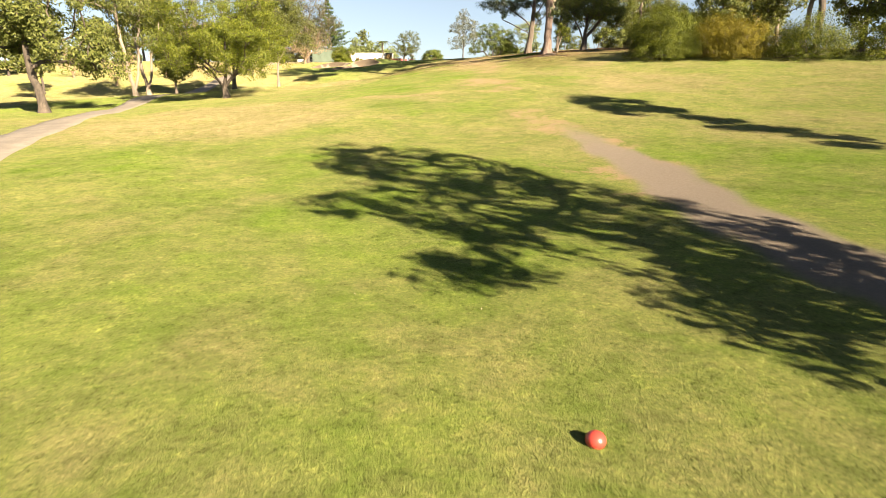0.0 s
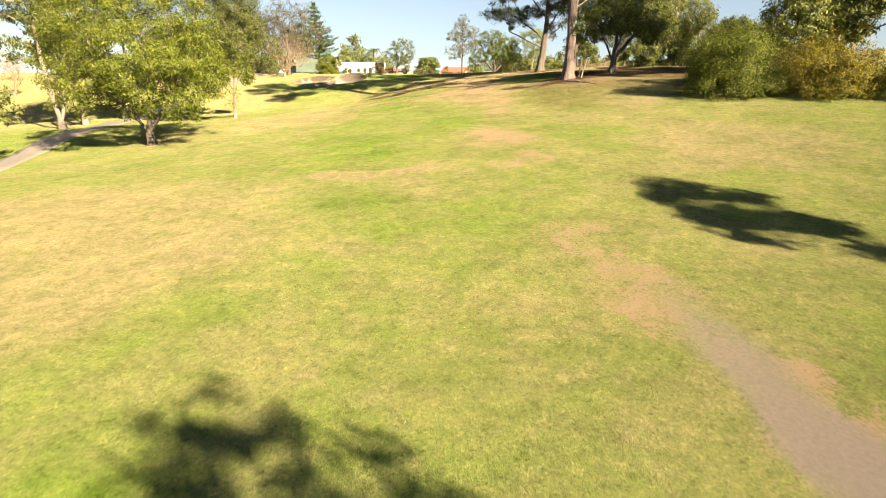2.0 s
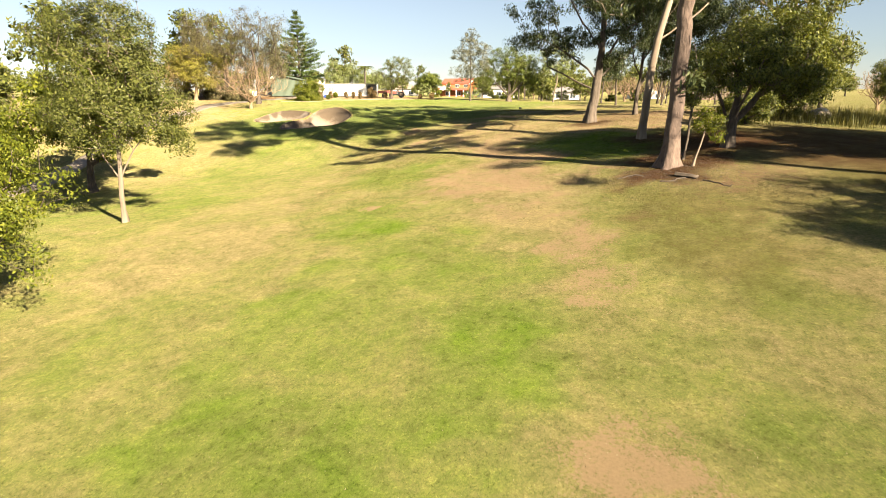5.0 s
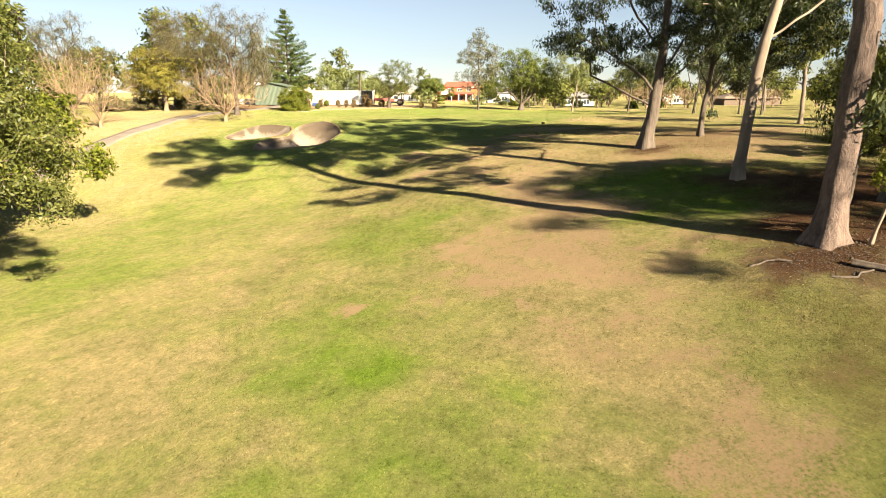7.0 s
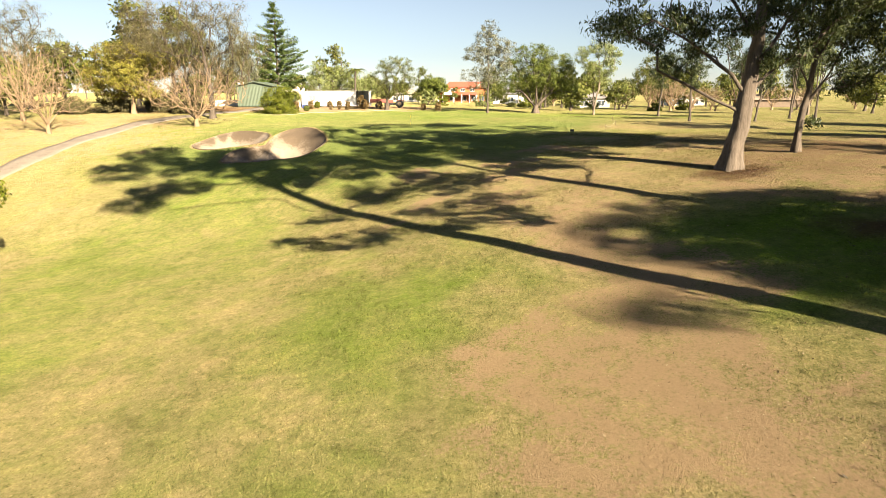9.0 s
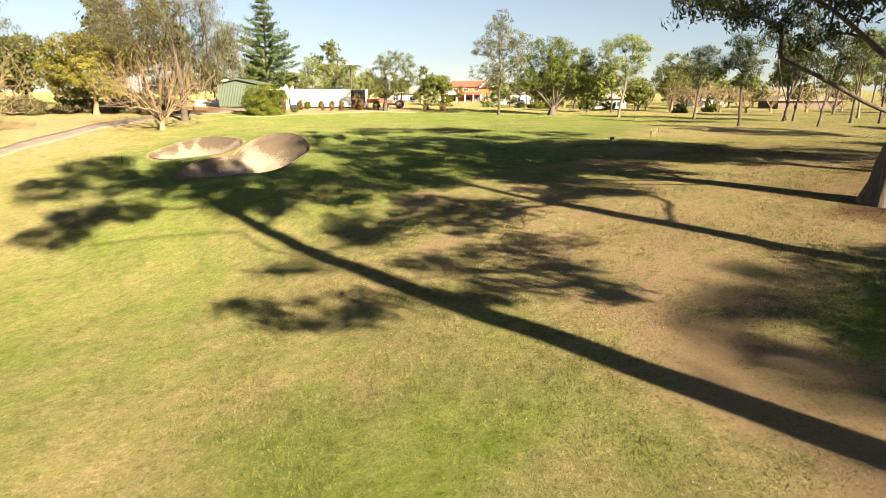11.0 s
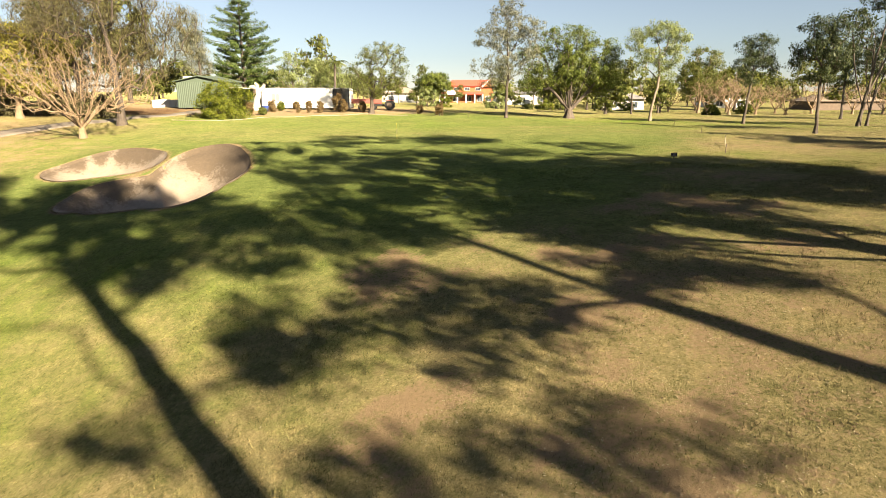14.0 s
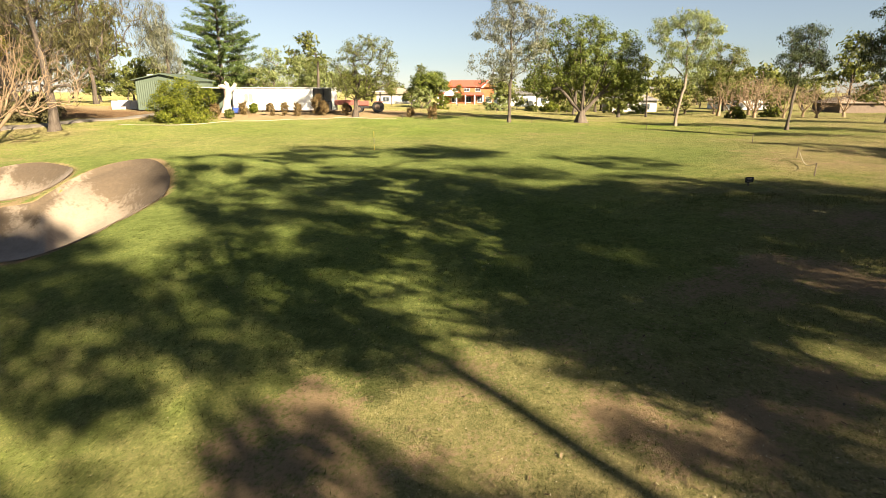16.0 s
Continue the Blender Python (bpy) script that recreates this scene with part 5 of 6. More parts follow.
pine(-30.4, 163.0, 16.8, 6.2, 75)
for k, (x, y, r, h) in enumerate(((-32.5, 128.5, 2.2, 2.4), (-36.5, 131.0, 2.4, 2.8), (-41.5, 129.0, 2.6, 2.6), (-45.5, 127.0, 2.4, 2.2))):
    shrub(x, y, r, h, LEAF_SHEOAK, 160 + k, "dull brown brush below the she-oaks", 90, 60, 0.24)
shrub(-21.6, 129.6, 2.7, 3.4, LEAF_BRIGHT, 76, "dense rounded green shrub before the sheds", 200, 100, 0.17)

tree(at_ground(4.3, 130.4), "tall slender grey-leaved gum on the far fairway", [(0, 0, 0), (0, 0, 2.5), (0.1, 0, 5), (-0.1, 0, 8)],
     [(0.0, 0, 9.7, 2.2, 2.0, 1.8), (-1.6, 0, 8.0, 1.9, 1.8, 1.6), (1.3, 0, 7.4, 1.9, 1.8, 2.0), (-2.9, 0, 5.1, 1.3, 1.2, 0.9), (-0.3, 0, 5.3, 2.2, 2.0, 1.5), (2.4, 0, 8.9, 1.7, 1.6, 1.5), (-1.6, 0, 3.8, 1.7, 1.5, 0.5), (0.3, 0, 11.5, 1.4, 1.4, 1.1), (2.6, 0, 6.4, 1.2, 1.2, 0.9)], 0.15, BARK_DARK, LEAF_GREY, 420, 40, 0.28, 0.22, 0.28, 0.7, seed=81, name="gum_tree", shell=0.3, scale=0.88)
tree(at_ground(10.9, 133.8), "wide spreading fig tree with a buttressed pale trunk", [(0, 0, 0), (0, 0, 0.9), (0.1, 0, 1.8), (0.2, 0, 3)],
     [(-0.6, 0, 8.2, 3.3, 3.0, 1.8), (2.8, 0, 7.0, 2.7, 2.6, 1.8), (-4.1, 0, 6.3, 2.0, 2.0, 1.9), (0.4, 0, 5.5, 3.7, 3.4, 1.9), (4.7, 0.5, 5.2, 1.8, 1.8, 1.8), (-4.6, 0, 3.9, 1.7, 1.7, 1.4), (3.9, 0, 3.8, 2.4, 2.2, 1.2), (-2.6, -0.6, 3.9, 1.6, 1.6, 1.0)],
     0.32, BARK_GREY, LEAF_FIG, 470, 74, 0.33, 0.19, 0.45, seed=82, flare=2.2, name="fig_tree", rise=0.2, shell=0.4, scale=0.88,
     limbs=[[(0, 0, 1.0), (q * 0.35 * math.cos(a), q * 0.35 * math.sin(a), 2.4), (q * math.cos(a), q * math.sin(a), z)] for a, q, z in ((0.2, 4.2, 5.2), (1.3, 2.2, 6), (2.5, 2.8, 5.6), (3.3, 4.0, 4.8), (4.5, 2.2, 6.0), (5.4, 2.8, 6.4))])
gum_r = tree(at_ground(17.6, 130.1), "slim gum with an airy pale-green crown on the far fairway", [(0, 0, 0), (0.1, 0, 1.6), (0.5, 0, 3.4), (0.5, 0, 5), (0.4, 0, 7)],
             [(0.3, 0, 8.7, 2.0, 1.8, 1.0), (-2.1, 0, 7.9, 1.1, 1.1, 1.0), (2.1, 0, 7.7, 1.3, 1.3, 1.3), (1.3, 0, 6.0, 1.4, 1.3, 1.0), (-0.7, 0, 6.4, 1.3, 1.2, 0.9), (-1.3, 0, 5.2, 0.6, 0.6, 0.6), (1.0, 0, 4.5, 1.1, 1.0, 0.7)], 0.13, BARK_PALE, LEAF_AIRY, 300, 50, 0.27, 0.19, 0.3, 0.8, seed=83, group="far fairway gums", name="gum_tree", shell=0.3, scale=0.91)
gum_s = tree(at_ground(24.2, 126.0), "slim gum with a narrow green crown on the far fairway", [(0, 0, 0), (0.1, 0, 1.5), (0.2, 0, 3.2), (0.3, 0, 5.5)],
             [(1.0, 0, 7.8, 1.2, 1.2, 0.7), (-0.7, 0, 7.3, 1.0, 1.0, 0.8), (0.8, 0, 6.2, 1.5, 1.3, 1.0), (-0.8, 0, 5.6, 1.1, 1.1, 0.8), (1.9, 0, 5.3, 0.8, 0.8, 0.6), (0.1, 0, 4.3, 1.1, 1.0, 0.6)], 0.12, BARK_DARK, LEAF_GUM, 170, 54, 0.27, 0.20, 0.3, 0.8, seed=86, group="far fairway gums", name="gum_tree", shell=0.3, scale=0.88)
gum_t = tree(at_ground(31.5, 122.3), "dark-stemmed gum forking low into thin ascending limbs", [(0, 0, 0), (0.1, 0, 1.2), (0.3, 0, 3.2), (0.6, 0, 6.2)],
             [(-1.6, 0, 6.3, 1.2, 1.2, 0.8), (2.0, 0, 6.7, 1.2, 1.2, 0.8), (0.3, 0, 7.8, 1.4, 1.3, 0.8), (-0.5, 0, 5.2, 0.7, 0.7, 0.5), (1.2, 0.5, 5.0, 0.7, 0.7, 0.5)], 0.11, BARK_DARK, LEAF_GUM, 130, 40, 0.27, 0.2, 0.3, 0.8, seed=88, group="far fairway gums", name="gum_tree", shell=0.2, scale=1.25,
             limbs=[[(0.1, 0, 1.3), (-0.7, 0.1, 3.4), (-1.4, 0.1, 6)], [(0.15, 0, 1.8), (1.0, 0.1, 4), (1.9, 0.2, 6.4)], [(0.3, 0, 3.0), (-0.1, -0.3, 5.4)]])
for k, (src, x, y, s) in enumerate(((gum_t, 33.4, 124.0, 0.9), (gum_s, 22.9, 114.0, 0.88), (gum_t, 35.5, 118.6, 0.95), (gum_t, 28.2, 111.8, 0.85), (gum_s, 42, 140, 1.0), (gum_r, 47, 134, 1.0), (gum_s, 52, 146, 1.0), (gum_t, 38.5, 119, 1.0))):
    o = copy_thing(src, pose(*at_ground(x, y), 0, 0, 110 * k + 20))
    o.scale = (s, s, s)
tree(at_ground(35.3, 160.8), "rounded olive-green tree on the far fairway", [(0, 0, 0), (0.1, 0, 1.5), (0.1, 0, 3)], [(0.2, 0, 7.6, 2.2, 2.1, 1.6), (-1.7, 0, 5.4, 1.9, 1.8, 1.9), (1.8, 0, 5.6, 1.6, 1.6, 1.9), (-0.2, 0, 3.8, 2.4, 2.2, 1.5)], 0.2, BARK_BARE, LEAF_OLIVE,
     240, 60, 0.36, 0.24, 0.4, seed=84)
tree(at_ground(-8.8, 135.4), "gnarled olive-leaved tree beside the white building", [(0, 0, 0), (0.1, 0, 0.8), (0.1, 0, 1.5), (0.5, 0.1, 3.2)],
     [(1.4, 0, 5.8, 2.2, 2.0, 1.2), (-0.3, 0, 5.3, 1.2, 1.2, 1.0), (3.1, 0, 4.6, 1.1, 1.1, 1.0), (0.6, 0, 3.7, 2.0, 1.8, 1.0), (-0.9, 0, 2.8, 1.2, 1.2, 1.0), (2.6, 0, 3.0, 1.1, 1.1, 0.8), (0.9, 0.2, 2.5, 1.6, 1.4, 0.8), (-1.8, 0, 4.2, 1.0, 1.0, 0.8)], 0.2, BARK_DARK, LEAF_OLIVE, 330, 44, 0.25, 0.15, 0.42, seed=85, flare=1.6, shell=0.35)
tree(at_ground(-2.8, 165.0), "dense dome-shaped dark-green tree beyond the green", [(0, 0, 0), (0, 0, 0.8), (0.1, 0, 1.8)], [(0, 0, 3.5, 2.7, 2.6, 1.5), (-1.4, 0, 2.6, 1.5, 1.5, 1.2), (1.4, 0, 2.7, 1.5, 1.5, 1.2)], 0.22, BARK_DARK, LEAF_FIG, 150, 60, 0.35, 0.26, 0.5, seed=87)
for k, (x, y, h) in enumerate(((-22.2, 158.0, 7.2), (-19.0, 161.0, 6.8), (-16.2, 158.5, 6.2), (-13.6, 160.0, 5.2))):
    tree(at_ground(x, y), "pale-leaved gum behind the white building", [(0, 0, 0), (0.1, 0, 1.4), (0.2, 0, h * 0.5)], [(0, 0, h * 0.72, 1.5, 1.5, h * 0.26), (-0.9, 0, h * 0.55, 1.1, 1.1, h * 0.2), (0.9, 0, h * 0.5, 1.2, 1.2, h * 0.22)], 0.13, BARK_PALE, LEAF_AIRY,
         90, 44, 0.34, 0.3, 0.32, 0.7, seed=140 + k, group="gums behind the sheds", name="gum_tree")
for k, (x, y, r, h, m) in enumerate(((-3.6, 158, 1.5, 2.9, LEAF_AIRY), (-1.2, 159, 1.2, 2.1, LEAF_BRIGHT), (6.4, 163, 1.9, 3.0, LEAF_AIRY), (11.8, 168, 1.0, 1.5, LEAF_OLIVE), (14.5, 169, 1.7, 1.9, LEAF_BRIGHT), (17.2, 170, 1.1, 1.8, LEAF_OLIVE), (33.2, 152, 1.2, 1.6, LEAF_SHRUB), (39.6, 156, 1.3, 2.0, LEAF_SHRUB), (23, 166, 1.8, 2.2, LEAF_OLIVE), (27, 168, 1.6, 2.4, LEAF_FIG))):
    shrub(x, y, r, h, m, 150 + k, "yellow-green garden shrub before the far houses" if m in (LEAF_AIRY, LEAF_BRIGHT) else "dull green garden shrub before the far houses", 60, 50, 0.26)

# distant tree lines
far_a = tree(at_ground(-26.0, 192.0), "distant gum in the tree line", [(0, 0, 0), (0.1, 0, 3), (0.3, 0, 6)], [(0, 0, 8, 3, 3, 3.6), (-2, 0, 6, 2.4, 2.4, 2.4), (2, 0, 7, 2.4, 2.4, 2.4), (0.5, 0, 11, 2, 2, 1.8)], 0.2, BARK_GREY, LEAF_OLIVE,
             70, 19, 0.66, 0.74, 0.42, 0.5, seed=91, group="distant tree line", name="gum_tree")
far_b = tree(at_ground(24.0, 190.0), "distant leafless brownish tree", [(0, 0, 0), (0.1, 0, 0.8), (0.2, 0, 1.8)], ball_lobes(np.random.default_rng(12), 1.2, 7.0, 4.0, 6), 0.2, BARK_BARE, LEAF_GREY,
             280, 0, seed=92, group="distant tree line", name="bare_tree", tip=0.022, shell=0.2, rise=0.2, jitter=0.06, limbs=[[(0, 0, 0.8), (1.2 * math.cos(a), 1.2 * math.sin(a), 2.4), (2.2 * math.cos(a), 2.2 * math.sin(a), 4.8)] for a in (0.3, 1.6, 2.7, 3.9, 5.2)])
far_c = tree(at_ground(34.0, 200.0), "distant dark-green rounded tree", [(0, 0, 0), (0.1, 0, 1.5), (0.3, 0, 3)], ball_lobes(np.random.default_rng(13), 0.8, 8.0, 4.4, 6), 0.22, BARK_DARK, LEAF_OLIVE,
             72, 19, 0.68, 0.74, 0.5, 0.3, seed=93, group="distant tree line")
rng = np.random.default_rng(99)
ring_a, ring_b, ring_c = [], [], []
for k in range(48):                                  # the wooded skyline all round the far side
    a = radians(-62 + 124 * k / 47 + rng.uniform(-0.6, 0.6))
    d = rng.uniform(205, 250) if abs(math.degrees(a) - 1.5) > 4 else rng.uniform(262, 285)
    (ring_a, ring_b, ring_c)[(0, 2, 2, 0, 1)[k % 5]].append((d * math.sin(a), 30 + d * math.cos(a)))
for src, rows in ((far_a, [(19, 172), (26, 184), (16, 190), (50, 190), (-70, 160), (-80, 140), (-64, 175), (-56, 165), (-85, 120), (-78, 105), (70, 175), (-40, 185), (-50, 74), (-56, 84)] + ring_a),
                  (far_b, [(50.8, 104), (54, 98), (47, 99), (41, 164), (46, 160), (50, 158), (55, 157), (38, 168), (60, 158), (64, 162), (48, 172), (70, 158), (33, 166), (44, 154), (-68, 110), (-60, 98), (-30, 180), (-36, 176), (31, 164), (40, 154), (36.5, 154), (34.0, 155), (-55, 118), (-48, 108), (-52, 130), (-45, 98), (-50, 92), (-53, 101), (-44, 106)] + ring_b),
                  (far_c, [(-4, 205), (22, 205), (30, 198), (42, 196), (52, 205), (64, 190), (76, 180), (12, 210), (-50, 178), (-72, 135), (38, 215), (60, 215), (17, 178), (23, 176), (36, 178), (45, 180), (55, 182), (66, 176), (75, 165), (60, 140), (66, 150), (-66, 118), (-60, 140), (-52, 125), (-58, 112), (-72, 100), (-38, 160), (-48, 165), (-30, 172), (29, 190)] + ring_c)):
    for x, y in rows:
        s = rng.uniform(0.62, 0.86) if math.hypot(x, y - 30) < 200 else rng.uniform(0.85, 1.15)
        o = copy_thing(src, pose(*at_ground(x, y), 0, 0, rng.uniform(0, 360)))
        o.scale = (s, s, s * rng.uniform(0.85, 1.1))
for k, (x, y, s) in enumerate(((-50, 176, 0.5), (-45, 174, 0.42), (-41, 176, 0.5), (-36, 172, 0.45), (-32, 175, 0.5), (-27, 173, 0.4), (-23, 176, 0.48), (-18, 174, 0.4), (-13, 176, 0.42), (-9, 177, 0.36), (-6, 180, 0.4), (1.5, 182, 0.3), (12, 186, 0.36), (17, 184, 0.4), (22, 186, 0.4), (-47, 146, 1.2), (-55, 141, 1.15), (-62, 133, 1.2), (-70, 125, 1.15), (-44, 157, 1.25), (-76, 113, 1.1), (-69, 140, 1.3), (19.5, 152, 0.72), (24.5, 157, 0.6), (28.5, 158, 0.6), (16.0, 160, 0.65), (46, 172, 0.95), (64, 178, 1.0))):
    o = copy_thing((far_c, far_a)[k % 2], pose(*at_ground(x, y), 0, 0, 70 * k))
    o.scale = (s, s, s)

# ---- buildings and fittings round the green ----
WHITE = plain("white_wall", (0.74, 0.73, 0.70), 0.7, grain=5, spread=0.05)
GREEN_SHEET = plain("green_sheet", (0.098, 0.128, 0.092), 0.6, 0.1, grain=4, spread=0.12)
GREY_WALL = plain("grey_wall", (0.42, 0.40, 0.37), 0.8, grain=5, spread=0.08)
BRICK = plain("orange_brick", (0.34, 0.12, 0.045), 0.85, grain=8, spread=0.2)
ROOF_RED = plain("red_roof", (0.42, 0.075, 0.045), 0.7, grain=6, spread=0.15)
ROOF_GREY = plain("grey_roof", (0.20, 0.19, 0.19), 0.7, grain=6, spread=0.15)
ROOF_TAN = plain("tan_roof", (0.32, 0.25, 0.19), 0.7, grain=6, spread=0.15)
ROOF_BROWN = plain("brown_roof", (0.22, 0.17, 0.13), 0.75, grain=6, spread=0.2)
GLASS_DARK = plain("window_glass", (0.05, 0.06, 0.07), 0.12, grain=3, spread=0.3)
BLIND = plain("pale_blind", (0.27, 0.26, 0.25), 0.4, grain=3, spread=0.1)
TRIM = plain("white_trim", (0.70, 0.69, 0.66), 0.6, grain=5, spread=0.05)
DARK = plain("dark_steel", (0.035, 0.035, 0.038), 0.5, 0.3, grain=6)
RED_PAINT = plain("red_paint", (0.42, 0.05, 0.035), 0.35, grain=4, spread=0.15)
FADED_RED = plain("faded_red_paint", (0.27, 0.085, 0.065), 0.6, grain=4, spread=0.25)
RUBBER = plain("black_rubber", (0.02, 0.02, 0.02), 0.85, grain=12)
TIMBER = plain("grey_timber", (0.13, 0.095, 0.07), 0.9, grain=12, spread=0.25)
DEAD = plain("dead_wood", (0.42, 0.36, 0.30), 0.9, grain=10, spread=0.25, relief=0.02)
YELLOW = plain("yellow_paint", (0.55, 0.42, 0.05), 0.5, grain=5)
BLUE = plain("blue_plastic", (0.05, 0.09, 0.32), 0.4, grain=5)
ROPE = plain("pale_rope", (0.36, 0.31, 0.23), 0.9, grain=20)
BROWN_LEAF = leafage("leaf_brown", (0.09, 0.055, 0.02), (0.19, 0.12, 0.045), (0.30, 0.20, 0.08))


def window(parent, x, y, z, w, h, pane_mat, bars=1, face=-1):
    """A framed window on a wall that faces -y; face is the wall's plane."""
    bm = bmesh.new()
    for a, b, c, d in ((-w / 2, w / 2, h / 2 - 0.06, h / 2), (-w / 2, w / 2, -h / 2, -h / 2 + 0.06), (-w / 2, -w / 2 + 0.06, -h / 2, h / 2), (w / 2 - 0.06, w / 2, -h / 2, h / 2)):
        box(x + a, x + b, y - 0.05, y + 0.02, z + c, z + d, 0, bm)
    for k in range(1, bars + 1):
        m = -w / 2 + w * k / (bars + 1)
        box(x + m - 0.03, x + m + 0.03, y - 0.045, y + 0.02, z - h / 2 + 0.06, z + h / 2 - 0.06, 0, bm)
    win = part("window", bm, TRIM, parent)
    part("pane", box(x - w / 2 + 0.06, x + w / 2 - 0.06, y - 0.012, y + 0.01, z - h / 2 + 0.06, z + h / 2 - 0.06), pane_mat, win, "dark glass pane" if pane_mat is GLASS_DARK else "pane with a pale blind")
    return win


def prism(points, y0, y1):
    """A solid with the given x, z outline from y0 to y1."""
    bm = bmesh.new()
    a, b = [bm.verts.new((x, y0, z)) for x, z in points], [bm.verts.new((x, y1, z)) for x, z in points]
    bm.faces.new(a)
    bm.faces.new(b[::-1])
    for k in range(len(points)):
        bm.faces.new((a[k - 1], b[k - 1], b[k], a[k]))
    bmesh.ops.recalc_face_normals(bm, faces=bm.faces[:])
    return bm


# long white portable building
shed = thing("white_building", at_ground(-16.6, 141.8, 0.0), "long low white portable building with a shaded end porch", "building")
part("wall", box(-4.6, 3.1, -1.5, 1.5, 0.14, 2.18, 0.02), WHITE, shed)
part("roof", box(-4.68, 4.95, -1.62, 1.62, 2.19, 2.26, 0.015), TRIM, shed)
part("floor_deck", box(3.12, 4.9, -1.5, 1.5, 0.06, 0.16), TIMBER, shed)
part("end_wall", box(4.80, 4.9, -1.1, 1.5, 0.17, 2.18), TRIM, shed)
part("back_wall", box(3.12, 4.79, 1.4, 1.5, 0.17, 2.18), WHITE, shed)
for x in (3.2, 4.1, 4.82):
    part("post", box(x - 0.05, x + 0.05, -1.5, -1.4, 0.17, 2.18), DARK, shed)
part("rail", box(3.26, 4.76, -1.48, -1.42, 0.95, 1.0), DARK, shed)
for k in range(7):
    part("baluster", box(3.35 + 0.2 * k, 3.38 + 0.2 * k, -1.465, -1.435, 0.17, 0.945), DARK, shed)
for x in (-4.2, -2.2, -0.2, 1.8):
    part("stump", box(x - 0.12, x + 0.12, -1.3, 1.3, -0.15, 0.13), DARK, shed)
window(shed, -3.1, -1.5, 1.28, 0.95, 0.85, BLIND, 1)
part("downpipe", rod((-4.64, -1.55, 0.12), (-4.64, -1.55, 2.17), 0.05), DARK, shed)
for x in (-1.9, 0.35):
    part("joint", box(x - 0.012, x + 0.012, -1.508, -1.499, 0.16, 2.16), TRIM, shed)

# green shed
green = thing("green_shed", at_ground(-27.5, 142.5, 0.0), "green corrugated metal shed with a low gabled roof", "shed")
rib = [(-2.5 + 0.1 * k, -3.0 - 0.025 * (k % 2)) for k in range(51)]
bm = bmesh.new()
foot, head = [bm.verts.new((x, y, 0)) for x, y in rib + [(2.5, 3.0), (-2.5, 3.0)]], [bm.verts.new((x, y, 2.7)) for x, y in rib + [(2.5, 3.0), (-2.5, 3.0)]]
for k in range(len(foot)):
    bm.faces.new((foot[k - 1], foot[k], head[k], head[k - 1]))
part("wall", bm, GREEN_SHEET, green)
part("roof", prism([(-2.75, 2.70), (0, 3.28), (2.75, 2.70), (2.75, 2.78), (0, 3.37), (-2.75, 2.78)], -3.3, 3.3), GREEN_SHEET, green)
part("gable", prism([(-2.5, 2.701), (2.5, 2.701), (0, 3.27)], -3.0, 3.0), GREEN_SHEET, green)
annex = thing("lean_to", at_ground(-23.7, 142.6, 0.0), "dark open lean-to beside the green shed", "shed")
part("roof", prism([(-1.3, 2.25), (1.6, 2.15), (1.6, 2.22), (-1.3, 2.32)], -1.6, 1.8), TRIM, annex)
part("back_wall", box(-1.2, 1.5, 1.6, 1.7, 0, 2.15), GREEN_SHEET, annex)
for x in (-1.15, 1.45):
    part("post", box(x - 0.05, x + 0.05, -1.5, -1.4, 0, 2.18), TIMBER, annex)
bench = thing("timber_bench", at_ground(-23.5, 139.2, 0.0), "low pale timber bench beside the shed", "bench")
part("seat", box(-0.9, 0.9, -0.2, 0.2, 0.42, 0.48, 0.01), TIMBER, bench)
for x in (-0.7, 0.7):
    part("leg", box(x - 0.05, x + 0.05, -0.18, 0.18, 0, 0.42), TIMBER, bench)

# water tank on its stand, and the low wall before it
tank = thing("water_tank", at_ground(-31.4, 146.0, 0.0), "white water tank on a tall timber stand", "tank")
part("tank", rod((0, 0, 2.3), (0, 0, 3.4), 0.55, 0.55, 20), TRIM, tank)
part("platform", box(-0.95, 0.95, -0.95, 0.95, 2.2, 2.3), TIMBER, tank)
for a, b in ((-1, -1), (-1, 1), (1, -1), (1, 1)):
    part("leg", rod((a * 1.0, b * 1.0, 0), (a * 0.75, b * 0.75, 2.2), 0.07), TIMBER, tank)
part("brace", rod((-0.97, -0.97, 0.3), (0.8, -0.8, 2.0), 0.045), TIMBER, tank)
part("brace", rod((0.97, -0.97, 0.3), (-0.8, -0.8, 2.0), 0.045), TIMBER, tank)
low = thing("low_wall", at_ground(-31.9, 143.2, 0.05), "low pale block wall at the yard's edge", "wall")
for k in range(8):
    part("block", box(-2.6 + k * 0.66, -1.97 + k * 0.66, -0.15, 0.15, 0, 0.85 + 0.03 * (k % 3), 0.02), TRIM, low)

# dead stump by the white building
rng = np.random.default_rng(5)
arr, par, nb = grow(rng, [(0, 0, 0), (0.1, 0, 0.9), (0.35, 0, 1.9), (0.3, 0, 2.7)], np.array([(-0.5, 0, 2.5), (1.1, 0, 2.8), (0.9, 0.1, 2.4), (0.1, 0, 2.9)]), 0.3, 0.2, 0.05)
dead = thing("tree_stump", at_ground(-21.7, 139.6), "pale dead tree stump with broken limbs beside the white building", "stump")
W = wood(arr, par, nb, 0.34, 0.14, 0.35, 1.6)
part("trunk", quads("trunk", *W[0], DEAD, True), DEAD, dead)
part("limb", quads("limb", *W[-1], DEAD, True), DEAD, dead)


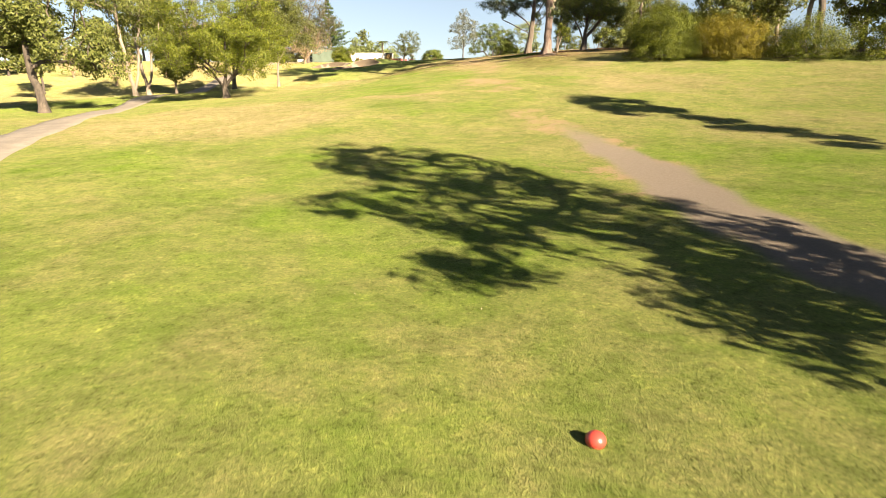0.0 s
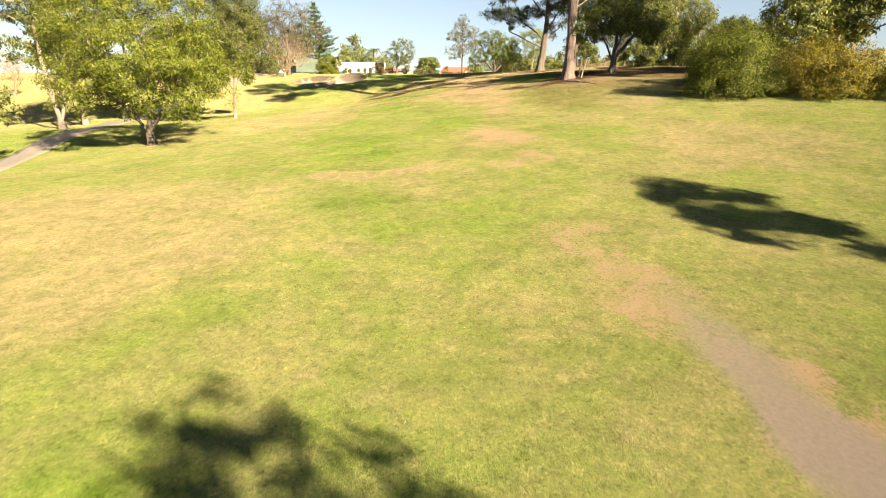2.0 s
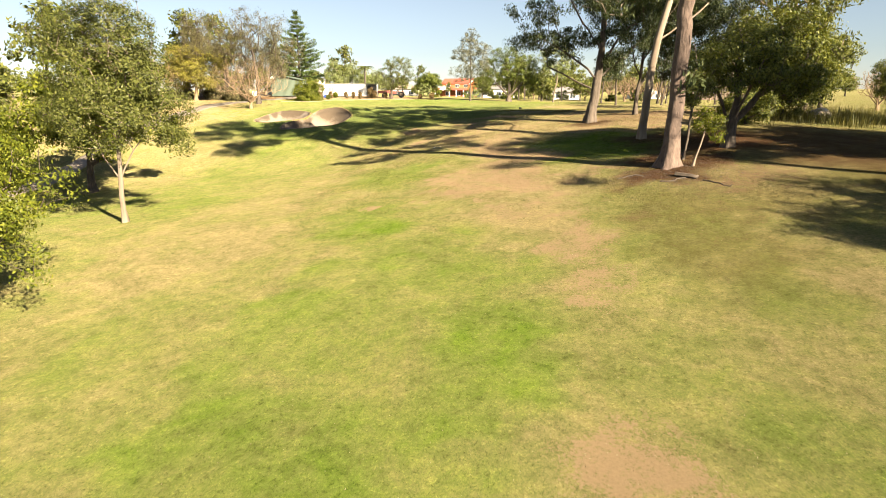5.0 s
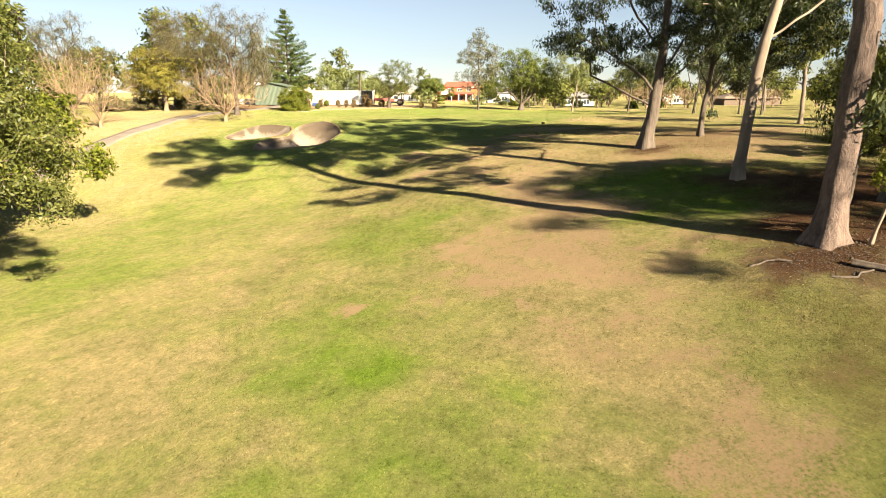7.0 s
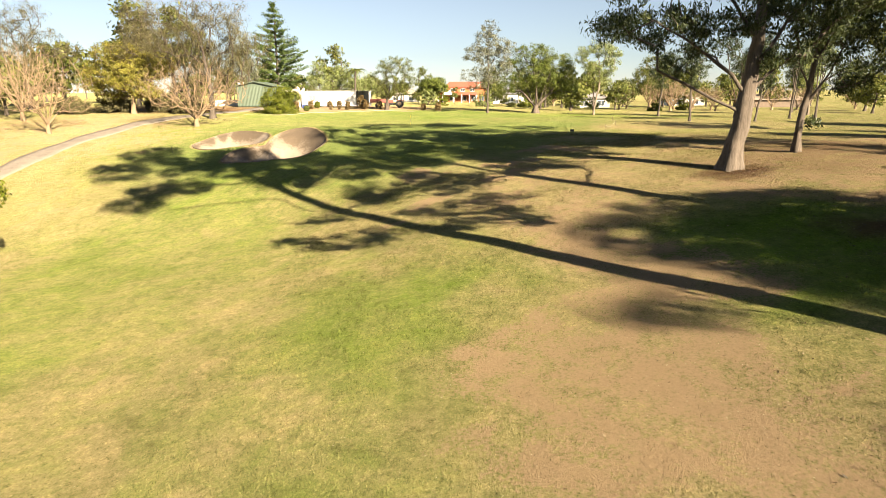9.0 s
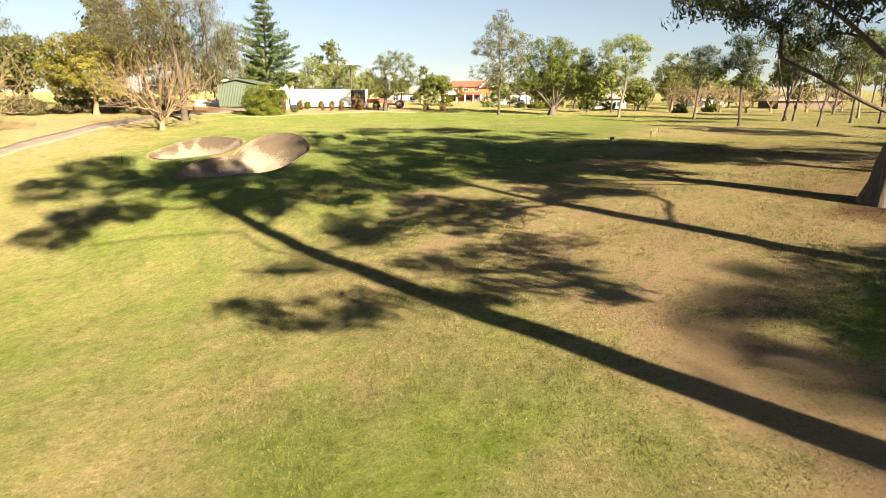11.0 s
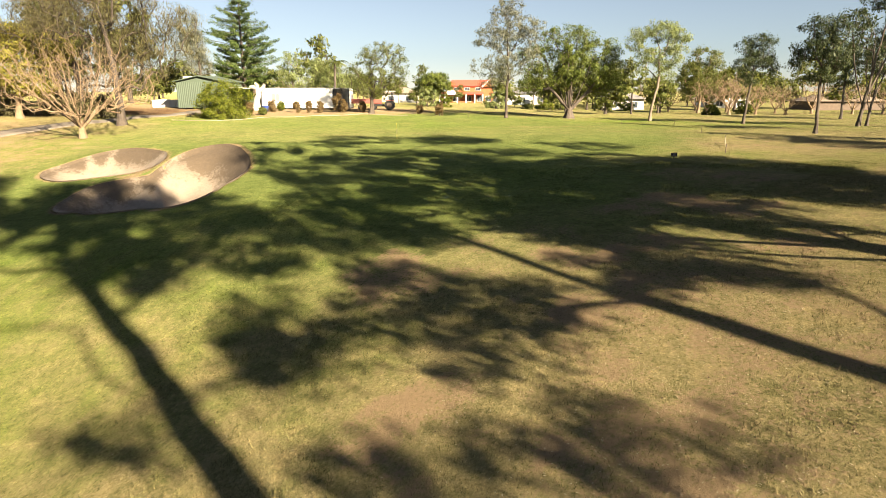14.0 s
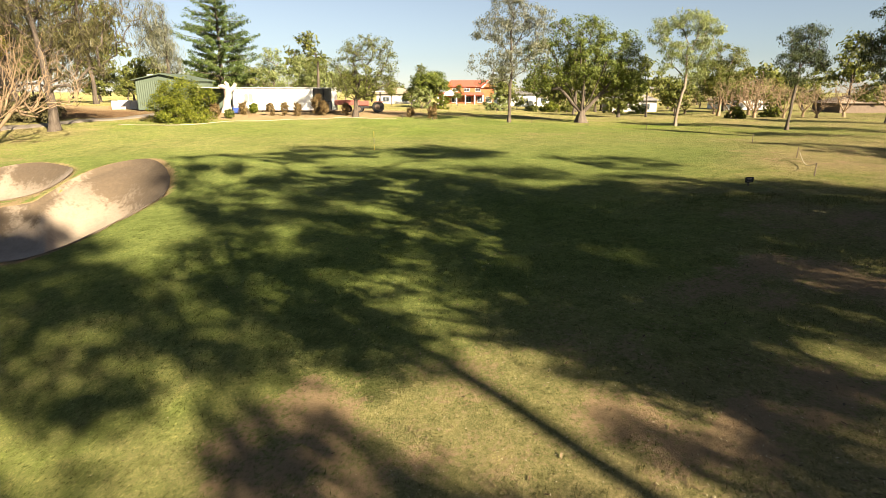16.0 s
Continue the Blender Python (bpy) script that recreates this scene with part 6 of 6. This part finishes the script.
def tuft_shrub(x, y, r, h, mat, seed, label):
    """A narrow clipped shrub of upright shoots."""
    rng = np.random.default_rng(seed)
    return tree(at_ground(x, y, 0.03), label, [(0, 0, 0), (0, 0, h * 0.2), (0, 0, h * 0.5)],
                [(0, 0, h * 0.5, r, r, h * 0.48), (0.2 * r, 0, h * 0.72, r * 0.7, r * 0.7, h * 0.26)], 0.03, BARK_DARK, mat, 46, 50, r * 0.2, 0.15, 0.4, -0.15, seed=seed, shell=0.3, tip=0.006,
                name="shrub", category="shrub", flat=1.0, group="shrubs before the sheds")


for k, (x, y, r, h, m, lab) in enumerate(((-19.3, 137.2, 0.45, 1.25, BROWN_LEAF, "dry brown clipped shrub before the white building"), (-18.6, 138.0, 0.42, 1.0, LEAF_BRIGHT, "small round green shrub before the white building"),
                                          (-16.5, 136.2, 0.34, 1.2, BROWN_LEAF, "dry brown clipped shrub before the white building"), (-15.3, 136.4, 0.32, 1.3, BROWN_LEAF, "dry brown clipped shrub before the white building"),
                                          (-14.2, 136.6, 0.38, 1.2, BROWN_LEAF, "dry brown clipped shrub before the white building"), (-9.8, 136.5, 0.36, 1.2, BROWN_LEAF, "dry brown clipped shrub beside the yard"),
                                          (-3.9, 136.0, 0.34, 1.0, BROWN_LEAF, "dry brown clipped shrub beside the yard"), (-1.9, 132.6, 0.40, 1.3, BROWN_LEAF, "dry brown clipped shrub at the green's edge"),
                                          (-20.5, 133.4, 0.45, 1.2, BROWN_LEAF, "dry brown shrub beside the bench"), (-18.8, 132.2, 0.38, 0.75, LEAF_OLIVE, "small yellow-green tussock beside the sheds"),
                                          (-12.3, 136.6, 0.6, 1.9, BROWN_LEAF, "tangled dry shrub before the porch"), (-11.7, 136.2, 0.5, 1.4, BROWN_LEAF, "tangled dry shrub before the porch"))):
    tuft_shrub(x, y, r, h, m, 200 + k, lab)
crate = thing("storage_box", at_ground(-20.5, 139.2, 0.0), "small blue plastic storage box against the white wall", "box")
part("body", box(-0.35, 0.35, -0.25, 0.25, 0, 0.45, 0.02), BLUE, crate)
part("lid", box(-0.37, 0.37, -0.27, 0.27, 0.451, 0.51, 0.015), BLUE, crate)


# red mowing tractor with its trailer
def wheel(parent, x, y, z, r, w):
    bm = bmesh.new()
    bmesh.ops.create_cone(bm, cap_ends=True, segments=20, radius1=r, radius2=r, depth=w, matrix=Matrix.Translation((x, y, z)) @ Euler((radians(90), 0, 0)).to_matrix().to_4x4())
    bmesh.ops.bevel(bm, geom=[e for e in bm.edges if len(e.link_faces) == 2 and e.calc_face_angle(0) > 1.0], offset=w * 0.2, segments=2, affect="EDGES")
    tyre = part("wheel", bm, RUBBER, parent)
    bm = bmesh.new()
    bmesh.ops.create_cone(bm, cap_ends=True, segments=16, radius1=r * 0.5, radius2=r * 0.5, depth=w * 1.06, matrix=Matrix.Translation((x, y, z)) @ Euler((radians(90), 0, 0)).to_matrix().to_4x4())
    part("rim", bm, TIMBER, tyre, "pale painted rim")


tractor = thing("tractor", at_ground(-8.2, 142.6, 0.0), "small red tractor parked in the yard", "tractor")
part("bonnet", box(-1.5, -0.2, -0.35, 0.35, 0.65, 1.15, 0.08), FADED_RED, tractor)
part("chassis", box(-1.5, 1.2, -0.3, 0.3, 0.4, 0.64, 0.03), DARK, tractor)
part("seat", box(0.35, 0.85, -0.28, 0.28, 0.85, 1.0, 0.05), DARK, tractor)
part("backrest", box(0.8, 0.92, -0.28, 0.28, 1.0, 1.4, 0.04), DARK, tractor)
part("steering_wheel", rod((0.02, 0, 1.0), (0.12, 0, 1.35), 0.03, 0.16), DARK, tractor)
for y in (-0.6, 0.6):
    part("mudguard", box(0.2, 1.2, y - 0.16, y + 0.16, 1.0, 1.08, 0.03), FADED_RED, tractor)
    wheel(tractor, 0.7, y, 0.55, 0.55, 0.32)
    wheel(tractor, -1.15, y * 0.85, 0.36, 0.36, 0.2)
    part("roll_bar", rod((0.95, y * 0.75, 1.0), (0.95, y * 0.75, 2.0), 0.035), DARK, tractor)
part("canopy", box(0.1, 1.35, -0.6, 0.6, 2.0, 2.07, 0.02), TRIM, tractor)
trailer = thing("trailer", at_ground(-10.6, 142.4, 0.0), "red open trailer beside the tractor", "trailer")
part("tray", box(-1.2, 1.2, -0.7, 0.7, 0.75, 1.25, 0.03), FADED_RED, trailer)
part("drawbar", box(1.2, 2.0, -0.05, 0.05, 0.6, 0.7), DARK, trailer)
for y in (-0.8, 0.8):
    wheel(trailer, 0, y, 0.38, 0.38, 0.2)

# palm behind the white building
palm = thing("palm_tree", at_ground(-15.0, 150.0), "slim palm with an arching feathery crown", "palm")
part("trunk", rod((0, 0, 0), (0.2, 0, 5.4), 0.17, 0.12, 12), BARK_GREY, palm)
rng = np.random.default_rng(44)
for k in range(13):
    a, up = 2 * np.pi * k / 13 + rng.uniform(-0.2, 0.2), rng.uniform(0.1, 1.0)
    V, F = [], []
    prev = np.array((0.2, 0, 5.4))
    for s in range(14):
        f = s / 13
        p = np.array((0.2 + 2.0 * f * np.cos(a), 2.0 * f * np.sin(a), 5.4 + up * 1.5 * f - 1.9 * f * f))
        side = np.array((-np.sin(a), np.cos(a), 0))
        q = 0.55 * np.sin(np.pi * min(1, f + 0.12)) + 0.05
        fwd = np.array((np.cos(a), np.sin(a), -0.2)) * 0.16
        for e in (1, -1):
            i = len(V)
            V += [p, p + fwd * 0.5, p + fwd * 1.8 + side * e * q + np.array((0, 0, -0.25 * q)), p + fwd * 1.2 + side * e * q * 0.5]
            F.append((i, i + 1, i + 2, i + 3))
    n = len(V)
    for s in range(14):
        f = s / 13
        p = np.array((0.2 + 2.0 * f * np.cos(a), 2.0 * f * np.sin(a), 5.4 + up * 1.5 * f - 1.9 * f * f))
        V += [p + side * 0.025, p - side * 0.025]
        if s:
            F.append((n + 2 * s - 2, n + 2 * s - 1, n + 2 * s + 1, n + 2 * s))
    me = quads("frond", V, F, LEAF_OLIVE)
    bm = bmesh.new()
    bm.from_mesh(me)
    bmesh.ops.remove_doubles(bm, verts=bm.verts[:], dist=0.03)
    bm.to_mesh(me)
    bm.free()
    part("frond", me, LEAF_OLIVE, palm)

# flagstick, sign, stakes and rope round the green
pin = thing("flagstick", at_ground(-4.5, 112.0, 0.02), "slim yellow and white banded flagstick in the green", "flagstick")
for k in range(3):
    part("band", rod((0, 0, 0.32 * k), (0, 0, 0.32 * k + 0.32), 0.013, 0.013, 8), ROPE if k % 2 else YELLOW, pin)
sign = thing("course_sign", at_ground(8.3, 100.5, 0.02), "small dark sign with pale bars on a short stake", "sign", turn=8)
part("stake", box(-0.02, 0.02, -0.01, 0.01, 0, 0.16), TIMBER, sign)
board = part("board", box(-0.14, 0.14, -0.03, -0.012, 0.12, 0.29, 0.004), RUBBER, sign)
for z, w in ((0.25, 0.08), (0.205, 0.06), (0.16, 0.07)):
    part("bar", box(-w, w, -0.036, -0.031, z - 0.007, z + 0.007), ROOF_GREY, board, "pale bar in place of lettering")
STAKES = [(-4.5, 133.5), (0.9, 132.0), (6.3, 131.5), (10.2, 128.5), (12.9, 123.2), (16.5, 121.5), (15.1, 113.4), (13.4, 106.6), (11.2, 101.9)]
for x, y in STAKES:
    s = thing("stake", at_ground(x, y, 0.05), "short dark timber stake at the green's edge", "stake", "stakes round the green")
    part("post", rod((0, 0, 0), (0.02, 0, 0.5), 0.02, 0.017, 8), TIMBER, s)
s = thing("stake", at_ground(-23.6, 103.6, 0.05), "thin dark marker post beside the bunker", "stake")
part("post", rod((0, 0, 0), (0, 0, 0.6), 0.02, 0.02, 8), DARK, s)


def cord(name, line, r, mat, label, lift=0.06, sag=0.0):
    cu = bpy.data.curves.new(name, "CURVE")
    cu.dimensions, cu.bevel_depth, cu.bevel_resolution = "3D", r, 2
    sp = cu.splines.new("POLY")
    pts = []
    for (ax, ay), (bx, by) in zip(line, line[1:]):
        for k in range(8):
            f = k / 8
            x, y = ax + (bx - ax) * f, ay + (by - ay) * f
            pts.append((x, y, z_at(x, y) + lift - sag * math.sin(math.pi * f)))
    sp.points.add(len(pts) - 1)
    for p, q in zip(sp.points, pts):
        p.co = (*q, 1)
    cu.materials.append(mat)
    return tagged(new(name, cu), label, "rope")


cord("rope", [(-25, 126.5), (-21, 125.8), (-17.5, 128.4), (-13, 131.5), (-8.5, 134.0), (-4.5, 133.5)], 0.025, ROPE, "pale ground rope edging the back of the green", 0.04)
cord("rope", [STAKES[-1], STAKES[-2]], 0.012, ROPE, "thin rope strung between two stakes", 0.42, 0.3)

# tee marker at the start
tee = thing("tee_marker", at_ground(1.22, 4.05, 0.02), "round red plastic tee marker in the grass", "tee marker")
bm = bmesh.new()
bmesh.ops.create_uvsphere(bm, u_segments=24, v_segments=14, radius=0.085)
bmesh.ops.scale(bm, vec=(1, 1, 0.85), verts=bm.verts[:])
bmesh.ops.translate(bm, vec=(0, 0, 0.06), verts=bm.verts[:])
for f in bm.faces:
    f.smooth = True
part("dome", bm, RED_PAINT, tee)
part("spike", rod((0, 0, -0.1), (0, 0, 0.03), 0.012, 0.012, 8), DARK, tee)

# ---- houses beyond the course ----
home = thing("house", at_ground(6.6, 246.0, 0.1), "two-storey orange-brick house with a red roof and white-posted veranda", "house")
part("wall", box(-6.1, 6.2, -4, 4, 0, 4.5), BRICK, home)
part("roof", prism([(-6.7, 4.51), (6.5, 4.51), (5.6, 6.2), (-5.2, 6.2)], -4.5, 4.5), ROOF_RED, home)
part("gable", prism([(3.0, 4.4), (5.4, 6.5), (7.0, 4.4)], -4.75, -4.52), BRICK, home, "brick gable end with white barge boards")
part("barge_board", prism([(2.8, 4.35), (5.4, 6.72), (7.2, 4.35), (7.0, 4.2), (5.4, 6.42), (3.1, 4.2)], -4.9, -4.76), TRIM, home)
part("veranda_roof", prism([(-9.0, 2.35), (3.6, 2.35), (3.2, 3.1), (-8.2, 3.1)], -6.8, -4.02), ROOF_RED, home)
part("wing", box(-8.6, -6.12, -3.98, 3, 0, 2.34), BRICK, home, "single-storey brick wing")
part("portico", prism([(-7.6, 2.3), (-3.4, 2.3), (-5.5, 3.9)], -7.4, -6.82), TRIM, home)
for x in (-8.6, -7.2, -3.8, -1.4, 1.0, 3.2):
    part("post", box(x - 0.14, x + 0.14, -6.8, -6.52, 0, 2.34), TRIM, home)
for x in (-4.0, -1.0, 2.0):
    window(home, x, -4.0, 3.75, 1.5, 0.9, GLASS_DARK)
for x in (-4.2, -0.6, 2.6, 4.9):
    window(home, x, -4.0, 1.2, 1.6, 1.5, GLASS_DARK)


def cottage(x, y, w, d, h, rise, wall, roof, label, turn=0.0, end=False, lights=99):
    ob = thing("house", at_ground(x, y, 0.1), label, "house", "houses beyond the course", turn)
    part("wall", box(-w / 2, w / 2, -d / 2, d / 2, 0, h), wall, ob)
    if end:
        part("gable", prism([(-w / 2, h + 0.002), (w / 2, h + 0.002), (0, h + rise)], -d / 2, d / 2), wall, ob)
        part("roof", prism([(-w / 2 - 0.4, h - 0.15), (0, h + rise + 0.02), (w / 2 + 0.4, h - 0.15), (w / 2 + 0.4, h), (0, h + rise + 0.2), (-w / 2 - 0.4, h)], -d / 2 - 0.4, d / 2 + 0.4), roof, ob)
    else:
        bm = bmesh.new()
        e = 0.5
        v = [bm.verts.new(p) for p in ((-w / 2 - e, -d / 2 - e, h), (w / 2 + e, -d / 2 - e, h), (w / 2 + e, d / 2 + e, h), (-w / 2 - e, d / 2 + e, h), (-w / 2 + d * 0.4, 0, h + rise), (w / 2 - d * 0.4, 0, h + rise))]
        for f in ((0, 1, 5, 4), (2, 3, 4, 5), (0, 4, 3), (1, 2, 5), (3, 2, 1, 0)):
            bm.faces.new([v[i] for i in f])
        part("roof", bm, roof, ob)
    n = min(lights, max(1, int(w / 3.2)))
    for k in range(n):
        window(ob, -w / 2 + w * (k + 0.5) / n, -d / 2, h * 0.5, 1.4, 1.1, GLASS_DARK)
    return ob


cottage(55.2, 196, 8.2, 7, 1.7, 1.4, WHITE, ROOF_TAN, "white gabled house behind bare trees", 0, True)
cottage(29.5, 180, 7, 6, 1.9, 1.3, GREY_WALL, ROOF_GREY, "low pale-grey house with a grey roof")
# no veranda is built here: its shade is put into the dark wall colour
cottage(66.5, 178, 12, 7, 1.5, 1.2, TIMBER, ROOF_BROWN, "low house with a broad tan roof, dark brown walls standing in for veranda shade", lights=0)
cottage(17, 216, 12, 8, 2.6, 1.4, WHITE, ROOF_GREY, "low grey-roofed house among shrubs")
cottage(-11, 214, 8, 7, 2.2, 1.3, GREY_WALL, ROOF_TAN, "low tan-roofed house behind the sheds")

# ---- ground cover ----
def scatter(rng, n, x0, x1, y0, y1, power=1.0):
    return rng.uniform(x0, x1, n), y0 + (y1 - y0) * rng.uniform(0, 1, n) ** power


def grass_tufts():
    """Single blades in small tufts over the part of the fairway that is passed most closely."""
    rng = np.random.default_rng(301)
    n = 60000
    x, y = scatter(rng, n, -9.5, 9.5, 3.0, 101.0, 0.75)
    x = x - 0.03 * (y - 3) * 0.8
    lay = layers(x, y)
    keep = (rng.uniform(0, 1, n) > 0.75 * lay["dirt"] + 0.9 * lay["gravel"] + 0.8 * lay["putt"] * (y > 99)) & (in_sand(x, y) > 1.03)
    x, y = x[keep], y[keep]
    n = len(x)
    lay = {k: v[keep] for k, v in lay.items()}
    z = land(x, y) - pit(x, y)
    V, A = [], []
    for b in range(3):
        a = rng.uniform(0, 2 * np.pi, n)
        h = rng.uniform(0.02, 0.042, n) * (1 - 0.45 * smooth(22, 8, y))      # cut closer on the lower fairway
        lean = rng.uniform(0.01, 0.06, n)
        w = rng.uniform(0.003, 0.007, n) * (1 - 0.4 * smooth(22, 8, y))
        ox, oy = x + rng.normal(0, 0.035, n), y + rng.normal(0, 0.035, n)
        c, s = np.cos(a), np.sin(a)
        V.append(np.stack([np.stack([ox - s * w, oy + c * w, z - 0.01], 1), np.stack([ox + s * w, oy - c * w, z - 0.01], 1), np.stack([ox + c * lean, oy + s * lean, z + h], 1)], 1))
    V = np.concatenate(V).reshape(-1, 3)
    m = len(V) // 3
    me = mesh_from("grass", V, np.arange(len(V)), np.full(m, 3), BLADES)
    for k, v in lay.items():
        me.attributes.new(k, "FLOAT", "POINT").data.foreach_set("value", np.repeat(np.tile(v, 3), 3).astype(np.float32))
    tagged(part("grass", me, BLADES), "short mown grass blades, green mixed with dry straw", "grass", kind="stuff")


grass_tufts()


def coarse_tufts():
    """Taller clumps of uncut grass in the rough ground before the green."""
    rng = np.random.default_rng(302)
    n = 62000
    x, y = scatter(rng, n, -8, 15, 54, 99, 0.7)
    lay = layers(x, y)
    keep = (rng.uniform(0, 1, n) > 0.9 * lay["dirt"] + lay["putt"]) & (in_sand(x, y) > 1.1) & (np.sin(x * 1.3 + 2 * np.sin(y * 0.7)) + np.sin(y * 1.1) > -0.4)
    x, y = x[keep], y[keep]
    lay = {k: v[keep] for k, v in lay.items()}
    m = 6
    big = rng.uniform(0.5, 1.2, len(x))
    X, Y, B = np.repeat(x, m), np.repeat(y, m), np.repeat(big, m)
    n = len(X)
    a, h = rng.uniform(0, 2 * np.pi, n), rng.uniform(0.03, 0.095, n) * B
    lean, w = rng.uniform(0.02, 0.09, n) * B, rng.uniform(0.004, 0.008, n)
    ox, oy = X + rng.normal(0, 0.045, n) * B, Y + rng.normal(0, 0.045, n) * B
    z = land(ox, oy)
    c, s = np.cos(a), np.sin(a)
    V = np.stack([np.stack([ox - s * w, oy + c * w, z - 0.01], 1), np.stack([ox + s * w, oy - c * w, z - 0.01], 1), np.stack([ox + c * lean, oy + s * lean, z + h], 1)], 1).reshape(-1, 3)
    me = mesh_from("grass_tufts", V, np.arange(len(V)), np.full(n, 3), BLADES)
    for k, v in lay.items():
        me.attributes.new(k, "FLOAT", "POINT").data.foreach_set("value", np.repeat(v, m * 3).astype(np.float32))
    tagged(part("grass_tufts", me, BLADES), "coarse tufts of grass standing above the mown turf", "grass", kind="stuff")


coarse_tufts()


def chips(name, n, spots, size, mat, label, seed, rise=0.4):
    """Flat bits strewn over the ground: each a small bent leaf or flake of bark."""
    rng = np.random.default_rng(seed)
    k = rng.integers(0, len(spots), n)
    S = np.array(spots)[k]
    x, y = S[:, 0] + rng.normal(0, 1, n) * S[:, 2], S[:, 1] + rng.normal(0, 1, n) * S[:, 3]
    ok = in_sand(x, y) > 1.05
    x, y = x[ok], y[ok]
    n = len(x)
    z = land(x, y) + 0.012
    a, L = rng.uniform(0, 2 * np.pi, n), size * rng.uniform(0.5, 1.6, n)
    c, s = np.cos(a), np.sin(a)
    w = L * rng.uniform(0.18, 0.4, n)
    t = rng.uniform(0, rise, n) * L
    V = np.stack([np.stack([x - c * L / 2, y - s * L / 2, z], 1), np.stack([x - s * w / 2, y + c * w / 2, z + t * 0.5], 1), np.stack([x + c * L / 2, y + s * L / 2, z + t], 1), np.stack([x + s * w / 2, y - c * w / 2, z + t * 0.4], 1)], 1)
    tagged(part(name, quads(name, V.reshape(-1, 3), np.arange(n * 4).reshape(-1, 4), mat), mat), label, "litter", kind="stuff")


LITTER_MAT = leafage("dry_leaf", (0.05, 0.03, 0.015), (0.14, 0.085, 0.04), (0.34, 0.25, 0.14), 0.1, 0.8)
chips("leaf_litter", 12000, [(11, 63.5, 2.6, 2.2), (9, 60, 3.5, 4), (11, 57, 3, 4), (13, 72, 3, 4), (12, 82, 4, 4), (16, 85, 4, 3), (6, 70, 4, 6), (8, 90, 4, 4), (17, 70, 4, 4), (3, 88, 4, 4)], 0.06, LITTER_MAT, "dry brown gum leaves and bark strewn below the trees", 401)
chips("straw_flecks", 12000, [(2, 81, 3, 3), (5, 84, 3, 4), (1, 86, 3, 2.5), (4, 78, 3, 3), (0, 30, 7, 12), (2, 60, 6, 10), (4, 80, 5, 8), (-3, 50, 7, 12), (4, 40, 6, 8), (5, 62, 3.5, 6), (6, 72, 4, 6), (5, 86, 5, 6)], 0.034, plain("pale_fleck", (0.36, 0.31, 0.19), 0.9), "pale dry leaves scattered over the grass", 402)

chips("bark_litter", 4200, [(10.6, 62.4, 1.6, 1.0), (11.6, 61.6, 1.8, 1.4), (12.6, 72.0, 1.6, 1.6), (11.6, 81.8, 1.3, 1.2), (9.2, 62.4, 1.8, 0.9)], 0.085, BARK_DARK, "dark strips of shed bark heaped round the gums", 403, 0.3)

# fallen wood at the great gum's foot
def stick(pts, r, label, seed):
    rng = np.random.default_rng(seed)
    x, y = pts[0]
    line = [(px - x, py - y, z_at(px, py) - z_at(x, y) + r * 0.7) for px, py in pts]
    ends = np.array([(line[-1][0] + 0.15, line[-1][1] + 0.1, line[-1][2] + 0.06)])
    W = wood(*grow(rng, line, ends, 0.25, 0.05, 0.04), r, 0.012, 0.4, 1.0)
    ob = thing("fallen_branch", (x, y, z_at(x, y)), label, "branch")
    part("stem", quads("stem", *W[0], BARK_DARK, True), BARK_DARK, ob)


stick([(10.5, 61.9), (10.8, 61.6), (11.2, 61.2)], 0.12, "short dark log lying at the great gum's foot", 1)
stick([(9.6, 61.4), (10.2, 61.2), (10.9, 61.5)], 0.035, "thin dark fallen branch on bare earth", 2)
stick([(11.4, 60.9), (11.9, 60.3), (12.1, 59.8)], 0.03, "thin dark fallen branch on bare earth", 3)
stick([(9.2, 62.6), (8.6, 62.9), (8.0, 62.7)], 0.03, "thin dark fallen branch on bare earth", 4)


def boulder(x, y, r, seed):
    rng = np.random.default_rng(seed)
    bm = bmesh.new()
    bmesh.ops.create_icosphere(bm, subdivisions=3, radius=r)
    for v in bm.verts:
        v.co *= 1 + 0.22 * noise.noise(v.co * (1.4 / r) + Vector((seed, 0, 0)))
        v.co.z *= 0.75
    for f in bm.faces:
        f.smooth = True
    ob = thing("boulder", at_ground(x, y, -r * 0.3), "pale rounded boulder among long grass", "boulder", "boulders")
    part("stone", bm, DEAD, ob)


boulder(27.0, 77.5, 0.8, 3)
boulder(24.0, 79.5, 0.5, 5)


def long_grass():
    rng = np.random.default_rng(310)
    n = 9000
    x, y = 31 + 4.6 * np.clip(rng.normal(0, 1, n), -2.1, 2.1), 76.5 + 2.0 * rng.normal(0, 1, n)       # thinning out at its edges
    y = y - (x - 30) * 0.25 + 0.8 * np.sin(0.9 * x) + 0.4 * np.sin(2.3 * x)
    z = land(x, y)
    a, h, w, lean = rng.uniform(0, 6.28, n), rng.uniform(0.4, 1.1, n), rng.uniform(0.012, 0.025, n), rng.uniform(0.05, 0.4, n)
    c, s = np.cos(a), np.sin(a)
    V = np.stack([np.stack([x - s * w, y + c * w, z], 1), np.stack([x + s * w, y - c * w, z], 1), np.stack([x + c * lean, y + s * lean, z + h], 1)], 1)
    m = leafage("long_grass", (0.06, 0.06, 0.015), (0.15, 0.13, 0.035), (0.28, 0.23, 0.08))
    tagged(part("long_grass", mesh_from("long_grass", V.reshape(-1, 3), np.arange(n * 3), np.full(n, 3), m), m), "long dry uncut grass at the woodland's edge", "grass", kind="stuff")


long_grass()
